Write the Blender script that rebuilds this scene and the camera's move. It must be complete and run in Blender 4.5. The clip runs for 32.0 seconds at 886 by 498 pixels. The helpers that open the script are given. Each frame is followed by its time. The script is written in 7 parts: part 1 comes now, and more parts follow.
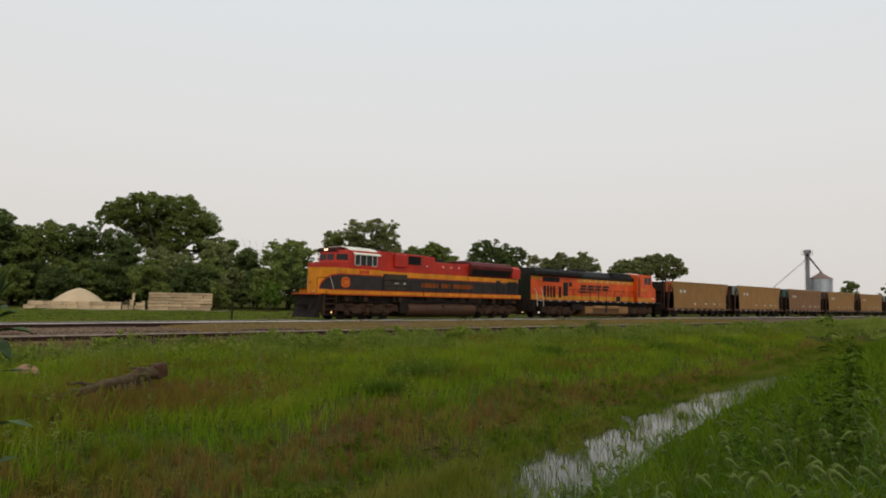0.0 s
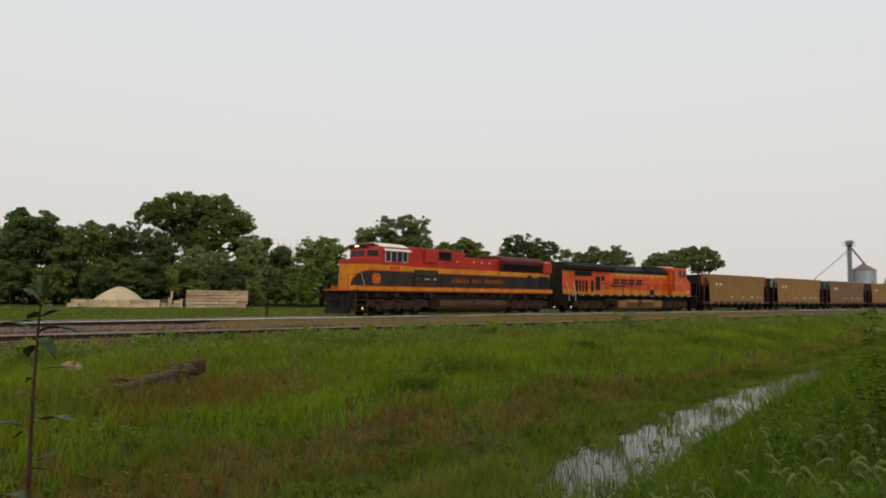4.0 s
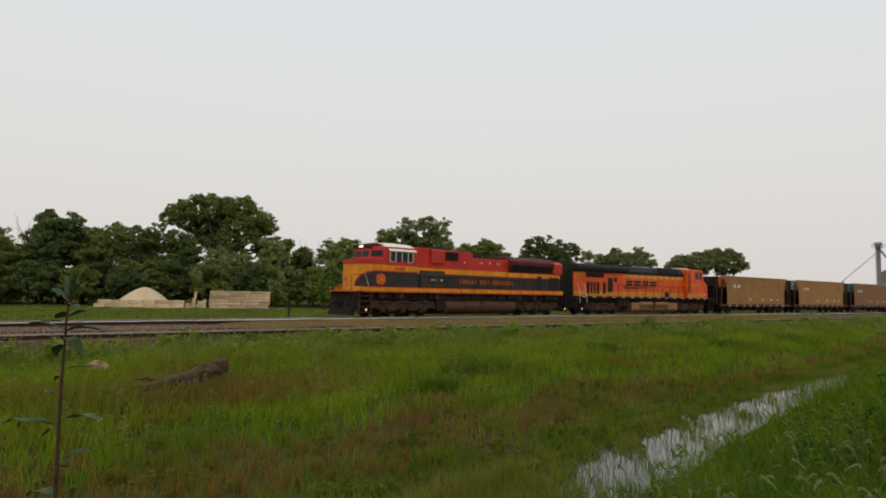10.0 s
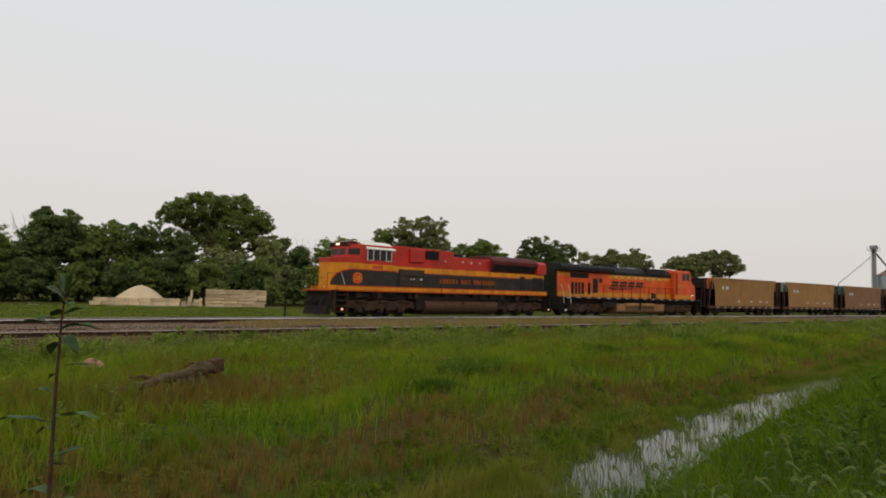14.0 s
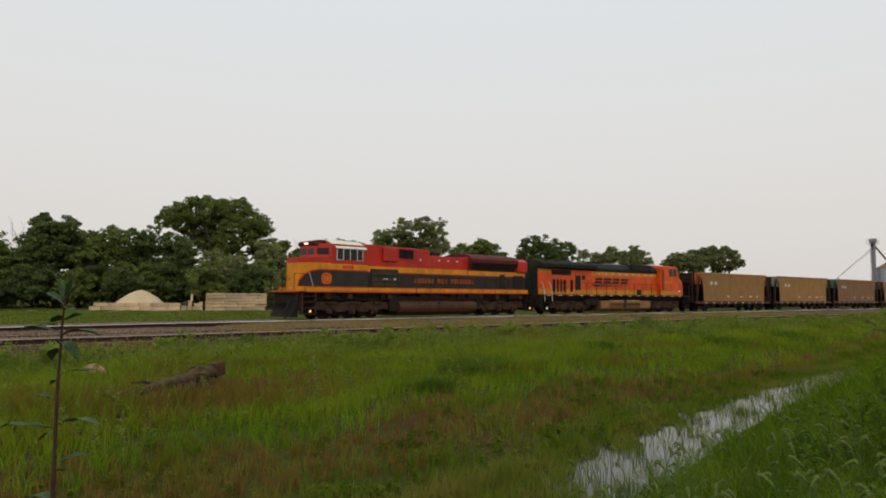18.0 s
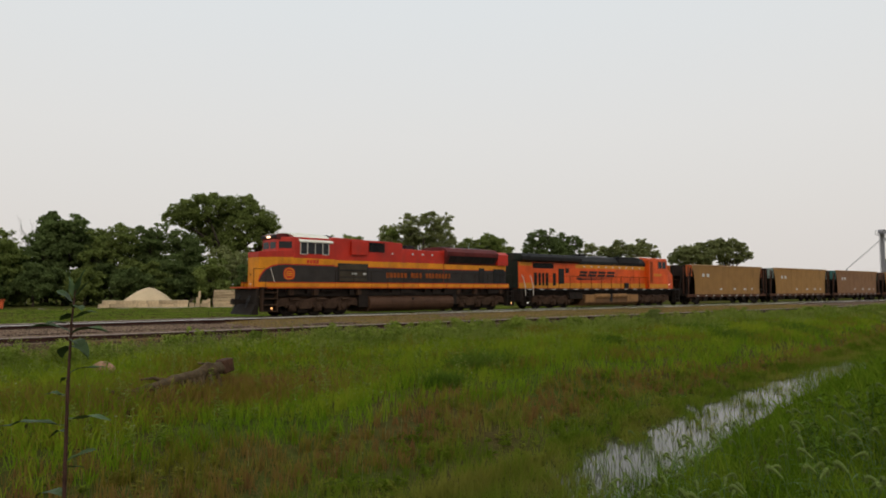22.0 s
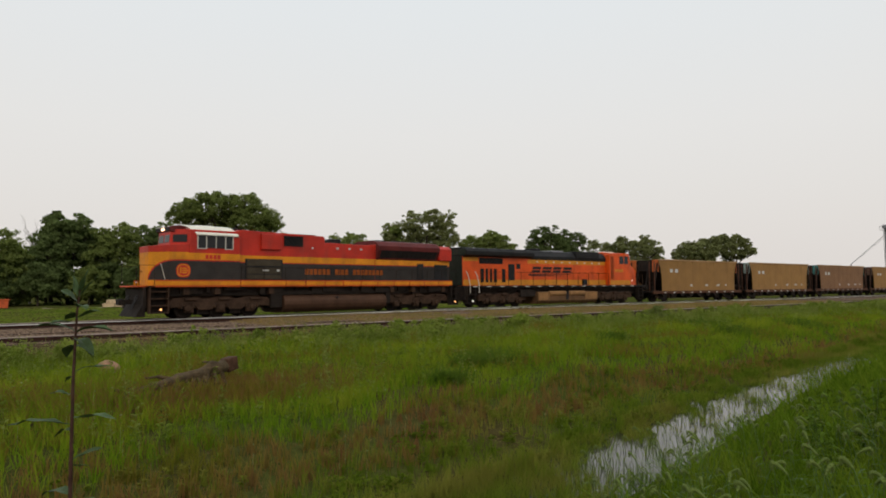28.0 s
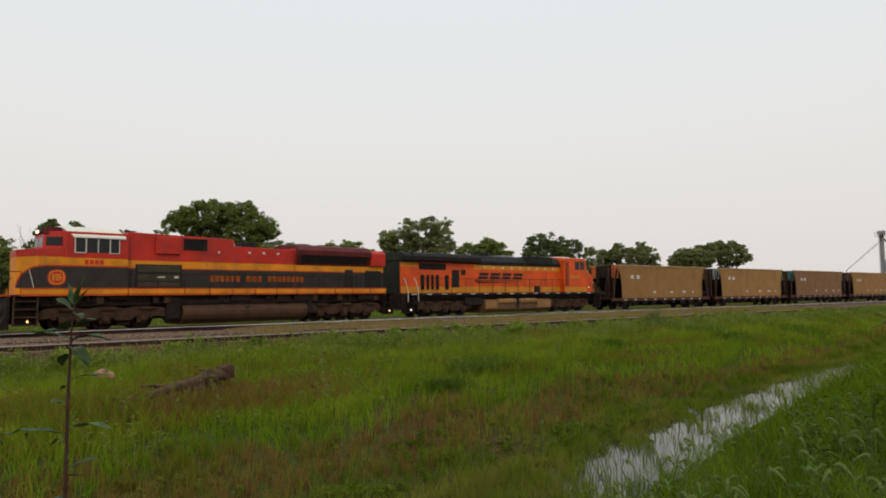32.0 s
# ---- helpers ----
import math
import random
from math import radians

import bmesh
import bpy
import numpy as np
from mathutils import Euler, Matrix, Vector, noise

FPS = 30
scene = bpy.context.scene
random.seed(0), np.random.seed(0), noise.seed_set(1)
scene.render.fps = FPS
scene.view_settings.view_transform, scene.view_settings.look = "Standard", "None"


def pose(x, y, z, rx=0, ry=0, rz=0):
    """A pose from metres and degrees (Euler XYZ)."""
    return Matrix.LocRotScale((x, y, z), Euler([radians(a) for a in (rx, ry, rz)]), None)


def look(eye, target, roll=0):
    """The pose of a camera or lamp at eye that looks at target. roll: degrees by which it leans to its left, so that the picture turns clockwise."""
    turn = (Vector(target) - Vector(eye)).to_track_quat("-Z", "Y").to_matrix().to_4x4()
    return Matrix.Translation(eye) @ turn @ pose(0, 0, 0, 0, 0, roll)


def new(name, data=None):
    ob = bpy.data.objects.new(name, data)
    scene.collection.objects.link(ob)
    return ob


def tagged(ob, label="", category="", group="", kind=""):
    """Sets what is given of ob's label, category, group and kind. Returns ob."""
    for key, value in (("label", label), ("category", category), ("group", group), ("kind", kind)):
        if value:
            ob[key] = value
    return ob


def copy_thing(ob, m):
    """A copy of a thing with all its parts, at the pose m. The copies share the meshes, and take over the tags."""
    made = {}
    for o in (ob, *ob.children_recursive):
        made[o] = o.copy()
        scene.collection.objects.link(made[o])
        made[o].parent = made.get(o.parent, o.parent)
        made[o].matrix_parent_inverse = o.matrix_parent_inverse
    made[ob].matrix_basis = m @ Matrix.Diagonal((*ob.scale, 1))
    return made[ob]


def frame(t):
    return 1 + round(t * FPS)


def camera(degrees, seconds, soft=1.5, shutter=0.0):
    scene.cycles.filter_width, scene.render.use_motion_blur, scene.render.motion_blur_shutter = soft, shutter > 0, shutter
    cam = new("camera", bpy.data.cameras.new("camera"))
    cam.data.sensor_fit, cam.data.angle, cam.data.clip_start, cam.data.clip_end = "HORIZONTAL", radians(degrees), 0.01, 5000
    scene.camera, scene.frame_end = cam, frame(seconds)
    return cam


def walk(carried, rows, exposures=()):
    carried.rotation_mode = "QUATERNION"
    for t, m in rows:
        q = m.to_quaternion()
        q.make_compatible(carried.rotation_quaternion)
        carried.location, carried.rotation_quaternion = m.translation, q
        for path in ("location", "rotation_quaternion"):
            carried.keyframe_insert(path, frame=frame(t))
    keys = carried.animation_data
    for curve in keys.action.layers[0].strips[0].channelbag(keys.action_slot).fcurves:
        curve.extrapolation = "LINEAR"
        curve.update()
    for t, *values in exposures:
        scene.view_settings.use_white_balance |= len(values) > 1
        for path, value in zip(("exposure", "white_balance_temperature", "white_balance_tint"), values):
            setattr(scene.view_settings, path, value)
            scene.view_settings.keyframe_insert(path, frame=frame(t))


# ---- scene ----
cam = camera(67.0, 32.0, soft=1.8)
EYE = (0.0, 0.0, 1.513)
# seconds, heading from north, tilt, lean
TURNS = [
    (0, 42.81, 4.22, 1.28), (0.5, 42.69, 4.21, 1.25), (1, 42.34, 4.17, 1.35), (1.5, 42.07, 4.23, 1.43),
    (2, 41.71, 4.33, 1.35), (2.5, 41.19, 4.31, 1.25), (3, 40.85, 4.13, 1.06), (3.5, 40.54, 3.91, 0.93),
    (5.5, 38.60, 3.85, 0.53), (6, 38.35, 3.89, 0.63), (6.5, 38.51, 3.91, 0.62), (7, 38.39, 3.96, 0.61),
    (7.5, 38.28, 4.04, 0.67), (8, 38.17, 4.07, 0.74), (8.5, 38.06, 4.06, 0.79), (9, 38.13, 4.07, 0.77),
    (9.5, 38.16, 3.94, 0.95), (10, 38.33, 3.88, 0.97), (10.5, 38.41, 3.85, 1.18), (11, 38.44, 3.84, 1.64),
    (11.5, 38.49, 3.78, 1.21), (12, 38.55, 3.73, 1.17), (12.5, 38.59, 3.69, 1.08), (13, 38.61, 3.71, 1.29),
    (13.5, 38.62, 3.81, 1.17), (14, 38.60, 3.89, 1.36), (14.5, 38.59, 3.94, 1.36), (16.5, 38.80, 4.00, 1.31),
    (17, 38.73, 3.98, 1.03), (17.5, 38.71, 3.92, 0.65), (18, 38.65, 3.89, 0.44), (18.5, 38.67, 3.87, 0.32),
    (19, 38.66, 3.84, 0.27), (19.5, 38.57, 3.77, 0.36), (20, 38.51, 3.64, 0.19), (20.5, 38.38, 3.57, -0.01),
    (21, 38.29, 3.57, -0.10), (21.5, 38.24, 3.53, -0.18), (22, 38.10, 3.46, -0.04), (22.5, 37.94, 3.40, 0.00),
    (23, 37.83, 3.39, -0.19), (23.5, 37.79, 3.32, -0.16), (24, 37.79, 3.33, -0.28), (24.5, 37.78, 3.32, -0.16),
    (25, 37.76, 3.32, -0.31), (25.5, 37.75, 3.30, -0.32), (27.5, 37.78, 3.23, -0.56), (28, 37.83, 3.24, -0.33),
    (28.5, 37.73, 3.30, -1.32), (29, 37.50, 3.36, -1.22), (29.5, 37.61, 3.42, -1.07), (30, 38.00, 3.48, -0.13),
    (30.5, 38.12, 3.75, 0.00), (31, 38.33, 3.87, 0.06), (31.5, 38.39, 3.92, -0.22), (32, 38.13, 3.86, -0.51),
]

def aim(yaw, tilt, lean):
    """The camera's pose at EYE."""
    return pose(*EYE, 90 + tilt, 0, -yaw) @ pose(0, 0, 0, 0, 0, lean)


walk(cam, [(t, aim(a, b, c)) for t, a, b, c in TURNS], exposures=[(0, 0.0), (14, 0.0), (25, 0.02), (28, 0.08), (32, 0.10)])

# ---- sky and sun ----
SUN_UP, SUN_ROUND = radians(32), radians(215)
world = bpy.data.worlds.new("sky")
scene.world = world
world.use_nodes = True
wt = world.node_tree
wt.nodes.clear()
sky = wt.nodes.new("ShaderNodeTexSky")
sky.sky_type, sky.sun_disc = "NISHITA", False
sky.sun_elevation, sky.sun_rotation = SUN_UP, SUN_ROUND
sky.air_density, sky.dust_density, sky.ozone_density = 1.6, 6.0, 1.0
sky_scale = wt.nodes.new("ShaderNodeVectorMath")
sky_scale.operation = "SCALE"
sky_scale.inputs["Scale"].default_value = 0.10
wt.links.new(sky.outputs[0], sky_scale.inputs[0])
coord = wt.nodes.new("ShaderNodeTexCoord")
split = wt.nodes.new("ShaderNodeSeparateXYZ")
wt.links.new(coord.outputs["Generated"], split.inputs[0])
cloud = wt.nodes.new("ShaderNodeValToRGB")
cloud.color_ramp.elements[0].position, cloud.color_ramp.elements[0].color = 0.0, (0.735, 0.690, 0.655, 1)
cloud.color_ramp.elements[1].position, cloud.color_ramp.elements[1].color = 0.55, (0.76, 0.82, 0.855, 1)
e = cloud.color_ramp.elements.new(0.22)
e.color = (0.775, 0.762, 0.745, 1)
wt.links.new(split.outputs["Z"], cloud.inputs[0])
veil = wt.nodes.new("ShaderNodeMix")
veil.data_type = "RGBA"
veil.inputs["Factor"].default_value = 0.93
wt.links.new(sky_scale.outputs[0], veil.inputs["A"])
wt.links.new(cloud.outputs[0], veil.inputs["B"])
back = wt.nodes.new("ShaderNodeBackground")
back.inputs["Strength"].default_value = 1.0
wt.links.new(veil.outputs["Result"], back.inputs["Color"])
wout = wt.nodes.new("ShaderNodeOutputWorld")
wt.links.new(back.outputs[0], wout.inputs[0])

sun_data = bpy.data.lights.new("sun", "SUN")
sun_data.energy, sun_data.angle, sun_data.color = 0.7, radians(14), (1.0, 0.93, 0.83)
sun = new("sun", sun_data)
sun.matrix_world = look((0, 0, 30), (30 * -math.sin(SUN_ROUND), 30 * -math.cos(SUN_ROUND), 30 - 30 * math.tan(SUN_UP)))


# ---- materials ----
def mat(name, color, rough=0.8, metal=0.0, vary=0.25, scale=3.0, fine=40.0, bump=0.15, second=None, per_object=0.0, per_island=0.0, spec=0.18, rust=0.0):
    """A surface with two scales of variation, a little relief, and optionally rust or dirt in patches."""
    m = bpy.data.materials.new(name)
    m.use_nodes = True
    nt = m.node_tree
    b = nt.nodes["Principled BSDF"]
    b.inputs["Roughness"].default_value, b.inputs["Metallic"].default_value = rough, metal
    b.inputs["Specular IOR Level"].default_value = spec
    tc = nt.nodes.new("ShaderNodeTexCoord")
    n1 = nt.nodes.new("ShaderNodeTexNoise")
    n1.inputs["Scale"].default_value, n1.inputs["Detail"].default_value = scale, 5
    n2 = nt.nodes.new("ShaderNodeTexNoise")
    n2.inputs["Scale"].default_value, n2.inputs["Detail"].default_value = fine, 3
    for n in (n1, n2):
        nt.links.new(tc.outputs["Object"], n.inputs["Vector"])
    ramp = nt.nodes.new("ShaderNodeValToRGB")
    c2 = second or tuple(c * (1 - vary) for c in color)
    ramp.color_ramp.elements[0].position, ramp.color_ramp.elements[0].color = 0.32, (*c2, 1)
    ramp.color_ramp.elements[1].position, ramp.color_ramp.elements[1].color = 0.66, (*color, 1)
    nt.links.new(n1.outputs[0], ramp.inputs[0])
    last = ramp.outputs[0]
    grain = nt.nodes.new("ShaderNodeMix")
    grain.data_type, grain.blend_type = "RGBA", "OVERLAY"
    grain.inputs["Factor"].default_value = min(1, vary * 1.6)
    nt.links.new(last, grain.inputs["A"])
    nt.links.new(n2.outputs[0], grain.inputs["B"])
    last = grain.outputs["Result"]
    if rust:
        n3 = nt.nodes.new("ShaderNodeTexNoise")
        n3.inputs["Scale"].default_value, n3.inputs["Detail"].default_value = 1.3, 8
        mp = nt.nodes.new("ShaderNodeMapping")
        mp.inputs["Scale"].default_value = (1.0, 1.0, 0.35)
        nt.links.new(tc.outputs["Object"], mp.inputs["Vector"])
        nt.links.new(mp.outputs[0], n3.inputs["Vector"])
        r3 = nt.nodes.new("ShaderNodeValToRGB")
        r3.color_ramp.elements[0].position, r3.color_ramp.elements[1].position = 0.62 - 0.25 * rust, 0.8 - 0.2 * rust
        nt.links.new(n3.outputs[0], r3.inputs[0])
        dirt = nt.nodes.new("ShaderNodeMix")
        dirt.data_type = "RGBA"
        dirt.inputs["B"].default_value = (0.075, 0.042, 0.028, 1)
        sc = nt.nodes.new("ShaderNodeMath")
        sc.operation = "MULTIPLY"
        sc.inputs[1].default_value = min(0.85, rust * 1.2)
        nt.links.new(r3.outputs[0], sc.inputs[0])
        nt.links.new(sc.outputs[0], dirt.inputs["Factor"])
        nt.links.new(last, dirt.inputs["A"])
        last = dirt.outputs["Result"]
    for amount, kind, sock in ((per_object, "ShaderNodeObjectInfo", "Random"), (per_island, "ShaderNodeNewGeometry", "Random Per Island")):
        if amount:
            oi = nt.nodes.new(kind)
            mr = nt.nodes.new("ShaderNodeMapRange")
            mr.inputs["To Min"].default_value, mr.inputs["To Max"].default_value = 1 - amount, 1 + amount
            nt.links.new(oi.outputs[sock], mr.inputs["Value"])
            vm = nt.nodes.new("ShaderNodeVectorMath")
            vm.operation = "SCALE"
            nt.links.new(last, vm.inputs[0])
            nt.links.new(mr.outputs[0], vm.inputs["Scale"])
            last = vm.outputs[0]
    nt.links.new(last, b.inputs["Base Color"])
    if bump:
        bp = nt.nodes.new("ShaderNodeBump")
        bp.inputs["Strength"].default_value, bp.inputs["Distance"].default_value = bump, 0.02
        nt.links.new(n2.outputs[0], bp.inputs["Height"])
        nt.links.new(bp.outputs[0], b.inputs["Normal"])
    return m


def glow(name, color, strength):
    m = bpy.data.materials.new(name)
    m.use_nodes = True
    b = m.node_tree.nodes["Principled BSDF"]
    b.inputs["Base Color"].default_value = (*color, 1)
    b.inputs["Emission Color"].default_value = (*color, 1)
    b.inputs["Emission Strength"].default_value = strength
    return m


RED = mat("loco_red_paint", (0.50, 0.022, 0.007), 0.45, spec=0.35, vary=0.32, scale=1.2, rust=0.26)
YELLOW = mat("loco_yellow_paint", (0.70, 0.255, 0.008), 0.5, spec=0.25, vary=0.32, scale=1.2, rust=0.30)
GREYBAND = mat("loco_dark_band_paint", (0.036, 0.030, 0.026), 0.6, spec=0.2, vary=0.35, scale=1.5, rust=0.15)
DARK_ORANGE = mat("dark_orange_paint", (0.30, 0.045, 0.008), 0.6, vary=0.4, scale=2, rust=0.4)
CABINET = mat("grimy_cabinet_paint", (0.060, 0.047, 0.030), 0.7, vary=0.35, scale=2, rust=0.25)
BLACK = mat("black_steel", (0.018, 0.017, 0.017), 0.6, vary=0.4, scale=2, rust=0.2)
GRIME = mat("grimy_running_gear", (0.062, 0.034, 0.020), 0.8, vary=0.5, scale=3, rust=0.35)
GRIMEDARK = mat("oily_underframe_steel", (0.022, 0.015, 0.011), 0.75, vary=0.5, scale=3, rust=0.2)
TANK = mat("rust_brown_tank_paint", (0.085, 0.042, 0.024), 0.7, vary=0.35, scale=2, rust=0.3)
ORANGE = mat("loco_orange_paint", (0.68, 0.085, 0.007), 0.45, spec=0.3, vary=0.28, scale=1.2, rust=0.24)
OYELLOW = mat("loco_amber_stripe_paint", (0.60, 0.23, 0.015), 0.5, spec=0.25, vary=0.25, scale=1.2, rust=0.12)
TAN = mat("tan_tank_paint", (0.29, 0.15, 0.058), 0.7, vary=0.35, scale=2, rust=0.35)
TANBROWN = mat("brown_tank_paint", (0.150, 0.078, 0.036), 0.75, vary=0.35, scale=2, rust=0.35)
FRAME_GREY = mat("cab_window_frame_grey", (0.56, 0.53, 0.46), 0.5, vary=0.2, scale=3)
WHITE = mat("cab_roof_white_paint", (0.82, 0.79, 0.68), 0.6, vary=0.15, scale=2, rust=0.1)
HOPPER = mat("hopper_tan_paint", (0.285, 0.152, 0.048), 0.7, spec=0.2, vary=0.18, scale=0.9, per_object=0.06, rust=0.16)
RAIL = mat("rusty_rail_steel", (0.042, 0.017, 0.011), 0.75, vary=0.4, scale=4, fine=60)
# Worn steel, with the gleam of the sky put into its pale colour.
RAILHEAD = mat("worn_rail_head_with_gleam", (0.80, 0.76, 0.72), 0.4, metal=0.4, vary=0.15)
DULLHEAD = mat("dull_rail_head", (0.42, 0.33, 0.29), 0.5, metal=0.3, vary=0.3)
TIE = mat("creosoted_tie_wood", (0.060, 0.040, 0.028), 0.9, vary=0.5, scale=6, per_object=0.2)
BALLAST = mat("ballast_gravel", (0.150, 0.100, 0.064), 0.95, vary=0.4, scale=2.0, fine=22, bump=0.8, spec=0.05)
BARK = mat("bark", (0.075, 0.058, 0.042), 0.9, vary=0.5, scale=8, bump=0.5)
STONE = mat("limestone_blocks", (0.55, 0.41, 0.25), 0.9, vary=0.3, scale=1.5, fine=12, per_object=0.24)
SAND = mat("pale_sand", (0.60, 0.455, 0.285), 0.95, vary=0.15, scale=0.8, fine=14)
SOIL = mat("ground_soil_and_turf", (0.055, 0.075, 0.014), 0.95, vary=0.4, scale=0.3, fine=9, bump=0.5, second=(0.070, 0.050, 0.020), spec=0.0)
GALV = mat("galvanised_steel", (0.42, 0.44, 0.47), 0.45, metal=0.6, vary=0.15, scale=1)
GREY = mat("grey_paint_steel", (0.25, 0.24, 0.25), 0.6, vary=0.2)
GLASS = mat("dark_cab_glass", (0.012, 0.013, 0.014), 0.08, spec=0.25, vary=0.1, bump=0)
LAMP = glow("headlight_glow", (1.0, 0.72, 0.42), 2.2)


# ---- mesh helpers ----
def box(bm, x0, x1, y0, y1, z0, z1, bev=0.0):
    vs = [bm.verts.new(p) for p in ((x0, y0, z0), (x1, y0, z0), (x1, y1, z0), (x0, y1, z0), (x0, y0, z1), (x1, y0, z1), (x1, y1, z1), (x0, y1, z1))]
    fs = [bm.faces.new([vs[i] for i in q]) for q in ((3, 2, 1, 0), (4, 5, 6, 7), (0, 1, 5, 4), (1, 2, 6, 5), (2, 3, 7, 6), (3, 0, 4, 7))]
    if bev:
        es = {e for f in fs for e in f.edges}
        bmesh.ops.bevel(bm, geom=list(es), offset=bev, segments=2, profile=0.5, affect="EDGES")
    return bm


def prism(bm, outline, y0, y1, bev=0.0):
    """An outline in (x, z), drawn out from y0 to y1."""
    a = [bm.verts.new((x, y0, z)) for x, z in outline]
    b = [bm.verts.new((x, y1, z)) for x, z in outline]
    n = len(a)
    fs = [bm.faces.new(a), bm.faces.new(b[::-1])]
    for i in range(n):
        fs.append(bm.faces.new((a[i], b[i], b[(i + 1) % n], a[(i + 1) % n])))
    bmesh.ops.recalc_face_normals(bm, faces=fs)
    if bev:
        es = {e for f in fs for e in f.edges}
        bmesh.ops.bevel(bm, geom=list(es), offset=bev, segments=2, profile=0.5, affect="EDGES")
    return bm


def section(bm, outline, x0, x1, bev=0.0):
    """An outline in (y, z), drawn out from x0 to x1."""
    a = [bm.verts.new((x0, y, z)) for y, z in outline]
    b = [bm.verts.new((x1, y, z)) for y, z in outline]
    n = len(a)
    fs = [bm.faces.new(a), bm.faces.new(b[::-1])]
    for i in range(n):
        fs.append(bm.faces.new((a[i], b[i], b[(i + 1) % n], a[(i + 1) % n])))
    bmesh.ops.recalc_face_normals(bm, faces=fs)
    if bev:
        es = {e for f in fs for e in f.edges}
        bmesh.ops.bevel(bm, geom=list(es), offset=bev, segments=2, profile=0.5, affect="EDGES")
    return bm


def rod(bm, a, b, r0, r1=None, n=8):
    """A round bar from a to b."""
    r1 = r0 if r1 is None else r1
    a, b = Vector(a), Vector(b)
    q = (b - a).to_track_quat("Z", "Y")
    ra = [bm.verts.new(a + q @ Vector((r0 * math.cos(k * math.tau / n), r0 * math.sin(k * math.tau / n), 0))) for k in range(n)]
    rb = [bm.verts.new(b + q @ Vector((r1 * math.cos(k * math.tau / n), r1 * math.sin(k * math.tau / n), 0))) for k in range(n)]
    bm.faces.new(ra[::-1]), bm.faces.new(rb)
    for k in range(n):
        bm.faces.new((ra[k], ra[(k + 1) % n], rb[(k + 1) % n], rb[k]))
    return bm


def lathe(bm, profile, centre, axis="z", n=16):
    """A profile of (radius, along) turned round an axis through centre."""
    rings = []
    for r, h in profile:
        ring = []
        for k in range(n):
            c, s = r * math.cos(k * math.tau / n), r * math.sin(k * math.tau / n)
            p = {"z": (c, s, h), "y": (c, h, s), "x": (h, c, s)}[axis]
            ring.append(bm.verts.new(Vector(centre) + Vector(p)))
        rings.append(ring)
    fs = [bm.faces.new(rings[0]), bm.faces.new(rings[-1])]
    for a, b in zip(rings, rings[1:]):
        for k in range(n):
            fs.append(bm.faces.new((a[k], a[(k + 1) % n], b[(k + 1) % n], b[k])))
    bmesh.ops.recalc_face_normals(bm, faces=fs)
    return bm


def mesh_of(name, bm, material, smooth=False):
    me = bpy.data.meshes.new(name)
    bm.to_mesh(me)
    bm.free()
    me.materials.append(material)
    if smooth:
        for p in me.polygons:
            p.use_smooth = True
    return me


def part(name, bm, material, parent, label="", smooth=False, at=None):
    """One bmesh as one mesh object under a thing or part; its vertices are in the thing's space less the offset at."""
    if at is not None:
        bmesh.ops.translate(bm, verts=bm.verts, vec=-Vector(at))
    ob = new(name, mesh_of(name, bm, material, smooth))
    ob.parent = parent
    if at is not None:
        ob.location = at
    if label:
        tagged(ob, label)
    return ob


def whole(name, bm, material, label, category, group="", kind="", smooth=False):
    return tagged(new(name, mesh_of(name, bm, material, smooth)), label, category, group, kind)


def bmx():
    return bmesh.new()


def fast_mesh(name, verts, faces_n, material, smooth=False):
    """A mesh of many equal faces from numpy arrays: verts (n, 3), faces (m, 3 or 4)."""
    me = bpy.data.meshes.new(name)
    m, k = faces_n.shape
    me.vertices.add(len(verts))
    me.vertices.foreach_set("co", verts.astype(np.float32).ravel())
    me.loops.add(m * k)
    me.loops.foreach_set("vertex_index", faces_n.astype(np.int32).ravel())
    me.polygons.add(m)
    me.polygons.foreach_set("loop_start", np.arange(0, m * k, k, dtype=np.int32))
    me.update(calc_edges=True)
    me.validate()
    me.materials.append(material)
    return me


# ---- the lie of the land ----
TRAIN_Y, SIDING_Y, SPUR_Y = 37.44, 33.75, 25.95
WATER_Z = -1.2


def mix(a, b, k):
    return a + (b - a) * k


def ease(x, a, b):
    k = np.clip((x - a) / (b - a), 0, 1)
    return k * k * (3 - 2 * k)


def ditch(x):
    """The middle line of the ditch, in y."""
    return 6.56 + 0.170 * (x - 8.4) + 0.07 * (np.clip(x, 6, 17) - 8)


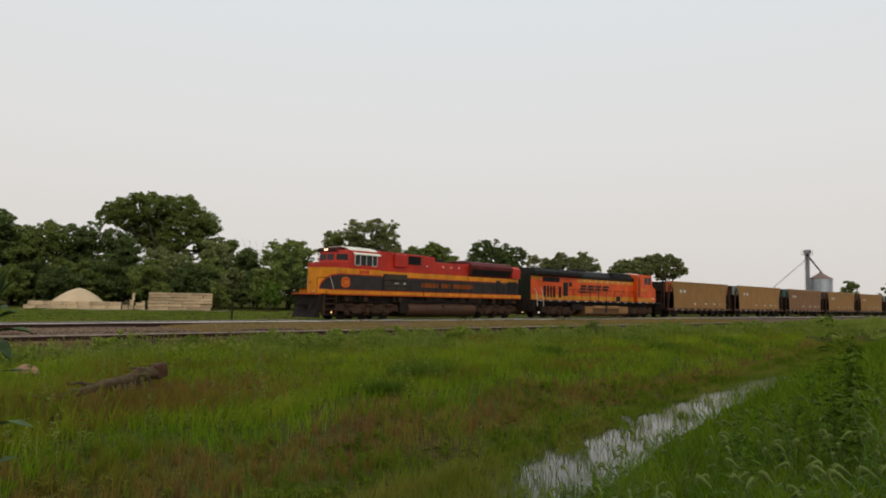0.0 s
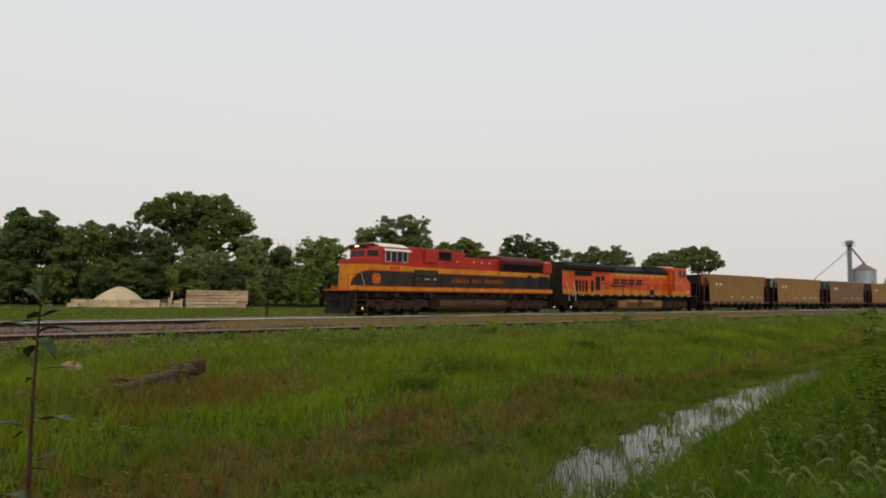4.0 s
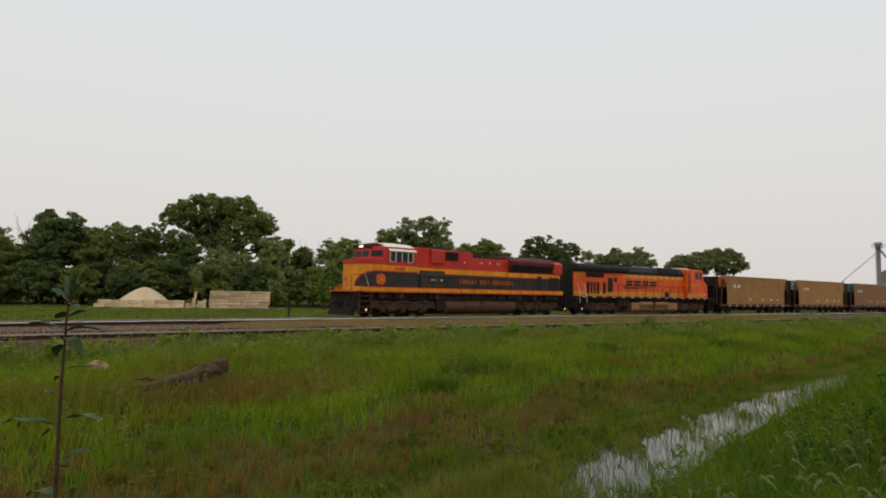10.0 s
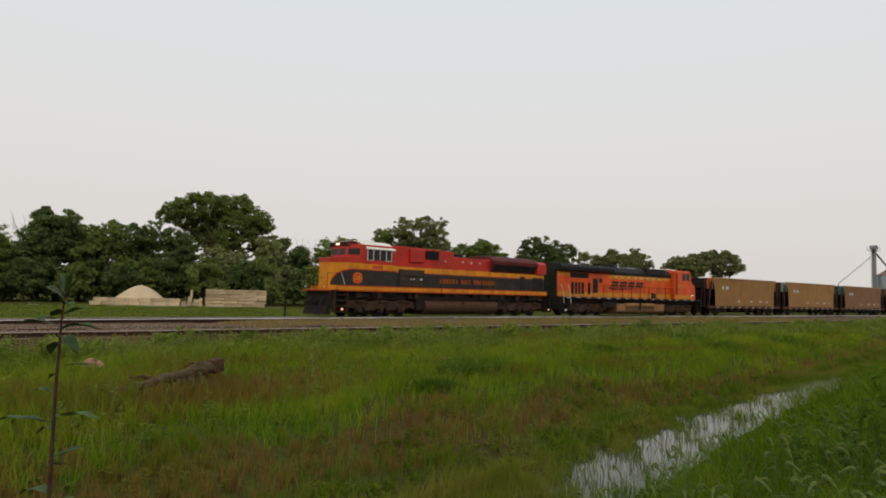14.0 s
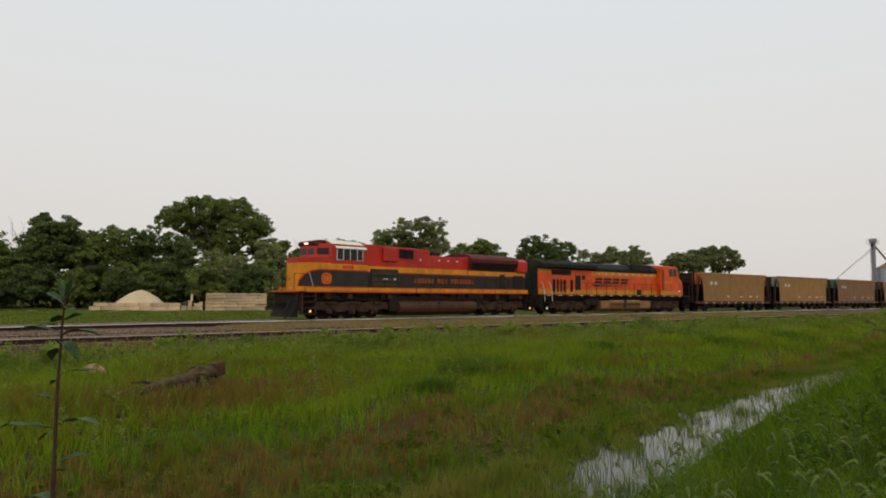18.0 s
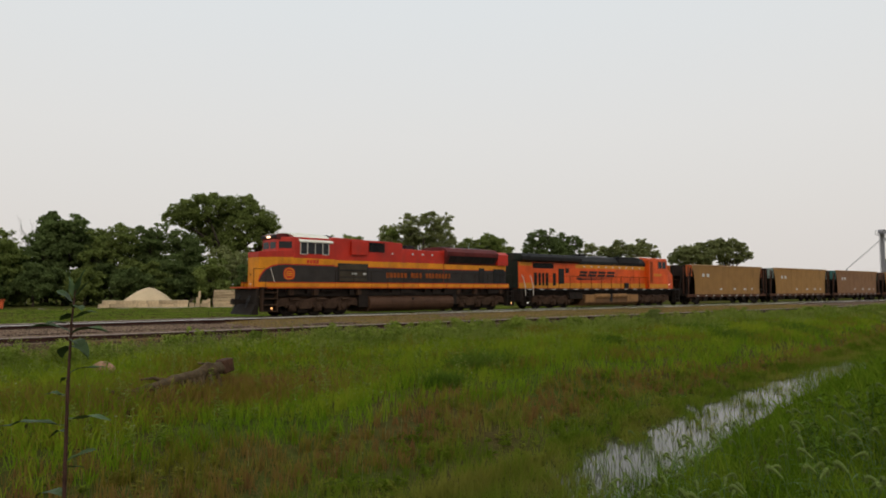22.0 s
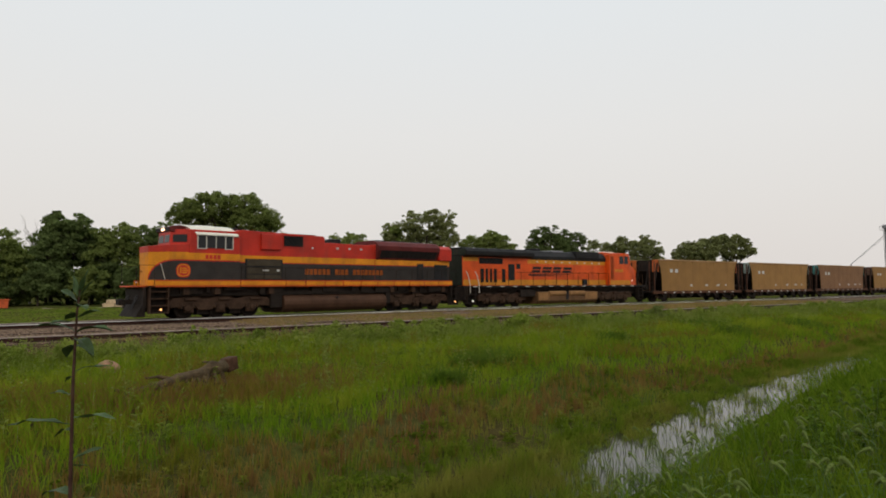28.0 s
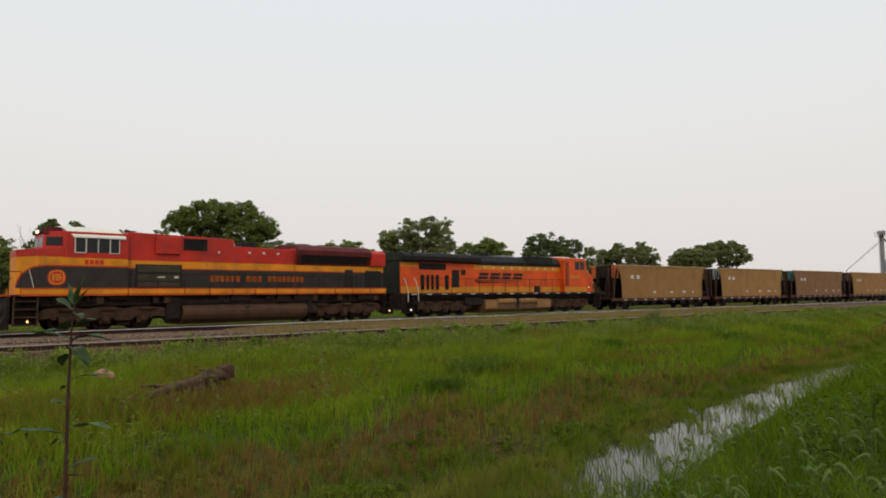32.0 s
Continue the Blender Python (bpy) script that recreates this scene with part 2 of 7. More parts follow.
def ground_z(x, y):
    """The height of the ground, for numpy arrays."""
    x, y = np.asarray(x, float), np.asarray(y, float)
    e = y - ditch(np.clip(x, -60, 90))
    z = np.full(np.broadcast(x, y).shape, -0.55)
    far = -1.55 + 0.40 * ease(e, 0.45, 0.98) + 0.45 * ease(e, 0.95, 5.5) + 0.32 * ease(y, 10, 16.5)
    near = -1.55 + 0.40 * ease(-e, 0.45, 0.95) + 0.25 * ease(-e, 0.8, 2.2) + 0.80 * ease(-e, 1.5, 5.0)
    z = np.where(e > 0, far, near)
    bed = ease(y, 23.3, 24.0) * (1 - ease(y, 38.9, 40.5))
    lim = mix(30.6, 34.7, ease(x, 10, 17))
    fill = ease(y, 25.3, 25.75) * (1 - ease(y, lim - 0.4, lim + 0.4))
    z = z + bed * (-0.215 + 0.18 * fill - z)
    z = np.where(y > 38.9, mix(-0.215, -0.32, ease(y, 38.9, 40.5)), z)
    lump = 0.05 * np.sin(0.9 * x + 0.4 * y) * np.sin(0.7 * y - 0.3 * x) + 0.03 * np.sin(2.3 * x - 1.1) * np.sin(1.9 * y)
    return z + lump * np.where((y > 22.5) & (y < 40), 0.25, 1.0)


def bend(x):
    """How far the running track swings towards the siding: a curve, then a straight that meets it."""
    x = max(-24.0, x)
    return -0.0023 * max(0.0, 45.0 - max(27.0, x)) ** 2 - 0.083 * max(0.0, 27.0 - x)


def build_ground():
    xs = np.unique(np.concatenate([np.array([-4000, -2000, -1000, -500, -250, -120, -70]), np.arange(-45, 121, 0.75), np.array([130, 150, 200, 300, 500, 1000, 2000, 4000])]))
    ys = np.unique(np.concatenate([np.array([-4000, -2000, -800, -300, -100, -50, -25, -12]), np.arange(-6, 24, 0.3), np.arange(24, 34, 0.2), np.arange(34, 46, 0.5), np.arange(46, 90, 4), np.array([100, 130, 200, 400, 900, 2000, 4000])]))
    gx, gy = np.meshgrid(xs, ys, indexing="ij")
    gz = ground_z(gx, gy)
    gz = np.where((np.abs(gx) > 140) | (gy < -12), np.maximum(gz, -0.6), gz)
    verts = np.stack([gx, gy, gz], -1).reshape(-1, 3)
    n, m = gx.shape
    i = (np.arange(n - 1)[:, None] * m + np.arange(m - 1)[None, :]).ravel()
    faces_n = np.stack([i, i + m, i + m + 1, i + 1], -1)
    me = fast_mesh("ground", verts, faces_n, SOIL)
    for p in me.polygons:
        p.use_smooth = True
    me.materials.append(BALLAST)
    me.materials.append(mat("bare_trackside_soil", (0.095, 0.066, 0.038), 0.95, vary=0.4, scale=1.2, fine=18, bump=0.7, spec=0.0))
    cx, cy = verts[faces_n].mean(1)[:, 0], verts[faces_n].mean(1)[:, 1]
    me.polygons.foreach_set("material_index", np.where((cy > 25.2) & (cy < 34.9), 1, np.where((cy > 23.6) & (cy < 26) | (cx < 11) & (cx > -8) & (cy > 21.4) & (cy < 26), 2, 0)).astype(np.int32))
    tagged(new("ground", me), "green grassy ground with a gravel track bed", "ground", kind="structure")


def water_material():
    m = bpy.data.materials.new("still_ditch_water")
    m.use_nodes = True
    nt = m.node_tree
    b = nt.nodes["Principled BSDF"]
    b.inputs["Base Color"].default_value = (0.035, 0.032, 0.022, 1)
    b.inputs["Roughness"].default_value = 0.06
    b.inputs["IOR"].default_value = 1.33
    tc, n = nt.nodes.new("ShaderNodeTexCoord"), nt.nodes.new("ShaderNodeTexNoise")
    n.inputs["Scale"].default_value = 3.0
    nt.links.new(tc.outputs["Object"], n.inputs["Vector"])
    bp = nt.nodes.new("ShaderNodeBump")
    bp.inputs["Strength"].default_value, bp.inputs["Distance"].default_value = 0.12, 0.02
    nt.links.new(n.outputs[0], bp.inputs["Height"])
    nt.links.new(bp.outputs[0], b.inputs["Normal"])
    return m


def build_water():
    bm = bmx()
    vs = []
    for x in np.arange(-20, 61, 4.0):
        vs.append((bm.verts.new((x, ditch(x) - 1.4, WATER_Z)), bm.verts.new((x, ditch(x) + 1.4, WATER_Z))))
    for (a, b), (c, d) in zip(vs, vs[1:]):
        bm.faces.new((a, c, d, b))
    whole("water", bm, water_material(), "still grey water in a narrow ditch", "water", kind="structure")


# ---- tracks ----
def build_track(y, x0, x1, name, label, heads, curved=False):
    track = tagged(new(name), label, "railway track", kind="structure")
    xs = [x0] + ([-24.0] + [2.0 * k for k in range(13, 24)] if curved else []) + [x1]
    for side in (-1, 1):
        yy = y + side * 0.755
        rail, head = bmx(), bmx()
        for a, b in zip(xs, xs[1:]):
            section(rail, [(yy - 0.075, -0.185), (yy + 0.075, -0.185), (yy + 0.06, -0.16), (yy + 0.012, -0.145), (yy + 0.012, -0.05), (yy + 0.036, -0.035), (yy + 0.036, -0.004), (yy - 0.036, -0.004), (yy - 0.036, -0.035), (yy - 0.012, -0.05), (yy - 0.012, -0.145), (yy - 0.06, -0.16)], a, b)
            box(head, a, b, yy - 0.039, yy + 0.039, -0.034, 0.001)
        if curved:
            for v in list(rail.verts) + list(head.verts):
                v.co.y += bend(v.co.x)
        part("rail_head", head, heads[side > 0], part("rail", rail, RAIL, track))
    return track


build_ground()
build_water()
TRACKS = [build_track(TRAIN_Y, -160, 330, "main_track", "running track with rusty rails on gravel", (RAILHEAD, DULLHEAD), True),
          build_track(SIDING_Y, 11, 330, "siding_track", "weathered siding track with rusty rails", (RAIL, RAILHEAD)),
          build_track(SPUR_Y, -160, 330, "spur_track", "old spur track with rusty rails half buried in gravel", (DULLHEAD, RAIL))]


# ---- trees ----
def leaf_mat(name, color, spread=0.22):
    """Leaves that let some light through, each clump of its own tone."""
    m = mat(name, color, 0.8, vary=0.3, scale=0.35, fine=3, bump=0, per_island=spread, per_object=0.10, spec=0.0)
    nt = m.node_tree
    bs = nt.nodes["Principled BSDF"]
    tr, mx = nt.nodes.new("ShaderNodeBsdfTranslucent"), nt.nodes.new("ShaderNodeMixShader")
    nt.links.new(bs.inputs["Base Color"].links[0].from_socket, tr.inputs["Color"])
    mx.inputs[0].default_value = 0.5
    nt.links.new(bs.outputs[0], mx.inputs[1])
    nt.links.new(tr.outputs[0], mx.inputs[2])
    nt.links.new(mx.outputs[0], nt.nodes["Material Output"].inputs["Surface"])
    return m


# The next three leaf colours carry the distance haze: lightened and greyed.
LEAF = leaf_mat("tree_leaves", (0.222, 0.268, 0.074))
LEAFD = leaf_mat("dark_tree_leaves", (0.146, 0.190, 0.064))
LEAF_OLIVE = leaf_mat("olive_tree_leaves", (0.270, 0.290, 0.115))
LEAF_BUSH = leaf_mat("bright_bush_leaves", (0.17, 0.27, 0.045), 0.25)


def crown_mesh(name, blobs, count, size, material, seed, tuft=0.75, full=46):
    """Leaves in rounded sprays, about full leaves each, spread over a crown made of blobs (x, y, z, rx, ry, rz)."""
    rng = np.random.default_rng(seed)
    B = np.array(blobs, float)
    area = (B[:, 3] * B[:, 4] * B[:, 5]) ** 0.67
    tufts = max(10, int(count / full))
    pick = rng.choice(len(B), tufts, p=area / area.sum())
    v = rng.normal(size=(tufts, 3)) + np.array([0, 0, 0.25])
    v /= np.linalg.norm(v, axis=1)[:, None]
    r = 0.40 + 0.70 * rng.random(tufts) ** 0.6
    tc = B[pick, :3] + v * B[pick, 3:] * r[:, None]
    ts = tuft * (0.30 + 0.75 * rng.random(tufts)) * np.where(r > 0.95, 0.7, 1.0)
    k = rng.choice(tufts, count, p=ts ** 2 / (ts ** 2).sum())
    w = rng.normal(size=(count, 3)) + np.array([0, 0, 0.30])
    w /= np.linalg.norm(w, axis=1)[:, None]
    c = tc[k] + w * (ts[k] * (0.40 + 0.75 * rng.random(count)))[:, None] * np.array([1.2, 1.2, 0.78])
    nrm = w * 0.7 + v[k] * 0.45 + rng.normal(size=(count, 3)) * 0.65 + np.array([0, 0, 0.35])
    nrm /= np.linalg.norm(nrm, axis=1)[:, None]
    t = np.cross(nrm, rng.normal(size=(count, 3)))
    t /= np.linalg.norm(t, axis=1)[:, None]
    u = np.cross(nrm, t)
    s = size * (0.5 + 0.9 * rng.random(count))[:, None]
    a = (0.45 + 0.4 * rng.random(count))[:, None]
    p0, p1, p2, p3 = c - t * s, c - u * s * a + nrm * s * 0.2, c + t * s, c + u * s * a - nrm * s * 0.2
    verts = np.stack([p0, p1, p2, p3], 1).reshape(-1, 3)
    i = np.arange(count)[:, None] * 4
    faces_n = np.concatenate([np.concatenate([i, i + 1, i + 2], 1), np.concatenate([i, i + 2, i + 3], 1)])
    return fast_mesh(name, verts, faces_n, material)


def limb_mesh(bm, base, tip, r0, r1, rng, bend=0.12, steps=4):
    pts = [Vector(base).lerp(Vector(tip), k / steps) for k in range(steps + 1)]
    l = (Vector(tip) - Vector(base)).length
    for p in pts[1:-1]:
        p += Vector(rng.normal(size=3)) * l * bend * 0.5
    for k in range(steps):
        rod(bm, pts[k], pts[k + 1], mix(r0, r1, k / steps), mix(r0, r1, (k + 1) / steps), 6)
    return pts


def tree(name, x, y, blobs, label, leaves=2600, size=0.32, material=None, trunk=0.35, seed=1, category="tree", group="", lean=0.0, tuft=0.75):
    """Blobs are relative to the foot of the trunk."""
    rng = np.random.default_rng(seed)
    z0 = float(ground_z(x, y)) - 0.05
    ob = tagged(new(name), label, category, group)
    ob.location = (x, y, z0)
    top = max(b[2] for b in blobs)
    mid = np.mean([b[:2] for b in blobs], 0)
    bm = bmx()
    fork = Vector((mid[0] * 0.3 + lean, mid[1] * 0.3, top * 0.45))
    limb_mesh(bm, (0, 0, 0), fork, trunk, trunk * 0.7, rng, 0.05)
    for b in blobs:
        limb_mesh(bm, fork, (b[0], b[1], b[2] + b[5] * 0.3), trunk * 0.5, trunk * 0.1, rng)
        for _ in range(3):
            d = rng.normal(size=3)
            d /= np.linalg.norm(d)
            limb_mesh(bm, fork.lerp(Vector(b[:3]), 0.7), Vector(b[:3]) + Vector(d * np.array(b[3:]) * 0.8), trunk * 0.2, trunk * 0.04, rng, steps=3)
    part("trunk", bm, BARK, ob)
    me = crown_mesh("crown", blobs, leaves, size, material or LEAF, seed, tuft)
    cr = new("crown", me)
    cr.parent = ob
    return ob


def spot(az, r):
    """The place r metres from the eye at a heading az, in degrees from north."""
    return r * math.sin(radians(az)), r * math.cos(radians(az))


def domes(w, h0, h1, n, rng, squash=0.8):
    """Blobs for a crown of half width w between the heights h0 and h1."""
    out = []
    for k in range(n):
        a, q = k * 2.399 + rng.random() * 0.7, (k + 0.5) / n
        ring = w * 0.62 * math.sqrt(1 - q * 0.75) * (0.7 + 0.5 * rng.random())
        r = w * (0.34 + 0.16 * rng.random())
        out.append((ring * math.cos(a), ring * math.sin(a), mix(h0 + r * 0.6, h1 - r * 0.75, q ** 0.9), r, r, r * squash))
    out.append((0, 0, mix(h0, h1, 0.55), w * 0.55, w * 0.55, (h1 - h0) * 0.30))
    return out


def crown_tree(az, r, el_top, el_low, width, label, seed, n=11, leaves=5000, material=None, name="tree", size=0.33, tuft=0.85, group=""):
    """A tree whose crown spans the given angles from the eye."""
    rng = np.random.default_rng(seed)
    x, y = spot(az, r)
    base = float(ground_z(x, y))
    h1 = EYE[2] + r * math.tan(radians(el_top + 0.12)) - base
    h0 = max(0.15 if name == "shrub" else 0.6, EYE[2] + r * math.tan(radians(el_low)) - base)
    w = r * math.tan(radians(width * 0.56))
    return tree(name, x, y, domes(w, h0, h1, n, rng), label, int(leaves * 3.0), size * 0.46, material, 0.024 * h1, seed, group=group, tuft=tuft * 0.70)


def clump_tree(az, r, clumps, label, seed, leaves, material, size, trunk, name="tree"):
    """A tree whose foliage hangs in clumps: (to the right of the trunk, height, radius) as the eye sees it."""
    rng = np.random.default_rng(seed)
    x, y = spot(az, r)
    ca, sa = math.cos(radians(az)), math.sin(radians(az))
    blobs = []
    for u, h, q in clumps:
        d = rng.uniform(-2.2, 2.2)
        blobs.append((u * ca + d * sa, -u * sa + d * ca, h - 0.15, q * 1.05, q * 1.05, q * 0.92))
    return tree(name, x, y, blobs, label, int(leaves * 2.2), size * 0.78, material, trunk, seed, tuft=0.52)


def build_trees():
    wood = "trees of the wood edge"
    # the wood behind the stone yard
    crown_tree(8.6, 90, 5.65, 1.6, 4.4, "dark tall tree at the wood edge", 11, 11, 5200, LEAFD, group=wood)
    crown_tree(7.5, 91, 5.75, 3.4, 1.4, "dark slender tree top at the wood edge", 12, 6, 1600, LEAFD, group=wood, tuft=0.5)
    crown_tree(4.0, 88, 4.15, 0.2, 5.0, "green tree at the wood edge", 13, 11, 4600, LEAF, group=wood)
    crown_tree(0.2, 87, 4.0, 0.0, 5.0, "green tree at the wood edge", 14, 11, 4200, LEAF, group=wood)
    crown_tree(-4.5, 88, 4.4, 0.0, 6.0, "dark green tree at the wood edge", 15, 11, 3600, LEAFD, group=wood)
    crown_tree(11.8, 88, 4.95, 0.3, 4.2, "green tree at the wood edge", 16, 11, 4800, LEAF, group=wood)
    crown_tree(14.4, 90, 5.2, 0.4, 3.6, "dark green tree at the wood edge", 17, 11, 4200, LEAFD, group=wood)
    crown_tree(7.2, 89, 3.9, -0.2, 3.6, "dark green tree at the wood edge", 18, 10, 4000, LEAFD, group=wood)
    crown_tree(2.2, 90, 3.4, -0.6, 4.0, "green tree at the wood edge", 19, 10, 3600, LEAF, group=wood)
    crown_tree(10.2, 91, 4.3, -0.2, 3.4, "dark green tree at the wood edge", 20, 10, 3800, LEAFD, group=wood)
    # the broad tree, with its limb reaching out to one side
    clump_tree(20.0, 96, [(-6.8, 11.6, 1.2), (-5.3, 12.4, 1.8), (-4.4, 11.2, 1.7), (-3.1, 13.0, 1.9), (-1.4, 13.7, 1.6), (0.7, 13.4, 1.9), (2.5, 13.4, 1.9), (4.0, 11.9, 1.8), (5.6, 11.8, 1.6), (6.4, 10.7, 1.0), (5.0, 9.7, 1.6), (-2.4, 11.1, 1.7),
               (-0.1, 11.2, 2.0), (2.1, 10.7, 2.0), (-2.6, 9.4, 1.4), (-1.2, 8.7, 1.7), (1.0, 8.5, 1.7), (3.4, 8.9, 1.7), (5.5, 8.2, 1.4), (7.5, 8.4, 1.2), (8.8, 8.5, 0.8), (7.9, 7.3, 1.0), (0.1, 6.9, 1.5), (2.9, 6.8, 1.0)],
               "tall broad green tree behind the stone yard", 21, 34000, LEAF, 0.155, 0.42)
    crown_tree(17.2, 89, 4.7, 0.0, 3.8, "dark green tree at the wood edge", 22, 10, 3800, LEAFD, group=wood)
    crown_tree(20.6, 88, 3.4, -0.4, 4.2, "brown-green tree at the wood edge", 23, 10, 3800, LEAF_OLIVE, group=wood)
    crown_tree(24.0, 90, 4.4, -0.2, 3.6, "brown-green tree at the wood edge", 24, 10, 3600, LEAF_OLIVE, group=wood)
    crown_tree(26.2, 92, 3.7, -0.4, 3.2, "dark green tree at the wood edge", 25, 9, 3200, LEAFD, group=wood)
    crown_tree(30.0, 90, 4.65, -0.4, 5.6, "round green tree at the wood edge", 26, 12, 6000, LEAF, group=wood)
    crown_tree(33.2, 92, 3.2, -0.6, 3.6, "dark green tree at the wood edge", 27, 9, 3200, LEAFD, group=wood)
    # trees beyond the line
    clump_tree(36.5, 118, [(-6.2, 12.1, 1.6), (-6.7, 10.9, 1.2), (-4.2, 11.0, 1.6), (-2.6, 13.5, 2.0), (-1.5, 11.2, 1.8), (0.9, 13.9, 1.7), (3.1, 13.5, 1.9), (1.8, 11.1, 1.7), (4.1, 11.3, 1.4), (4.8, 10.0, 0.9), (0.5, 9.6, 1.7), (-2.5, 9.7, 1.5), (-4.6, 9.0, 1.6), (2.6, 8.6, 1.8)],
               "open-crowned green tree beyond the train", 31, 17000, LEAF_OLIVE, 0.17, 0.4)
    crown_tree(33.6, 117, 5.2, 0.8, 2.2, "green tree beyond the train", 33, 8, 2600, LEAF, size=0.36)
    clump_tree(41.8, 126, [(-4.6, 9.9, 1.0), (-3.0, 10.4, 1.6), (-1.0, 10.1, 1.4), (0.4, 11.2, 1.6), (2.4, 10.3, 1.5), (4.0, 9.4, 1.0), (1.0, 9.4, 2.0), (-2.6, 8.6, 1.8), (3.2, 8.0, 1.6)],
               "rounded green tree beyond the train", 34, 12000, LEAF, 0.17, 0.35)
    clump_tree(47.2, 128, [(-2.2, 11.6, 1.7), (-0.1, 11.9, 1.5), (2.1, 11.3, 1.6), (-3.4, 10.2, 1.4), (-0.4, 9.9, 2.3), (2.4, 9.4, 2.0), (4.9, 10.6, 1.5), (4.2, 9.1, 1.4), (-4.1, 9.3, 1.1), (-2.0, 8.0, 2.0), (1.6, 7.6, 2.0), (3.8, 6.8, 2.0), (-0.5, 5.8, 2.2)],
               "dark dense tree beyond the train", 36, 17000, LEAFD, 0.17, 0.4)
    clump_tree(50.9, 133, [(-1.0, 10.1, 1.0), (-1.4, 9.1, 0.7), (-0.3, 9.7, 0.6), (-1.2, 8.0, 0.9), (-0.6, 6.6, 1.2), (1.2, 5.6, 1.4)],
               "small sparse tree beyond the train", 38, 3000, LEAF_OLIVE, 0.17, 0.16)
    clump_tree(53.5, 138, [(-4.7, 9.6, 1.2), (-3.1, 9.3, 1.3), (-1.4, 10.2, 1.6), (0.2, 9.4, 1.7), (2.9, 10.5, 1.6), (4.4, 9.4, 1.6), (1.9, 9.0, 1.9), (5.3, 8.6, 0.9), (-2.6, 7.8, 1.8), (3.6, 7.6, 1.8), (-5.6, 7.6, 1.7), (-4.0, 6.2, 2.0), (0.0, 6.0, 2.2), (4.4, 5.8, 2.2)],
               "olive green tree beyond the train", 39, 18000, LEAF_OLIVE, 0.18, 0.36)
    clump_tree(58.9, 150, [(-4.6, 8.8, 1.3), (-3.1, 9.9, 1.4), (-1.4, 9.4, 2.1), (1.2, 10.2, 1.9), (3.1, 10.8, 1.7), (0.7, 8.6, 2.3), (2.7, 9.0, 1.8), (-3.0, 8.0, 1.8)],
               "dense dark green tree beyond the hopper cars", 41, 14000, LEAF_OLIVE, 0.18, 0.38)
    clump_tree(61.3, 152, [(-2.0, 11.3, 1.5), (0.1, 11.2, 1.6), (1.9, 10.5, 1.5), (3.5, 9.0, 0.9), (-0.7, 9.5, 1.5), (0.8, 8.2, 1.3), (2.2, 8.2, 0.9), (-1.4, 7.8, 1.1)],
               "open spreading tree beyond the hopper cars", 42, 9500, LEAF_OLIVE, 0.18, 0.34)
    crown_tree(74.2, 215, 2.0, 0.3, 1.2, "small green tree beside the grain bin", 43, 7, 1500, LEAF, size=0.35)
    crown_tree(76.9, 215, 2.1, 0.3, 1.6, "small green tree along the fields", 44, 7, 1500, LEAFD, size=0.35)
    # undergrowth along the wood
    rng = np.random.default_rng(5)
    k = 0
    for az in np.arange(-6, 41, 1.55):
        r = 83 + 5 * rng.random()
        crown_tree(az + rng.random() * 0.6, r, 1.3 + 1.9 * rng.random(), -1.9, 2.8 + rng.random(), "dark shrub in the undergrowth of the wood", 60 + k, 8, 2300, (LEAFD, LEAF, LEAFD if az < 18 or az > 27 else LEAF_OLIVE)[k % 3], "shrub", 0.34, 0.8, "wood shrubs")
        k += 1
    # the dark thicket that closes the foot of the wood
    rng = np.random.default_rng(6)
    blobs = []
    for az in np.arange(-8, 42, 0.42):
        x, y = spot(az + 0.3 * rng.random(), 91 + 5 * rng.random())
        q = 1.3 + 0.9 * rng.random()
        blobs.append((x, y, float(ground_z(x, y)) + q * (0.7 + 1.2 * rng.random()), q, q, q * 1.2))
    tagged(new("thicket", crown_mesh("thicket", blobs, 36000, 0.20, LEAFD, 7, 0.8)), "dark thicket at the foot of the wood", "thicket", kind="stuff")
    # low hedge added to close off the sky seen through the train's gaps
    blobs = []
    for az in np.arange(40, 84, 0.30):
        x, y = spot(az + 0.2 * rng.random(), 168 + 8 * rng.random())
        q = 1.9 + 1.0 * rng.random()
        blobs.append((x, y, float(ground_z(x, y)) + q * 0.8, q * 1.2, q * 1.2, q))
    tagged(new("far_hedge", crown_mesh("far_hedge", blobs, 22000, 0.26, LEAF_OLIVE, 8, 0.8)), "low green hedge added to close sky gaps behind the train", "hedge", kind="stuff")
    crown_tree(28.4, 78, 1.2, -1.4, 1.9, "bright green young tree before the wood", 101, 7, 1500, LEAF_BUSH, "shrub", 0.22, 0.5)
    crown_tree(24.4, 76.5, 0.9, -1.3, 1.7, "green shrub beside the stone stack", 102, 7, 1400, LEAF, "shrub", 0.22, 0.5)
    crown_tree(55.4, 36.0, -1.55, -3.0, 1.5, "small dark green bush on the grass verge", 103, 6, 420, LEAF, "shrub", 0.10, 0.22)
    # bare trees
    for az, r, el, seed in ((6.2, 97, 5.6, 7), (26.9, 98, 4.6, 8)):
        x, y = spot(az, r)
        h = EYE[2] + r * math.tan(radians(el)) + 0.3
        rg = np.random.default_rng(seed)
        bm = bmx()
        limb_mesh(bm, (0, 0, 0), (0.2, 0, h * 0.6), 0.13, 0.05, rg, 0.03)
        for q in range(26):
            z = h * (0.35 + 0.3 * rg.random())
            a = rg.random() * 6.28
            l = h * 0.16 * (0.6 + rg.random())
            limb_mesh(bm, (0.1, 0, z), (l * math.cos(a) * 0.7, l * math.sin(a) * 0.7, min(h, z + l * 1.7)), 0.036, 0.010, rg, 0.15)
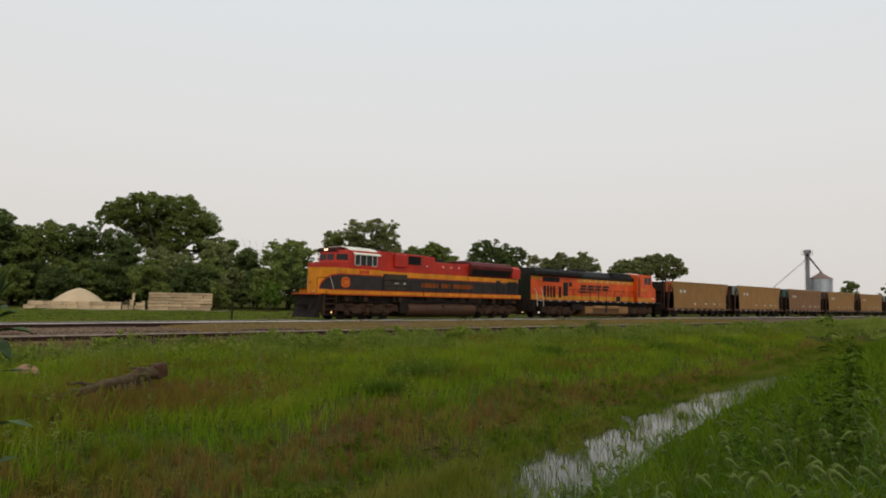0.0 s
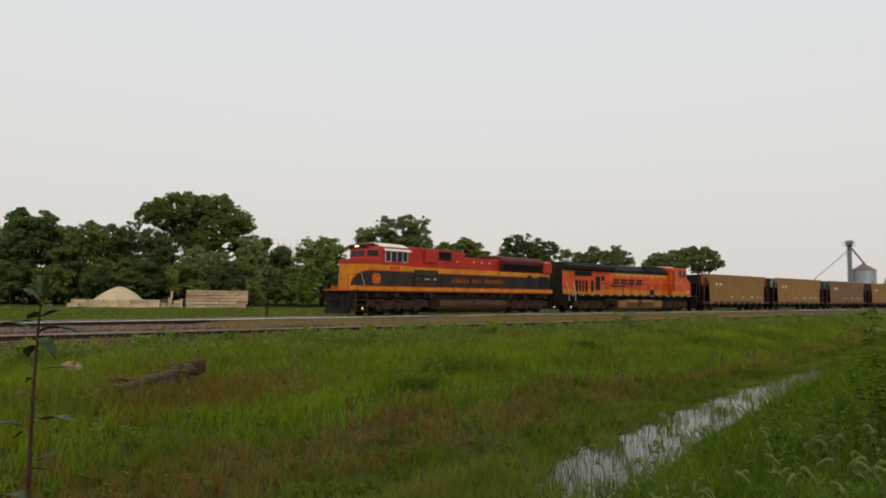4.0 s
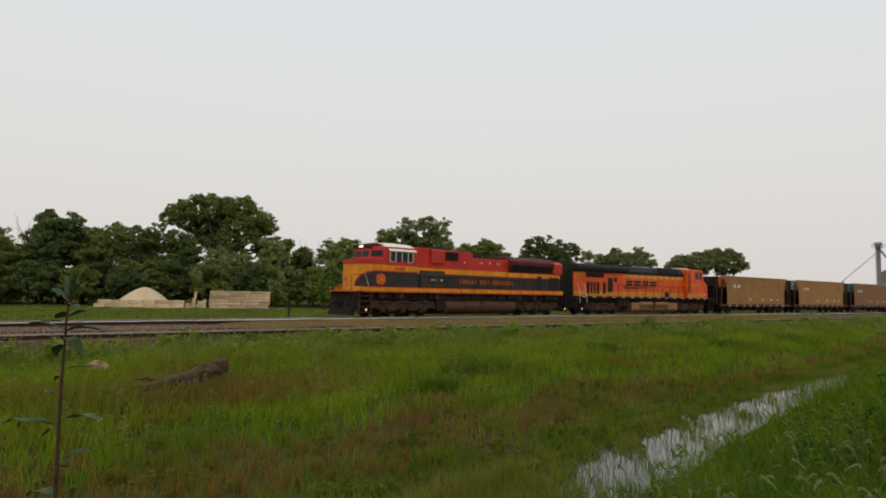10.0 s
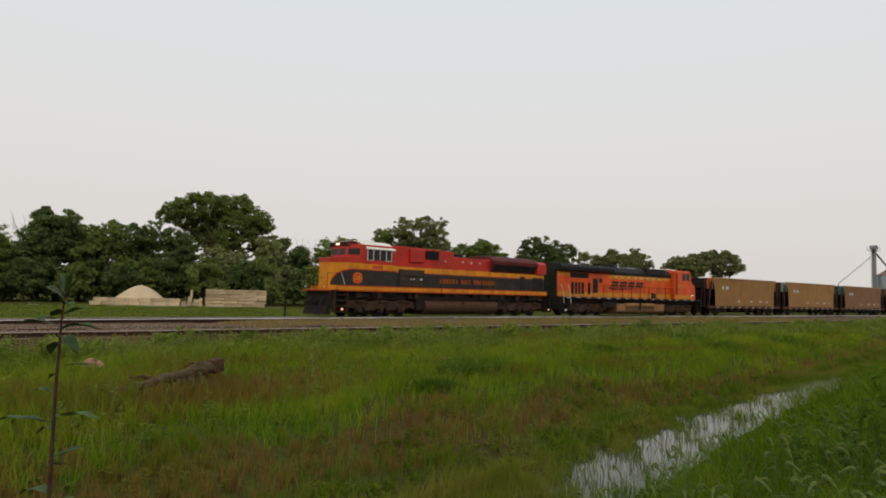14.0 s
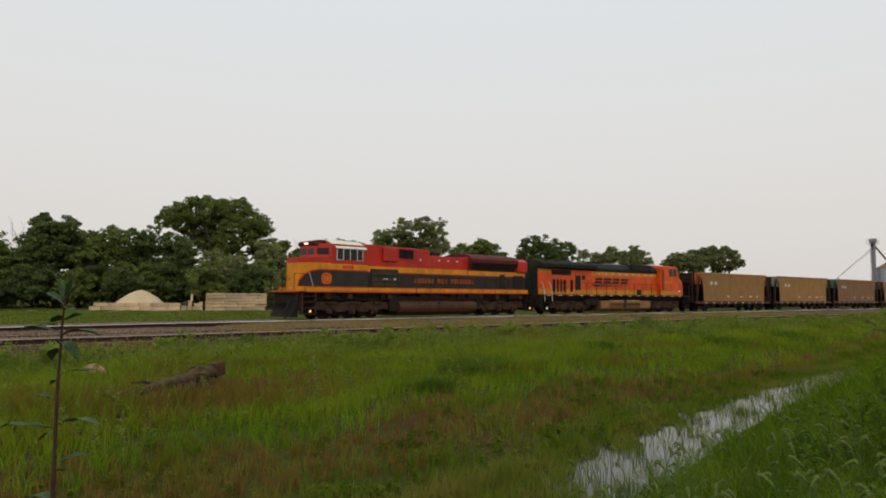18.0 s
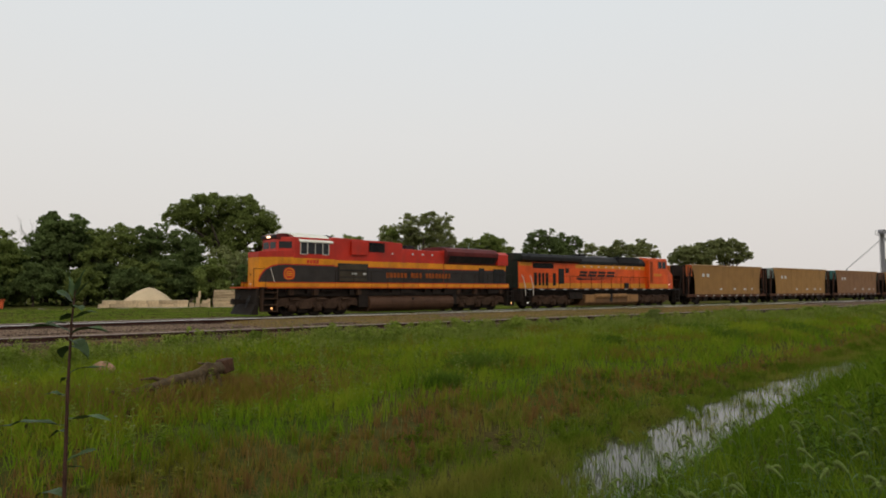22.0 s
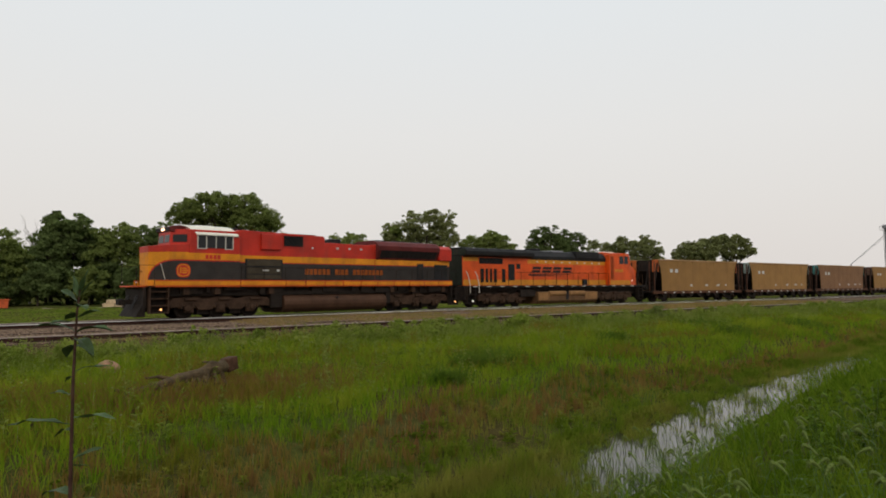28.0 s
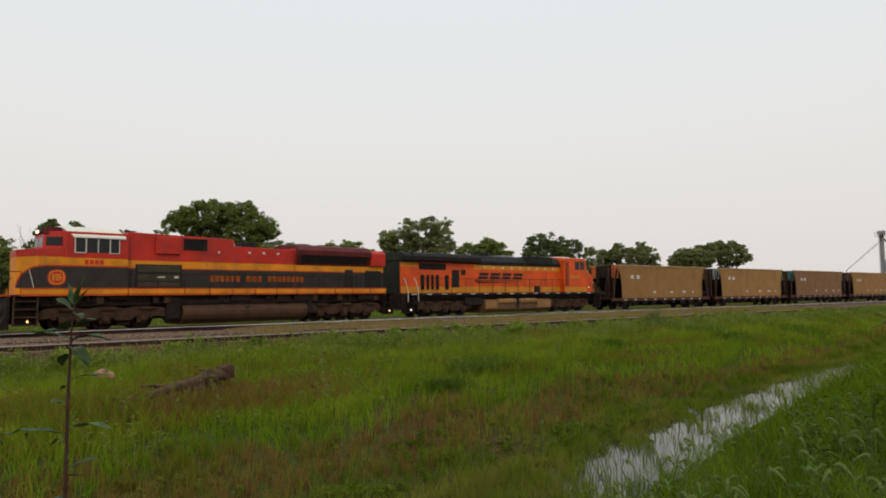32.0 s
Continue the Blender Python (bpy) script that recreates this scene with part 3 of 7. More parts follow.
        ob = tagged(new("bare_tree"), "leafless grey dead tree above the wood", "tree")
        ob.location = (x, y, float(ground_z(x, y)))
        part("trunk", bm, mat("grey_dead_wood", (0.44, 0.41, 0.38), 0.9, vary=0.3), ob)


# ---- stone yard ----
def quarry_block(sx, sy, sz, seed):
    bm = bmx()
    box(bm, -sx / 2, sx / 2, -sy / 2, sy / 2, 0, sz, 0.03)
    rg = random.Random(seed)
    for v in bm.verts:
        v.co += Vector((rg.uniform(-1, 1), rg.uniform(-1, 1), rg.uniform(-1, 0.6))) * 0.018
    return mesh_of("stone_block", bm, STONE)


def build_yard():
    def along(az0, az1, r, f):
        a, b = Vector(spot(az0, r)), Vector(spot(az1, r))
        return a.lerp(b, f), math.degrees(math.atan2((b - a).y, (b - a).x)), (b - a).length
    # low wall of blocks in front of the heap
    wall = tagged(new("stone_wall"), "low wall of pale stone blocks around a sand heap", "wall")
    p, turn, length = along(10.9, 17.2, 75.0, 0.5)
    wall.matrix_world = pose(p.x, p.y, float(ground_z(p.x, p.y)) - 0.02, 0, 0, turn)
    rg = random.Random(4)
    for row in range(2):
        x = -length / 2 + (0.35 if row else 0)
        while x < length / 2 - 0.5:
            w = rg.uniform(0.9, 1.5)
            ob = new("stone_block", quarry_block(w - 0.03, 0.6, 0.36, rg.random()))
            ob.parent, ob.location = wall, (x + w / 2, rg.uniform(-0.03, 0.03), row * 0.365)
            x += w
    # heap of sand
    bm = bmx()
    n, m = 40, 14
    rings = []
    for i in range(m):
        q = i / (m - 1)
        ring = []
        for j in range(n):
            a = j * math.tau / n
            rad = 3.0 * (1 - q) ** 0.72 * (1 + 0.08 * noise.noise(Vector((math.cos(a) * 1.5, math.sin(a) * 1.5, q * 2))))
            ring.append(bm.verts.new((rad * math.cos(a) * 1.05, rad * math.sin(a) * 0.8, 2.12 * (1 - (1 - q) ** 1.15) + 0.03 * noise.noise(Vector((a * 2, q * 6, 0))))))
        rings.append(ring)
    for a, b in zip(rings, rings[1:]):
        for j in range(n):
            bm.faces.new((a[j], a[(j + 1) % n], b[(j + 1) % n], b[j]))
    bmesh.ops.remove_doubles(bm, verts=bm.verts, dist=0.01)
    heap = whole("sand_mound", bm, SAND, "pale heap of sand behind a stone wall", "sand heap", smooth=True)
    x, y = spot(14.42, 78.2)
    heap.matrix_world = pose(x, y, float(ground_z(x, y)) - 0.05)
    # stacked slabs
    stack = tagged(new("stone_stack"), "long stack of pale sawn limestone slabs", "stone stack")
    p, turn, length = along(19.15, 23.95, 75.5, 0.5)
    stack.matrix_world = pose(p.x, p.y, float(ground_z(p.x, p.y)) - 0.02, 0, 0, turn)
    z = 0.0
    for row, h in enumerate((0.36, 0.34, 0.32, 0.30, 0.28, 0.25)):
        x = -length / 2 + rg.uniform(0, 0.12)
        while x < length / 2 - 0.4:
            w = min(rg.uniform(1.2, 2.6), length / 2 - x)
            ob = new("stone_slab", quarry_block(w - 0.04, 1.4, h - 0.03, rg.random()))
            ob.parent, ob.location = stack, (x + w / 2, rg.uniform(-0.12, 0.12), z)
            x += w
        z += h
    # the small block saw frame beside it
    rack = tagged(new("stone_rack"), "small pile of pale stone blocks and offcuts", "stone pile")
    p, turn, length = along(17.35, 18.95, 75.2, 0.5)
    rack.matrix_world = pose(p.x, p.y, float(ground_z(p.x, p.y)) - 0.02, 0, 0, turn)
    for sx, sz, dx, dz in ((0.5, 0.5, -0.75, 0), (0.45, 0.45, -0.2, 0), (0.7, 0.4, 0.45, 0), (0.35, 0.55, -0.15, 0.46), (0.22, 0.75, 0.0, 0.95), (0.6, 0.3, 0.55, 0.41), (0.25, 0.45, 0.95, 0.0), (0.3, 0.4, 0.92, 0.5)):
        ob = new("stone_block", quarry_block(sx, 0.7, sz, dx))
        ob.parent, ob.location = rack, (dx, 0, dz)
    bm = bmx()
    prism(bm, [(-1.0, 0.52), (-0.45, 0.92), (-0.4, 1.0), (-1.0, 0.68)], -0.4, 0.4)
    part("leaning_slab", bm, mat("dark_weathered_stone", (0.16, 0.12, 0.09), 0.9, vary=0.4), rack)
    # pale gravel lane at the foot
    bm = bmx()
    pts = [spot(a, 72.6) for a in np.arange(7, 29, 1.0)]
    out = [spot(a, 74.3) for a in np.arange(7, 29, 1.0)]
    lo = [bm.verts.new((x, y, float(ground_z(x, y)) + 0.02)) for x, y in pts]
    hi = [bm.verts.new((x, y, float(ground_z(x, y)) + 0.02)) for x, y in out]
    for k in range(len(lo) - 1):
        bm.faces.new((lo[k], lo[k + 1], hi[k + 1], hi[k]))
    whole("gravel_lane", bm, mat("pale_lane_gravel", (0.38, 0.31, 0.21), 0.95, vary=0.3, scale=1, fine=18), "pale gravel lane at the yard", "lane", kind="structure")
    # orange bin at the wood edge
    bn = tagged(new("orange_bin"), "faded orange metal bin by the wood", "bin")
    x, y = spot(4.3, 76)
    bn.matrix_world = pose(x, y, float(ground_z(x, y)), 0, 0, -6)
    paint = mat("faded_orange_metal", (0.55, 0.10, 0.03), 0.6, vary=0.3, rust=0.2)
    part("body", prism(bmx(), [(-0.75, 0.08), (0.75, 0.08), (0.82, 0.85), (-0.82, 0.85)], -0.5, 0.5, 0.02), paint, bn)
    part("rim", box(bmx(), -0.88, 0.88, -0.56, 0.56, 0.84, 0.93, 0.01), paint, bn)
    for sx in (-0.6, 0.6):
        part("foot", box(bmx(), sx - 0.1, sx + 0.1, -0.45, 0.45, 0, 0.09), BLACK, bn)
    # line-side post
    post = tagged(new("marker_post"), "thin dark line-side marker post", "post")
    x, y = spot(25.5, 45.5)
    post.location = (x, y, float(ground_z(x, y)) - 0.25)
    part("shaft", box(bmx(), -0.045, 0.045, -0.045, 0.045, 0, 1.42, 0.01), GRIMEDARK, post)
    part("cap", box(bmx(), -0.06, 0.06, -0.06, 0.06, 1.42, 1.47, 0.01), GRIMEDARK, post)


# ---- grain bin and its elevator leg ----
def build_bin():
    r = 195.0
    x, y = spot(72.3, r)
    z0 = float(ground_z(x, y))
    silo = tagged(new("grain_bin"), "round galvanised grain bin with rusty conical roof", "grain bin")
    silo.location = (x, y, z0)
    rad = r * math.tan(radians(0.77))
    eave = EYE[2] + r * math.tan(radians(2.06)) - z0
    top = EYE[2] + r * math.tan(radians(2.52)) - z0
    bm = bmx()
    prof = [(rad, 0)]
    z = 0.0
    while z < eave - 0.3:
        z += 0.3
        prof += [(rad + 0.02, z - 0.15), (rad, z)]
    lathe(bm, prof + [(rad, eave)], (0, 0, 0), "z", 36)
    wall = part("wall", bm, GALV, silo, "corrugated galvanised bin wall")
    roofpaint = mat("rust_red_roof", (0.24, 0.16, 0.13), 0.6, vary=0.3, rust=0.3)
    part("roof", lathe(bmx(), [(rad + 0.15, eave - 0.05), (rad + 0.15, eave + 0.05), (0.4, top), (0.35, top + 0.25)], (0, 0, 0), "z", 36), roofpaint, silo, "rusty red conical roof")
    part("hatch", box(bmx(), -0.6, 0.2, -rad - 0.08, -rad + 0.1, 1.2, 2.2), GREY, silo)
    bm = bmx()
    for s in (-0.25, 0.25):
        rod(bm, (rad * 0.75 + s, -rad * 0.72, 0.5), (rad * 0.75 + s, -rad * 0.72, eave), 0.04, n=6)
    for k in range(20):
        rod(bm, (rad * 0.75 - 0.25, -rad * 0.72, 0.8 + k * 0.38), (rad * 0.75 + 0.25, -rad * 0.72, 0.8 + k * 0.38), 0.025, n=5)
    part("ladder", bm, GREY, silo)
    # leg
    lx, ly = spot(71.45, r - 2)
    leg = tagged(new("elevator_leg"), "tall grey bucket elevator leg with spouts", "grain elevator")
    leg.location = (lx, ly, float(ground_z(lx, ly)))
    h = EYE[2] + r * math.tan(radians(4.2)) - z0
    part("casing", box(bmx(), -0.5, 0.5, -0.35, 0.35, 0, h - 0.9, 0.03), GREY, leg)
    part("head", prism(bmx(), [(-1.0, h - 1.0), (1.0, h - 1.0), (1.05, h - 0.4), (0.6, h), (-0.6, h), (-1.05, h - 0.4)], -0.6, 0.6, 0.05), GREY, leg, "rounded leg head")
    part("head_platform", box(bmx(), -1.6, 1.2, -0.9, 0.9, h - 1.35, h - 1.28), GREY, leg)
    for dy in (-0.9, 0.9):
        for zz in (h - 0.3, h - 0.8):
            part("platform_rail", rod(bmx(), (-1.6, dy, zz), (1.2, dy, zz), 0.035, n=5), GREY, leg)
        for dx in (-1.6, 1.2):
            part("rail_post", rod(bmx(), (dx, dy, h - 1.3), (dx, dy, h - 0.3), 0.04, n=5), GREY, leg)
    bm = bmx()
    rod(bm, (0.6, 0, h - 1.6), (x - lx + 0.2, y - ly, top + 0.2), 0.22, n=10)
    part("bin_spout", bm, GREY, leg)
    sx, sy = spot(69.2, r - 10)
    sz = EYE[2] + r * math.tan(radians(1.4)) - z0
    bm = bmx()
    rod(bm, (-0.4, 0, h - 2.2), (sx - lx, sy - ly, sz), 0.055, n=8)
    rod(bm, (-0.4, 0, h - 2.7), (sx - lx, sy - ly, sz - 0.15), 0.03, n=6)
    a, b = Vector((-0.4, 0, h - 2.2)), Vector((sx - lx, sy - ly, sz))
    for k in range(14):
        f = (k + 0.5) / 14
        rod(bm, a.lerp(b, f), Vector((-0.4, 0, h - 2.7)).lerp(Vector((sx - lx, sy - ly, sz - 0.15)), min(1, f + 0.03)), 0.018, n=4)
    part("long_spout", bm, GREY, leg, "long slanting truss spout")
    bm = bmx()
    rod(bm, (sx - lx, sy - ly, 0), (sx - lx, sy - ly, sz), 0.12, n=8)
    part("spout_post", bm, GREY, leg)
    bm = bmx()
    rod(bm, (-1.3, 0.2, 0.2), (-1.3, 0.2, h - 1.3), 0.05, n=5)
    part("cable", bm, GREY, leg)


build_trees()
build_yard()
build_bin()


# ---- grass and weeds ----
def grass_mat(name, a, b, c, scale, low=0.28):
    """Blades whose colour drifts in patches over the ground and from blade to blade."""
    m = bpy.data.materials.new(name)
    m.use_nodes = True
    nt = m.node_tree
    bs = nt.nodes["Principled BSDF"]
    bs.inputs["Roughness"].default_value = 0.65
    bs.inputs["Specular IOR Level"].default_value = 0.0
    tc, n1, mp = nt.nodes.new("ShaderNodeTexCoord"), nt.nodes.new("ShaderNodeTexNoise"), nt.nodes.new("ShaderNodeMapping")
    n1.inputs["Scale"].default_value, n1.inputs["Detail"].default_value = scale, 4
    mp.inputs["Rotation"].default_value, mp.inputs["Scale"].default_value = (0, 0, 0.2), (0.55, 1.25, 0.6)
    nt.links.new(tc.outputs["Object"], mp.inputs["Vector"])
    nt.links.new(mp.outputs[0], n1.inputs["Vector"])
    geo = nt.nodes.new("ShaderNodeNewGeometry")
    spread, add = nt.nodes.new("ShaderNodeMapRange"), nt.nodes.new("ShaderNodeMath")
    spread.inputs["From Min"].default_value, spread.inputs["From Max"].default_value = 0.30, 0.70
    nt.links.new(n1.outputs[0], spread.inputs["Value"])
    add.operation = "MULTIPLY_ADD"
    nt.links.new(geo.outputs["Random Per Island"], add.inputs[0])
    add.inputs[1].default_value = 0.36
    nt.links.new(spread.outputs[0], add.inputs[2])
    ramp = nt.nodes.new("ShaderNodeValToRGB")
    els = ramp.color_ramp.elements
    els[0].position, els[0].color = low, (*a, 1)
    els[1].position, els[1].color = 1.0, (*c, 1)
    mid = els.new(0.58)
    mid.color = (*b, 1)
    nt.links.new(add.outputs[0], ramp.inputs[0])
    nt.links.new(ramp.outputs[0], bs.inputs["Base Color"])
    tr = nt.nodes.new("ShaderNodeBsdfTranslucent")
    nt.links.new(ramp.outputs[0], tr.inputs["Color"])
    mx = nt.nodes.new("ShaderNodeMixShader")
    mx.inputs[0].default_value = 0.42
    nt.links.new(bs.outputs[0], mx.inputs[1])
    nt.links.new(tr.outputs[0], mx.inputs[2])
    nt.links.new(mx.outputs[0], nt.nodes["Material Output"].inputs["Surface"])
    return m


GRASS = grass_mat("meadow_grass", (0.208, 0.150, 0.026), (0.132, 0.212, 0.012), (0.242, 0.285, 0.022), 0.55, 0.38)
BRIGHT = grass_mat("bright_wet_grass", (0.112, 0.190, 0.009), (0.145, 0.245, 0.011), (0.230, 0.268, 0.020), 0.9, 0.30)
WEEDY = grass_mat("weedy_verge", (0.122, 0.168, 0.026), (0.185, 0.242, 0.034), (0.255, 0.280, 0.068), 0.9)
MARSH = grass_mat("marsh_stems", (0.145, 0.145, 0.016), (0.220, 0.150, 0.034), (0.190, 0.100, 0.038), 0.9, 0.36)
LITTER = grass_mat("brown_marsh_litter", (0.110, 0.070, 0.030), (0.175, 0.100, 0.042), (0.240, 0.185, 0.075), 1.6)
REEDY = grass_mat("reedy_grass", (0.086, 0.128, 0.010), (0.128, 0.182, 0.015), (0.200, 0.192, 0.034), 1.2)
LUSH = grass_mat("lush_bank_grass", (0.060, 0.108, 0.006), (0.094, 0.160, 0.009), (0.150, 0.202, 0.018), 1.4)
LAWN = grass_mat("mown_verge", (0.120, 0.185, 0.020), (0.155, 0.225, 0.026), (0.200, 0.215, 0.045), 0.25)
DRY = grass_mat("dry_yellow_weeds", (0.250, 0.165, 0.058), (0.320, 0.222, 0.078), (0.190, 0.170, 0.045), 0.5)


def blades(name, pts, height, width, bend, material, label, seed, segs=2, upright=1.0):
    """Bent tapering blades at pts (n, 3), as one mesh."""
    rng = np.random.default_rng(seed)
    n = len(pts)
    h = (np.broadcast_to(height, n) * (0.55 + 0.75 * rng.random(n)))[:, None]
    w = (np.broadcast_to(width, n) * (0.7 + 0.6 * rng.random(n)))[:, None]
    a = rng.random(n) * math.tau
    out = np.stack([np.cos(a), np.sin(a), np.zeros(n)], 1)
    b = rng.random(n) * math.tau
    side = np.stack([np.cos(b), np.sin(b), np.zeros(n)], 1)
    lean = (np.broadcast_to(bend, n) * (0.3 + rng.random(n)))[:, None]
    rows = []
    for k in range(segs + 1):
        f = k / segs
        c = pts + out * h * lean * f ** 2 + np.array([0, 0, 1]) * h * (f - 0.35 * lean * f ** 2) * upright
        if k < segs:
            ww = w * (1 - 0.65 * f)
            rows += [c - side * ww, c + side * ww]
        else:
            rows.append(c)
    per = 2 * segs + 1
    verts = np.stack(rows, 1).reshape(-1, 3)
    i = np.arange(n)[:, None] * per
    tris = []
    for k in range(segs - 1):
        o = 2 * k
        tris += [np.concatenate([i + o, i + o + 1, i + o + 2], 1), np.concatenate([i + o + 1, i + o + 3, i + o + 2], 1)]
    o = 2 * (segs - 1)
    tris.append(np.concatenate([i + o, i + o + 1, i + o + 2], 1))
    ob = new(name, fast_mesh(name, verts, np.concatenate(tris), material))
    return tagged(ob, label, "grass", kind="stuff")


def scatter(n, seed, az0, az1, r0, r1, keep, power=0.0):
    """Random ground points in a wedge round the eye, thinner with distance, where keep(x, y) holds."""
    rng = np.random.default_rng(seed)
    az = np.radians(az0 + (az1 - az0) * rng.random(n))
    u = rng.random(n)
    e = 2.0 - power
    r = (r0 ** e + (r1 ** e - r0 ** e) * u) ** (1 / e)
    x, y = r * np.sin(az), r * np.cos(az)
    x, y = x[keep(x, y)], y[keep(x, y)]
    return np.stack([x, y, ground_z(x, y) - 0.02], 1)


def strip(n, seed, x0, x1, y0, y1):
    """Random ground points over a strip along the line."""
    rng = np.random.default_rng(seed)
    x, y = x0 + (x1 - x0) * rng.random(n), y0 + (y1 - y0) * rng.random(n)
    return np.stack([x, y, ground_z(x, y) - 0.02], 1)


def off_ditch(x, y):
    return y - ditch(x)


def shore(x):
    """How far from the middle of the ditch its brown shore reaches."""
    return 3.9 - 2.3 * ease(x, 9, 24)


def patch(x, y, s, seed):
    """A slow random field between about -1 and 1."""
    return np.sin(x / s + seed) * np.cos(y / s * 1.3 - seed * 2) * 0.6 + np.sin(x / s * 2.1 - y / s * 1.7 + seed * 3) * 0.4


def tufted(pts, seed, cell=0.35, pull=0.6):
    """Draws points together into tussocks."""
    rng = np.random.default_rng(seed)
    g = np.floor(pts[:, :2] / cell)
    k = (g[:, 0] * 12.9898 + g[:, 1] * 78.233)
    jx, jy = np.sin(k) * 43758.5 % 1, np.sin(k + 1.7) * 24634.6 % 1
    c = (g + np.stack([jx, jy], 1)) * cell
    f = (pull * rng.random(len(pts)))[:, None]
    xy = pts[:, :2] * (1 - f) + c * f
    return np.concatenate([xy, (ground_z(xy[:, 0], xy[:, 1]) - 0.02)[:, None]], 1)


def stalks(name, pts, height, material, label, seed, leaves=20):
    """Upright weeds, each a thin stem set all round with pointed leaves, as one mesh."""
    rng = np.random.default_rng(seed)
    n = len(pts)
    h = height * (0.55 + 0.8 * rng.random(n))
    lean = rng.normal(size=(n, 2)) * 0.10
    k = np.repeat(np.arange(n), leaves)
    f = 0.15 + 0.85 * rng.random(n * leaves)
    a = rng.random(n * leaves) * math.tau
    base = pts[k] + np.stack([lean[k, 0] * f * h[k], lean[k, 1] * f * h[k], f * h[k]], 1)
    ll = (0.075 + 0.05 * rng.random(n * leaves)) * (1.25 - 0.6 * f)
    out = np.stack([np.cos(a), np.sin(a), 0.5 - 0.3 * rng.random(n * leaves)], 1)
    tip = base + out * ll[:, None]
    side = np.stack([-np.sin(a), np.cos(a), 0 * a], 1) * (ll * 0.24)[:, None]
    mid = base + out * (ll * 0.5)[:, None] + np.array([0, 0, 0.012])
    verts = np.stack([base, mid - side, tip - np.array([0, 0, 0.012]), mid + side], 1).reshape(-1, 3)
    i = np.arange(n * leaves)[:, None] * 4
    tri = np.concatenate([np.concatenate([i, i + 1, i + 2], 1), np.concatenate([i, i + 2, i + 3], 1)])
    top = pts + np.stack([lean[:, 0] * h, lean[:, 1] * h, h], 1)
    st = np.stack([pts - np.array([0.005, 0, 0.02]), pts + np.array([0.005, 0, -0.02]), top], 1).reshape(-1, 3)
    tri = np.concatenate([tri, np.arange(3 * n).reshape(-1, 3) + len(verts)])
    return tagged(new(name, fast_mesh(name, np.concatenate([verts, st]), tri, material)), label, "weeds", kind="stuff")


def build_grass():
    # meadow between the ditch and the spur
    p = tufted(scatter(400000, 1, -3, 79, 8, 75, lambda x, y: (off_ditch(x, y) > shore(x) + 1.3 + 0.8 * patch(x, y, 1.6, 7)) & (y < 21.2 - 0.9 * (x < 9)), 1.15), 1)
    r = np.hypot(p[:, 0], p[:, 1])
    f = patch(p[:, 0], p[:, 1], 2.2, 1.0)
    blades("meadow_grass", p, 0.33 + 0.15 * f, 0.0036 + 0.00036 * r, 0.55, GRASS, "green meadow grass on the ditch side", 1)
    # the bright band of wet grass above the brown shore
    p = tufted(scatter(90000, 41, -3, 74, 8, 50, lambda x, y: (off_ditch(x, y) > shore(x) - 0.1 + 0.5 * patch(x, y, 1.3, 7)) & (off_ditch(x, y) < shore(x) + 1.9 + 0.7 * patch(x, y, 1.9, 3)), 1.15), 41, 0.45, 0.75)
    r = np.hypot(p[:, 0], p[:, 1])
    blades("bright_grass", p, 0.36 + 0.10 * patch(p[:, 0], p[:, 1], 0.8, 4.0), 0.0036 + 0.00036 * r, 0.5, BRIGHT, "bright green wet grass above the brown shore", 42)
    # weedy top of the slope by the spur
    p = tufted(scatter(120000, 2, -3, 79, 17, 85, lambda x, y: (y > 17.5 + 1.2 * patch(x, y, 3, 2)) & (y < 23.7 - 0.8 * (x < 12) + 0.4 * patch(x, y, 1.1, 4)), 1.0), 2, 0.5, 0.7)
    r = np.hypot(p[:, 0], p[:, 1])
    f = patch(p[:, 0], p[:, 1], 1.4, 3.0)
    blades("verge_weeds", p, (0.34 + 0.20 * f) * (1 - 0.45 * (p[:, 0] < 4)), 0.006 + 0.00045 * r, 0.6, WEEDY, "tall pale green weeds along the spur track", 2)
    # bushy leafy weeds among them
    rng = np.random.default_rng(14)
    blobs = []
    for k in range(420):
        x = -2 + 74 * rng.random() ** 1.3
        y = 18.6 + 5.0 * rng.random() ** 0.8
        if patch(x, y, 1.9, 5.0) < -0.35 or (x < 6 and y > 21.3) or (x < 14 and y > 22.4):
            continue
        w = 0.22 + 0.26 * rng.random()
        blobs.append((x, y, float(ground_z(x, y)) + 0.10 + 0.22 * rng.random(), w, w, 0.20 + 0.22 * rng.random()))
    tagged(new("verge_bushes", crown_mesh("verge_bushes", blobs, 46000, 0.055, WEEDY, 15, 0.22, 40)), "bushy pale green weeds along the spur track", "weeds", kind="stuff")
    # rank grass that hides the spur further down the line
    p = strip(16000, 81, 54, 125, 21.6, 24.4)
    blades("rank_grass", p, (0.30 + 0.58 * ease(p[:, 0], 56, 80)) * (0.75 + 0.35 * patch(p[:, 0], p[:, 1], 3.0, 2)), 0.03, 0.5, WEEDY, "rank pale green grass along the spur track", 82)
    # tall leafy weeds that stand singly above the verge
    rng = np.random.default_rng(61)
    x = -1 + 70 * rng.random(3600) ** 1.25
    y = 17.2 + 6.2 * rng.random(3600) ** 0.85
    k = (patch(x, y, 1.7, 2.4) > -0.30) & ~((x < 7) & (y > 20.8)) & ~((x < 14) & (y > 22.6))
    stalks("verge_stalks", np.stack([x[k], y[k], ground_z(x[k], y[k])], 1), 0.50, WEEDY, "tall leafy pale green weeds along the spur", 62)
    x = 0 + 34 * rng.random(420) ** 1.2
    y = ditch(x) + 4.6 + 6.5 * rng.random(420)
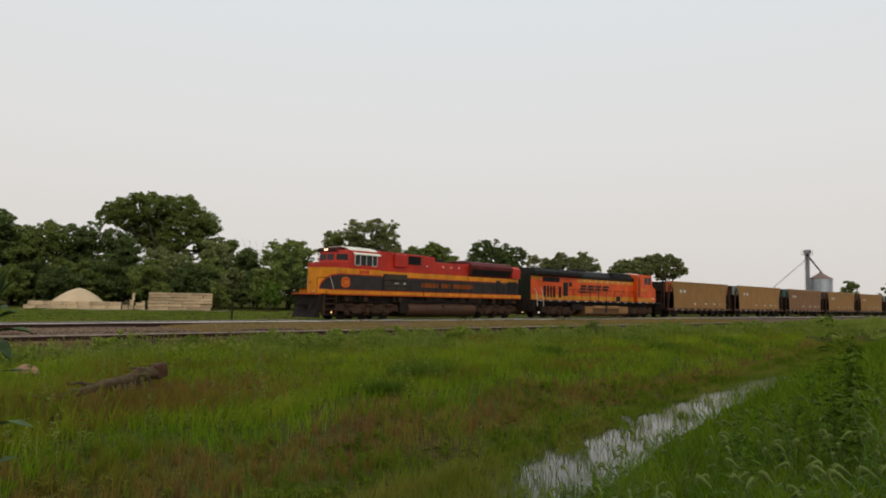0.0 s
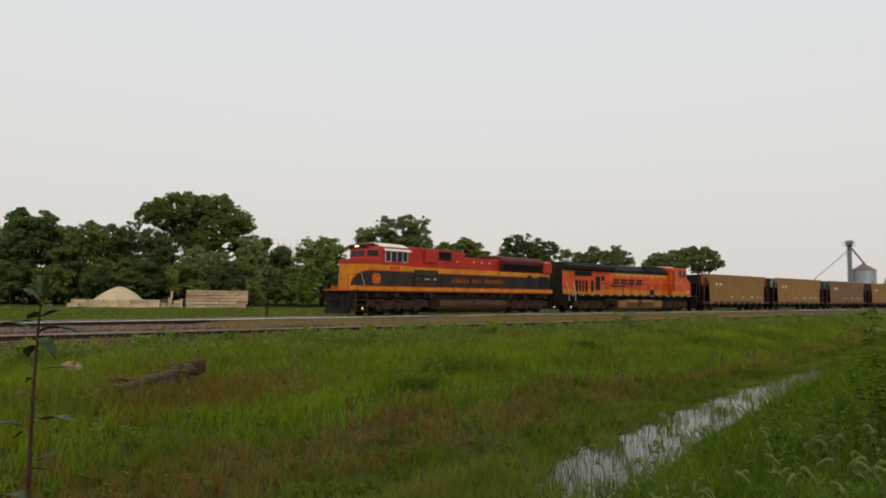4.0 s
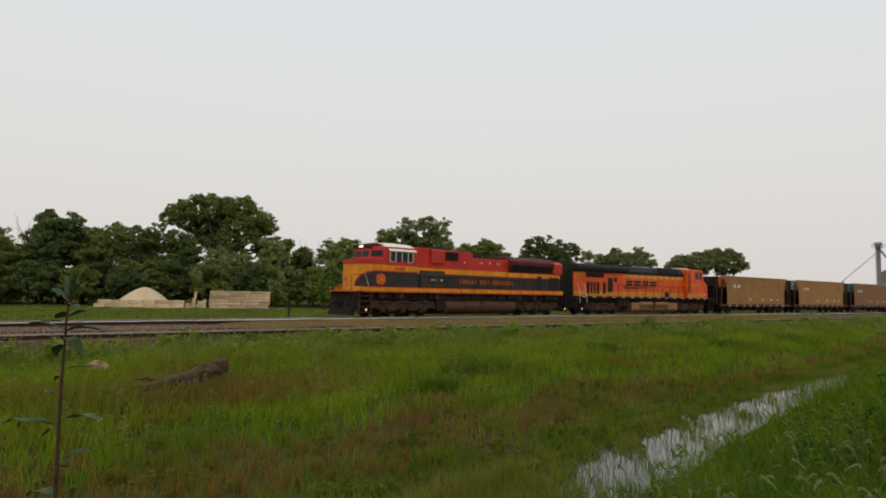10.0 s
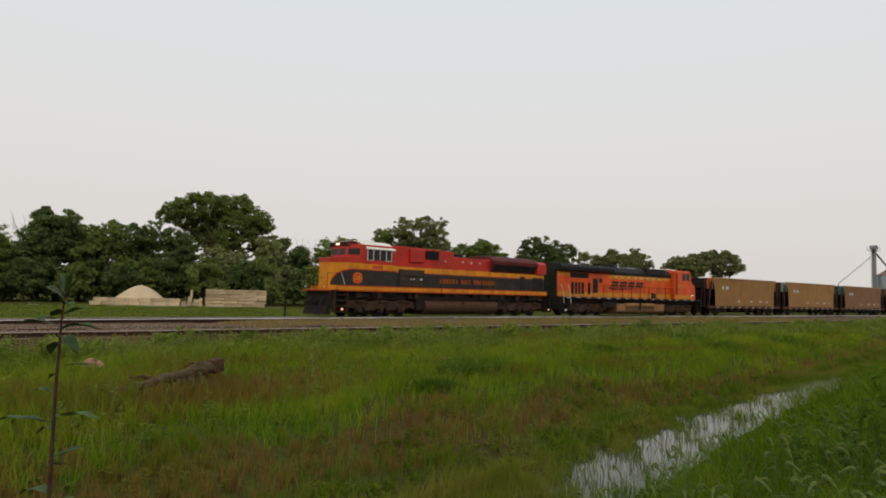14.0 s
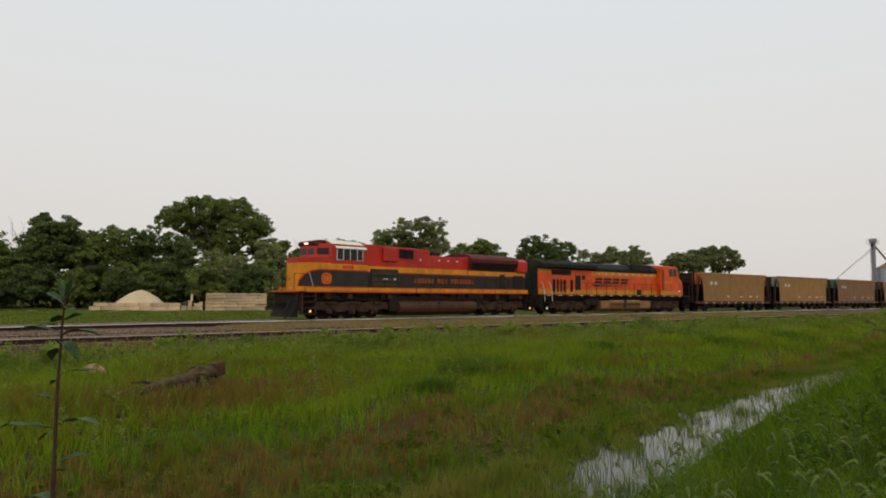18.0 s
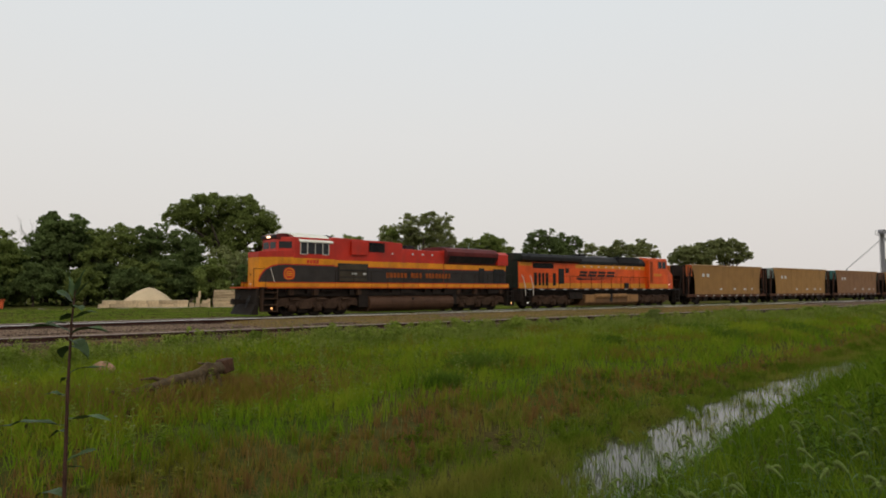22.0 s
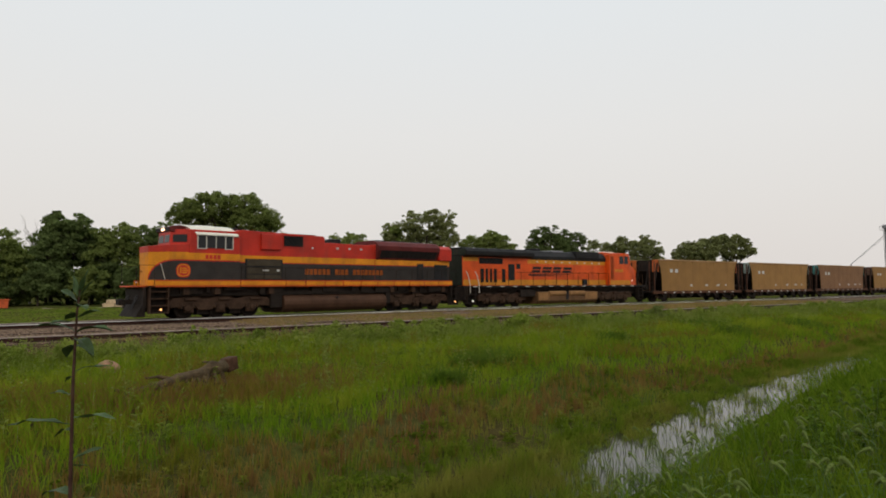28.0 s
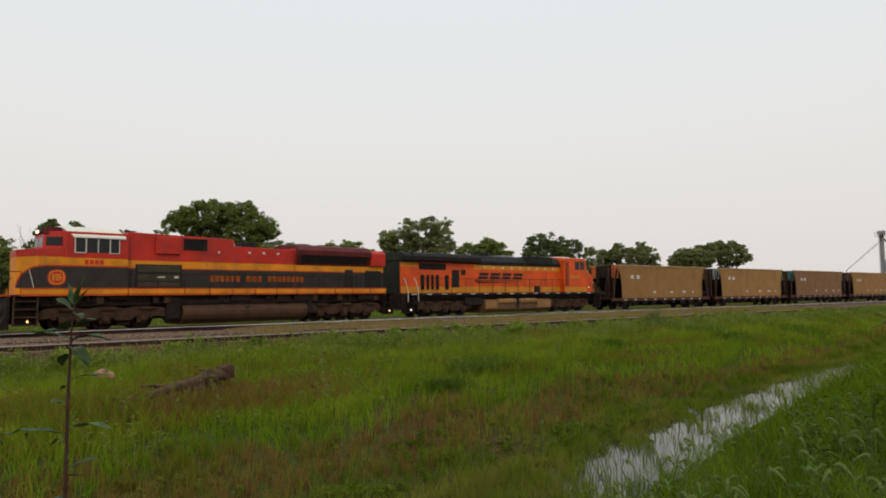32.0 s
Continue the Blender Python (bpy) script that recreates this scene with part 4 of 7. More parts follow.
    stalks("meadow_stalks", np.stack([x, y, ground_z(x, y)], 1), 0.46, WEEDY, "pale leafy weeds in the meadow", 63)
    # thin dry growth on the bare soil beside the spur
    p = strip(9000, 64, -3, 15, 20.8, 24.9)
    blades("soil_weeds", p[patch(p[:, 0], p[:, 1], 0.9, 2.0) > -0.1], 0.16, 0.009, 0.7, DRY, "thin dry weeds on bare soil", 65)
    # red-brown stems along the far shore of the ditch
    p = tufted(scatter(135000, 3, -3, 79, 5.5, 50, lambda x, y: (off_ditch(x, y) > 0.55 * shore(x) + 0.5 * patch(x, y, 0.9, 2)) & (off_ditch(x, y) < shore(x) + 0.5 + 0.7 * patch(x, y, 1.6, 7)), 1.1), 3, 0.4, 0.75)
    r = np.hypot(p[:, 0], p[:, 1])
    blades("marsh_stems", p, 0.28 + 0.07 * patch(p[:, 0], p[:, 1], 1.1, 5), 0.0035 + 0.0004 * r, 0.35, MARSH, "red-brown and yellow stems on wet ground", 3)
    # faded brown grass below the log
    rng = np.random.default_rng(71)
    q = rng.normal(size=(9000, 2)) * np.array([2.3, 0.75]) + np.array([3.2, 13.2])
    p = tufted(np.concatenate([q, (ground_z(q[:, 0], q[:, 1]) - 0.02)[:, None]], 1), 72, 0.35, 0.6)
    blades("brown_grass", p, 0.38, 0.0075, 0.45, MARSH, "faded brown grass below the log", 73)
    # flattened litter and mud-stained stalks over the wet ground
    p = scatter(60000, 43, -3, 79, 5.5, 45, lambda x, y: (off_ditch(x, y) > 0.8) & (off_ditch(x, y) < shore(x) + 0.3), 1.1)
    r = np.hypot(p[:, 0], p[:, 1])
    blades("marsh_litter", p, 0.14, 0.005 + 0.0005 * r, 1.6, LITTER, "flattened brown litter on the wet shore", 44, upright=0.5)
    # green shoots in the wet strip and standing in the water
    p = tufted(scatter(125000, 4, -3, 79, 4.5, 45, lambda x, y: (off_ditch(x, y) > -0.25 - 0.4 * patch(x, y, 0.7, 2)) & (off_ditch(x, y) < 0.80 * shore(x) + 0.5 * patch(x, y, 0.6, 5)) & (patch(x, y, 0.7, 9) > -0.45), 1.1), 4, 0.3, 0.8)
    p[:, 2] = np.maximum(p[:, 2], WATER_Z - 0.12)
    r = np.hypot(p[:, 0], p[:, 1])
    e = off_ditch(p[:, 0], p[:, 1])
    keep = (e > 0.85 + 0.25 * patch(p[:, 0], p[:, 1], 0.5, 6)) | (np.random.default_rng(8).random(len(p)) < (0.16 + 0.5 * (patch(p[:, 0], p[:, 1], 0.45, 3) > 0.1)) * np.clip((30 - p[:, 0]) / 14, 0.25, 1))
    p, r = p[keep], r[keep]
    blades("reedy_grass", p, 0.27 + 0.10 * patch(p[:, 0], p[:, 1], 0.5, 7.0), 0.0035 + 0.0004 * r, 0.4, REEDY, "green shoots standing in the shallow water", 4)
    # rank growth that closes the far end of the ditch, and its near corner
    x = np.concatenate([1 + 7.6 * np.random.default_rng(5).random(12000), 25 + 35 * np.random.default_rng(6).random(30000)])
    y = ditch(x) - 0.9 + 1.9 * np.random.default_rng(7).random(42000)
    k = (x < 7.0 + 0.5 * patch(x, y, 0.6, 1)) | (x > 27 + 1.5 * patch(x, y, 1.0, 4))
    p = np.stack([x[k], y[k], ground_z(x[k], y[k])], 1)
    p[:, 2] = np.maximum(p[:, 2], WATER_Z - 0.12)
    r = np.hypot(p[:, 0], p[:, 1])
    blades("ditch_reeds", p, np.where(p[:, 0] > 15, 0.24, 0.40), 0.0035 + 0.0004 * r, 0.4, REEDY, "green reeds closing the ends of the ditch", 16)
    # clumps of reed standing in the open water
    x = 7 + 22 * np.random.default_rng(31).random(13000) ** 1.2
    y = ditch(x) - 0.85 + 1.7 * np.random.default_rng(32).random(13000)
    k = (patch(x, y, 0.33, 2.0) + 0.6 * patch(x, y, 0.8, 5.0) > 0.42) | (np.random.default_rng(34).random(13000) < 0.12 + 0.48 * ease(x, 15, 26))
    p = np.stack([x[k], y[k], np.full(k.sum(), WATER_Z - 0.05)], 1)
    blades("water_reeds", p, 0.27, 0.0052, 0.35, REEDY, "clumps of green reed in the shallow water", 33)
    # short growth along the broken edge of the far shore
    rng = np.random.default_rng(51)
    x = 5 + 30 * rng.random(14000) ** 1.2
    y = ditch(x) + 0.52 + 0.75 * rng.random(14000) + 0.16 * np.sin(x * 2.3) + 0.10 * np.sin(x * 5.1 + 1)
    k = patch(x, y, 0.4, 8.0) > -0.35
    p = np.stack([x[k], y[k], np.maximum(ground_z(x[k], y[k]), WATER_Z - 0.05)], 1)
    blades("shore_growth", p, 0.17, 0.006 + 0.0003 * p[:, 0], 0.6, REEDY, "short dark growth along the water's edge", 52)
    # small leafy plants on the wet ground
    x = 1 + 26 * rng.random(700) ** 1.15
    y = ditch(x) + 0.9 + (shore(x) - 0.7) * rng.random(700)
    k = patch(x, y, 0.6, 3.3) > -0.2
    stalks("marsh_plants", np.stack([x[k], y[k], ground_z(x[k], y[k])], 1), 0.15, REEDY, "small leafy marsh plants on wet ground", 53, leaves=14)
    # lush near bank
    p = tufted(scatter(95000, 6, 6, 88, 1.9, 70, lambda x, y: (off_ditch(x, y) < -1.0 + 0.2 * patch(x, y, 0.8, 3)), 1.25), 6, 0.4, 0.6)
    r = np.hypot(p[:, 0], p[:, 1])
    f = patch(p[:, 0], p[:, 1], 0.8, 6.0)
    d = np.clip((-off_ditch(p[:, 0], p[:, 1]) - 0.5) / 1.2, 0, 1)
    blades("bank_grass", p, (0.30 + 0.26 * d + 0.04 * np.clip((r - 9) / 8, 0, 1) * (p[:, 0] > 8)) * (1 + 0.2 * f), 0.0045 + 0.0004 * r, 0.75, LUSH, "lush tall green grass on the near bank", 6, segs=4)
    # mown grass beyond the line
    p = scatter(60000, 7, -6, 60, 39, 80, lambda x, y: (y > 38.7) & (np.hypot(x, y) < 72.5), 0.6)
    blades("mown_grass", p, 0.13, 0.03, 0.5, LAWN, "short bright grass beyond the main track", 7)
    p = strip(70000, 9, -3, 80, 34.0, 38.9)
    near = np.array([TRAIN_Y + bend(x) for x in p[:, 0]]) - p[:, 1]
    keep = (np.abs(np.abs(near) - 0.755) > 0.10) & ((near < 0.6) | (p[:, 0] > 14) & (p[:, 1] > 34.65))
    p, near = p[keep], near[keep]
    blades("track_grass", p, np.where(near > 0.85, 0.25, 0.15), 0.016, 0.5, LAWN, "thin grass round the main track", 109)
    # dry weeds on the gravel between siding and spur
    p = strip(60000, 10, 11, 66, 25.6, 34.3)
    p = p[patch(p[:, 0], p[:, 1], 2.6, 1.5) > -0.5 - 0.03 * (p[:, 0] - 18)]
    blades("dry_weeds", p, np.where(p[:, 1] > 32.4, 0.07, 0.12), 0.016, 0.6, DRY, "dry yellow weeds on the gravel", 110)


def build_heads():
    """Small pale seed heads and flower dots above the grass."""
    rng = np.random.default_rng(21)
    for name, n, hh, size, keep, color, label in (
            ("seed_heads", 3600, 0.46, 0.012, lambda x, y: (y > 16.5) & (y < 23.2), (0.24, 0.27, 0.075), "pale seed heads over the verge weeds"),
            ("meadow_flowers", 260, 0.42, 0.013, lambda x, y: (off_ditch(x, y) > 1.5) & (y < 19), (0.28, 0.32, 0.13), "small pale yellow flowers in the meadow")):
        p = scatter(n * 4, len(name), 0, 79, 9, 70, keep, 0.9)[:n]
        n = len(p)
        c = p + np.array([0, 0, 1]) * (hh * (0.75 + 0.6 * rng.random(n)))[:, None]
        base = np.array([(1, 0, 0), (0, 1, 0), (-1, 0, 0), (0, -1, 0), (0, 0, 2.2), (0, 0, -2.2)], float)
        if name == "meadow_flowers":
            base[4:, 2] *= 0.3
        tri = np.array([(0, 1, 4), (1, 2, 4), (2, 3, 4), (3, 0, 4), (1, 0, 5), (2, 1, 5), (3, 2, 5), (0, 3, 5)])
        v = base[None] * (size * (0.6 + 0.8 * rng.random(n)))[:, None, None] * (0.7 + 0.6 * rng.random((n, 6, 1))) + c[:, None, :]
        f = (np.arange(n)[:, None, None] * 6 + tri[None]).reshape(-1, 3)
        st = p[:, None, :] + np.array([(-0.003, 0, 0), (0.003, 0, 0), (0, 0, 0)])[None]
        st = st + np.array([0, 0, 1.0])[None, None] * np.stack([0 * c[:, 2], 0 * c[:, 2], c[:, 2] - p[:, 2]], 1)[:, :, None]
        verts = np.concatenate([v.reshape(-1, 3), st.reshape(-1, 3)])
        f = np.concatenate([f, np.arange(3 * n).reshape(-1, 3) + 6 * n])
        tagged(new(name, fast_mesh(name, verts, f, mat(name + "_colour", color, 0.85, vary=0.3, scale=5, per_island=0.3, spec=0.05, bump=0))), label, "grass", kind="stuff")
    # dark broad weeds in clumps on the slope
    rng = np.random.default_rng(22)
    pts = []
    for az, r, w in ((41.5, 18.2, 1.1), (40.0, 17.2, 0.5), (38.2, 15.3, 0.5), (59.3, 33, 1.6), (61.5, 31, 1.2), (57.5, 34, 0.9), (52, 24, 0.6), (66, 38, 1.8)):
        x, y = spot(az, r)
        q = rng.normal(size=(500, 2)) * w * np.array([0.55, 0.35])
        pts.append(np.stack([x + q[:, 0], y + q[:, 1]], 1))
    xy = np.concatenate(pts)
    p = np.concatenate([xy, (ground_z(xy[:, 0], xy[:, 1]) - 0.02)[:, None]], 1)
    blades("dark_weed_clumps", p, 0.44, 0.016, 0.9, grass_mat("dark_weeds", (0.060, 0.105, 0.012), (0.080, 0.135, 0.016), (0.110, 0.160, 0.022), 0.8), "dark green weed clumps in the meadow", 23)


def tube(bm, pts, r0, r1, n):
    """One bent, slightly knotty tube along pts."""
    rings = []
    for i, p in enumerate(pts):
        d = (pts[min(i + 1, len(pts) - 1)] - pts[max(i - 1, 0)]).to_track_quat("Z", "Y")
        r = mix(r0, r1, i / (len(pts) - 1))
        rings.append([bm.verts.new(p + d @ Vector((math.cos(k * math.tau / n), math.sin(k * math.tau / n), 0)) * r * (1 + 0.14 * noise.noise(Vector((i * 0.9, k * 1.3, 2))))) for k in range(n)])
    for a, b in zip(rings, rings[1:]):
        for k in range(n):
            bm.faces.new((a[k], a[(k + 1) % n], b[(k + 1) % n], b[k]))
    bm.faces.new(rings[0][::-1]), bm.faces.new(rings[-1])


def leaf_shape(bm, base, tip, width, droop, up=(0, 0, 1), n=6):
    """A pointed leaf, folded along its rib."""
    base, tip = Vector(base), Vector(tip)
    d = tip - base
    s = d.cross(Vector(up)).normalized()
    rows = []
    for k in range(n + 1):
        f = k / n
        c = base + d * f + Vector((0, 0, -1)) * droop * f * f
        w = width * math.sin(math.pi * min(1, f * 0.92 + 0.06)) ** 0.9 * 0.5
        rows.append((bm.verts.new(c - s * w + Vector((0, 0, w * 0.35))), bm.verts.new(c), bm.verts.new(c + s * w + Vector((0, 0, w * 0.35)))))
    for a, b in zip(rows, rows[1:]):
        bm.faces.new((a[0], a[1], b[1], b[0]))
        bm.faces.new((a[1], a[2], b[2], b[1]))


STEM = mat("reddish_weed_stem", (0.058, 0.026, 0.017), 0.6, vary=0.3, scale=20)
WEED_LEAF = mat("grey_green_weed_leaf", (0.056, 0.092, 0.030), 0.6, vary=0.3, scale=12, per_object=0.2)
BANK_LEAF = mat("dark_green_weed_leaf", (0.080, 0.130, 0.016), 0.8, vary=0.3, scale=12, per_object=0.3, spec=0.0)
SEED = mat("green_seed_head", (0.108, 0.145, 0.030), 0.8, vary=0.3, scale=60, per_island=0.25)
LUSH_STEM = mat("green_stem", (0.085, 0.14, 0.03), 0.6, vary=0.3, scale=20)


def near_weed():
    """The tall weed close to the eye: a thin red-brown stem with long drooping leaves."""
    x, y = spot(8.95, 1.62)
    z0 = float(ground_z(x, y)) - 0.02
    ob = tagged(new("weed_plant"), "tall thin weed with reddish stem and long leaves", "weed")
    ob.location = (x, y, z0)
    right, fwd = Vector((math.cos(radians(36)), -math.sin(radians(36)), 0)), Vector((math.sin(radians(36)), math.cos(radians(36)), 0))
    H = EYE[2] - z0
    stem = [Vector((0, 0, 0)) + right * 0.006, Vector((0, 0, H - 0.42)) + right * 0.004, Vector((0, 0, H - 0.2)) + right * 0.004, Vector((0, 0, H - 0.06)) + right * 0.008, Vector((0, 0, H + 0.01)) + right * 0.014]
    bm = bmx()
    for (a, b), (r0, r1) in zip(zip(stem, stem[1:]), ((0.0048, 0.0042), (0.0042, 0.0033), (0.0033, 0.0024), (0.0024, 0.0011))):
        rod(bm, a, b, r0, r1, 8)
    part("stem", bm, STEM, ob)

    def on_stem(z):
        for a, b in zip(stem, stem[1:]):
            if a.z <= z <= b.z:
                return a.lerp(b, (z - a.z) / (b.z - a.z))
        return stem[-1]
    # height below the eye, sideways, towards the far side, rise, width, droop
    for dz, sx, sf, up, w, droop in ((-0.01, 0.022, 0.0, 0.040, 0.016, 0.0), (-0.005, -0.022, 0.01, 0.030, 0.018, 0.0), (0.0, 0.038, 0.01, 0.040, 0.022, 0.006), (0.01, -0.042, 0.0, 0.026, 0.024, 0.012), (0.02, 0.032, -0.02, 0.006, 0.028, 0.02), (0.03, -0.036, 0.02, -0.026, 0.028, 0.004),
                                     (0.04, 0.05, 0.02, 0.016, 0.026, 0.02), (0.055, -0.05, -0.02, 0.01, 0.026, 0.02), (0.068, -0.105, 0.0, 0.018, 0.034, 0.022), (0.070, 0.085, 0.0, 0.014, 0.032, 0.022), (0.085, 0.052, -0.02, -0.022, 0.036, 0.022), (0.10, 0.034, 0.02, -0.022, 0.030, 0.02), (0.10, -0.04, 0.03, -0.02, 0.026, 0.02),
                                     (0.155, 0.075, 0.02, 0.012, 0.018, 0.016), (0.165, -0.03, 0.02, -0.01, 0.016, 0.014), (0.205, -0.065, 0.02, 0.004, 0.016, 0.012), (0.25, 0.105, -0.01, 0.010, 0.024, 0.022), (0.265, -0.16, 0.01, 0.016, 0.026, 0.026), (0.275, -0.055, 0.03, -0.01, 0.016, 0.02),
                                     (0.335, 0.062, 0.02, 0.012, 0.022, 0.010), (0.345, 0.03, 0.03, -0.03, 0.016, 0.0), (0.405, -0.080, 0.02, 0.010, 0.032, 0.03), (0.43, 0.085, 0.02, -0.006, 0.042, 0.02), (0.455, 0.03, -0.02, -0.035, 0.028, 0.0), (0.48, 0.14, 0.02, 0.010, 0.034, 0.02), (0.50, -0.09, -0.02, 0.0, 0.03, 0.03), (0.55, 0.12, -0.03, 0.02, 0.03, 0.05)):
        a = on_stem(H - dz - 0.02)
        bm = bmx()
        leaf_shape(bm, a, a + right * sx * 0.9 + fwd * sf + Vector((0, 0, up + 0.015)), w * 0.95, droop * 1.2)
        for v in bm.verts:
            v.co += Vector((noise.noise(v.co * 55), noise.noise(v.co * 47), noise.noise(v.co * 51))) * 0.006
        part("leaf", bm, WEED_LEAF, ob)


def bank_weed(az, r, h, seed, label):
    """A bushy broad-leaved weed on the near bank."""
    rg = np.random.default_rng(seed)
    x, y = spot(az, r)
    ob = tagged(new("weed_plant"), label, "weed", "bank weeds")
    ob.location = (x, y, float(ground_z(x, y)) - 0.03)
    bm = bmx()
    pts = limb_mesh(bm, (0, 0, 0), (rg.normal() * 0.08, rg.normal() * 0.08, h), 0.007, 0.002, rg, 0.06, 5)
    part("stem", bm, LUSH_STEM, ob)
    for k in range(int(60 * h)):
        f = 0.25 + 0.75 * rg.random()
        a = Vector((0, 0, 0)).lerp(pts[-1], f)
        ang = rg.random() * math.tau
        l = (0.085 + 0.085 * (1 - f)) * (0.7 + 0.6 * rg.random())
        bm = bmx()
        leaf_shape(bm, a, a + Vector((l * math.cos(ang), l * math.sin(ang), 0.03)), l * 0.36, 0.05, n=4)
        part("leaf", bm, BANK_LEAF, ob)


def foxtail(seed):
    """A grass stalk with a nodding bristly head and a few long blades."""
    rg = np.random.default_rng(seed)
    ob = tagged(new("foxtail_grass"), "green foxtail grass with a nodding seed head", "grass plant", "foxtails on the bank")
    h, lean = 0.62 + 0.2 * rg.random(), 0.10 + 0.08 * rg.random()
    arc = [Vector((lean * f * f, 0, h * f)) for f in (0, 0.3, 0.6, 0.85, 1.0)]
    bm = bmx()
    for a, b in zip(arc, arc[1:]):
        rod(bm, a, b, 0.0028, 0.0022, 5)
    part("stem", bm, LUSH_STEM, ob)
    bm = bmx()
    L = 0.085 + 0.03 * rg.random()
    axis = [arc[-1] + Vector((L * 0.75 * math.sin(f * 1.9), 0, L * 0.42 * math.sin(f * 3.0))) for f in np.linspace(0, 1, 9)]
    for k in range(8):
        a, b = axis[k], axis[k + 1]
        w = 0.0095 * math.sin(math.pi * (k + 0.8) / 9) + 0.003
        rod(bm, a, b, w, w, 7)
    for k in range(220):
        f = rg.random() * 7.99
        a = axis[int(f)].lerp(axis[int(f) + 1], f % 1)
        v = Vector(rg.normal(size=3)).normalized() * 0.019 + Vector((0.008, 0, 0))
        s = Vector(rg.normal(size=3)).normalized() * 0.0012
        bm.faces.new([bm.verts.new(q) for q in (a - s, a + s, a + v)])
    part("seed_head", bm, SEED, ob, "bristly pale green seed head")
    for k in range(3):
        ang = rg.random() * math.tau
        z = h * (0.15 + 0.2 * k)
        l = 0.22 + 0.1 * rg.random()
        bm = bmx()
        leaf_shape(bm, (0, 0, z), (l * math.cos(ang), l * math.sin(ang), z + 0.12), 0.013, 0.10, n=5)
        part("leaf", bm, LUSH_STEM, ob)
    return ob


def build_weeds():
    near_weed()
    for k, (az, r, h) in enumerate(((73.0, 7.4, 1.74), (73.6, 7.7, 1.45), (72.2, 7.9, 1.32), (74.4, 7.2, 1.42), (71.2, 8.1, 1.20), (74.9, 7.6, 1.50), (69.6, 8.4, 0.9), (77.0, 6.2, 1.2), (66.5, 9.5, 0.8), (78.4, 7.0, 1.3))):
        bank_weed(az, r, h, k + 1, "tall dark broad-leaved weed on the bank" if h > 1 else "dark broad-leaved weed on the bank")
    rg0 = np.random.default_rng(31)
    kinds = [foxtail(40 + k) for k in range(5)]
    rg = np.random.default_rng(77)
    for k in range(12):
        az, r = 66 + 15 * rg0.random(), 5.0 + 6.0 * rg0.random()
        if off_ditch(*spot(az, r)) < -0.8:
            bank_weed(az, r, 0.55 + 0.35 * rg0.random(), 20 + k, "dark green leafy weed on the bank")
    spots = []
    while len(spots) < 215:
        az, r = 79 - 29 * rg.random() ** 1.3, 3.6 + 5.4 * rg.random()
        x, y = spot(az, r)
        if off_ditch(x, y) < -0.75:
            spots.append((x, y))
    for k, (x, y) in enumerate(spots):
        m = pose(x, y, float(ground_z(x, y)) - 0.03, 0, 0, rg.random() * 360)
        if k < 5:
            kinds[k].matrix_world = m
        else:
            copy_thing(kinds[k % 5], m)


# ---- log and stone in the meadow ----
def tube_block(q, r):
    """The squared butt of the log, at its raised end."""
    bm = bmx()
    box(bm, -0.16, 0.10, -r, r, -r * 1.1, r * 1.1, 0.03)
    rot = q.to_track_quat("-X", "Z")
    for v in bm.verts:
        v.co = rot @ v.co + Vector((noise.noise(v.co * 9), noise.noise(v.co * 7), noise.noise(v.co * 8))) * 0.02
    return bm


def build_log():
    wood = mat("weathered_log_bark", (0.105, 0.072, 0.038), 0.9, vary=0.5, scale=7, fine=40, bump=0.6)
    cut = mat("sawn_log_end", (0.085, 0.042, 0.024), 0.9, vary=0.4, scale=9)
    log = tagged(new("fallen_log"), "weathered fallen log with broken branches in the grass", "log")
    run = [Vector((*spot(az, r), z)) for az, r, z in ((20.3, 14.6, -0.04), (19.3, 14.4, -0.09), (18.1, 14.2, -0.15), (16.8, 13.9, -0.20), (15.4, 13.6, -0.26), (13.9, 13.4, -0.33), (12.5, 13.2, -0.44), (11.0, 13.0, -0.54))]
    e = run[0]
    log.location = e
    rg = np.random.default_rng(3)

    def along(f):
        k = min(int(f * 7), 6)
        return run[k].lerp(run[k + 1], f * 7 - k) - e

    bm = bmx()
    tube(bm, [along(f) + Vector((0, 0.03 * rg.normal(), 0.02 * rg.normal())) for f in np.linspace(0, 1, 22)], 0.135, 0.045, 12)
    part("trunk", bm, wood, log, "grey-brown bark")
    part("cut_end", tube_block(along(0.2).normalized(), 0.130), cut, log, "reddish sawn end")
    for k in range(46):
        f = 0.05 + 0.93 * rg.random()
        a = along(f)
        bm = bmx()
        down = float(ground_z(e.x + a.x, e.y + a.y)) - e.z - a.z
        tip = a + Vector((rg.normal() * 0.12, -0.12 - 0.25 * rg.random(), down * (0.6 + 0.4 * rg.random()))) if k % 9 else a + Vector((-0.2 - 0.4 * rg.random(), rg.normal() * 0.2, 0.10 * rg.random()))
        limb_mesh(bm, a, tip, 0.045, 0.02, rg, 0.12, 3)
        part("branch", bm, wood, log)
    x, y = spot(11.4, 16.6)
    bm = bmx()
    bmesh.ops.create_icosphere(bm, subdivisions=3, radius=0.21)
    for v in bm.verts:
        v.co *= 1 + 0.30 * noise.noise(v.co * 4.5)
        v.co.x, v.co.z = v.co.x * 1.15, v.co.z * 0.75
    st = whole("boulder", bm, mat("pinkish_granite", (0.42, 0.23, 0.15), 0.85, vary=0.45, scale=6, fine=50), "pinkish granite boulder in the grass", "rock")
    st.matrix_world = pose(x, y, float(ground_z(x, y)) + 0.17, 0, 0, 20)


build_grass()
build_heads()
build_weeds()
build_log()


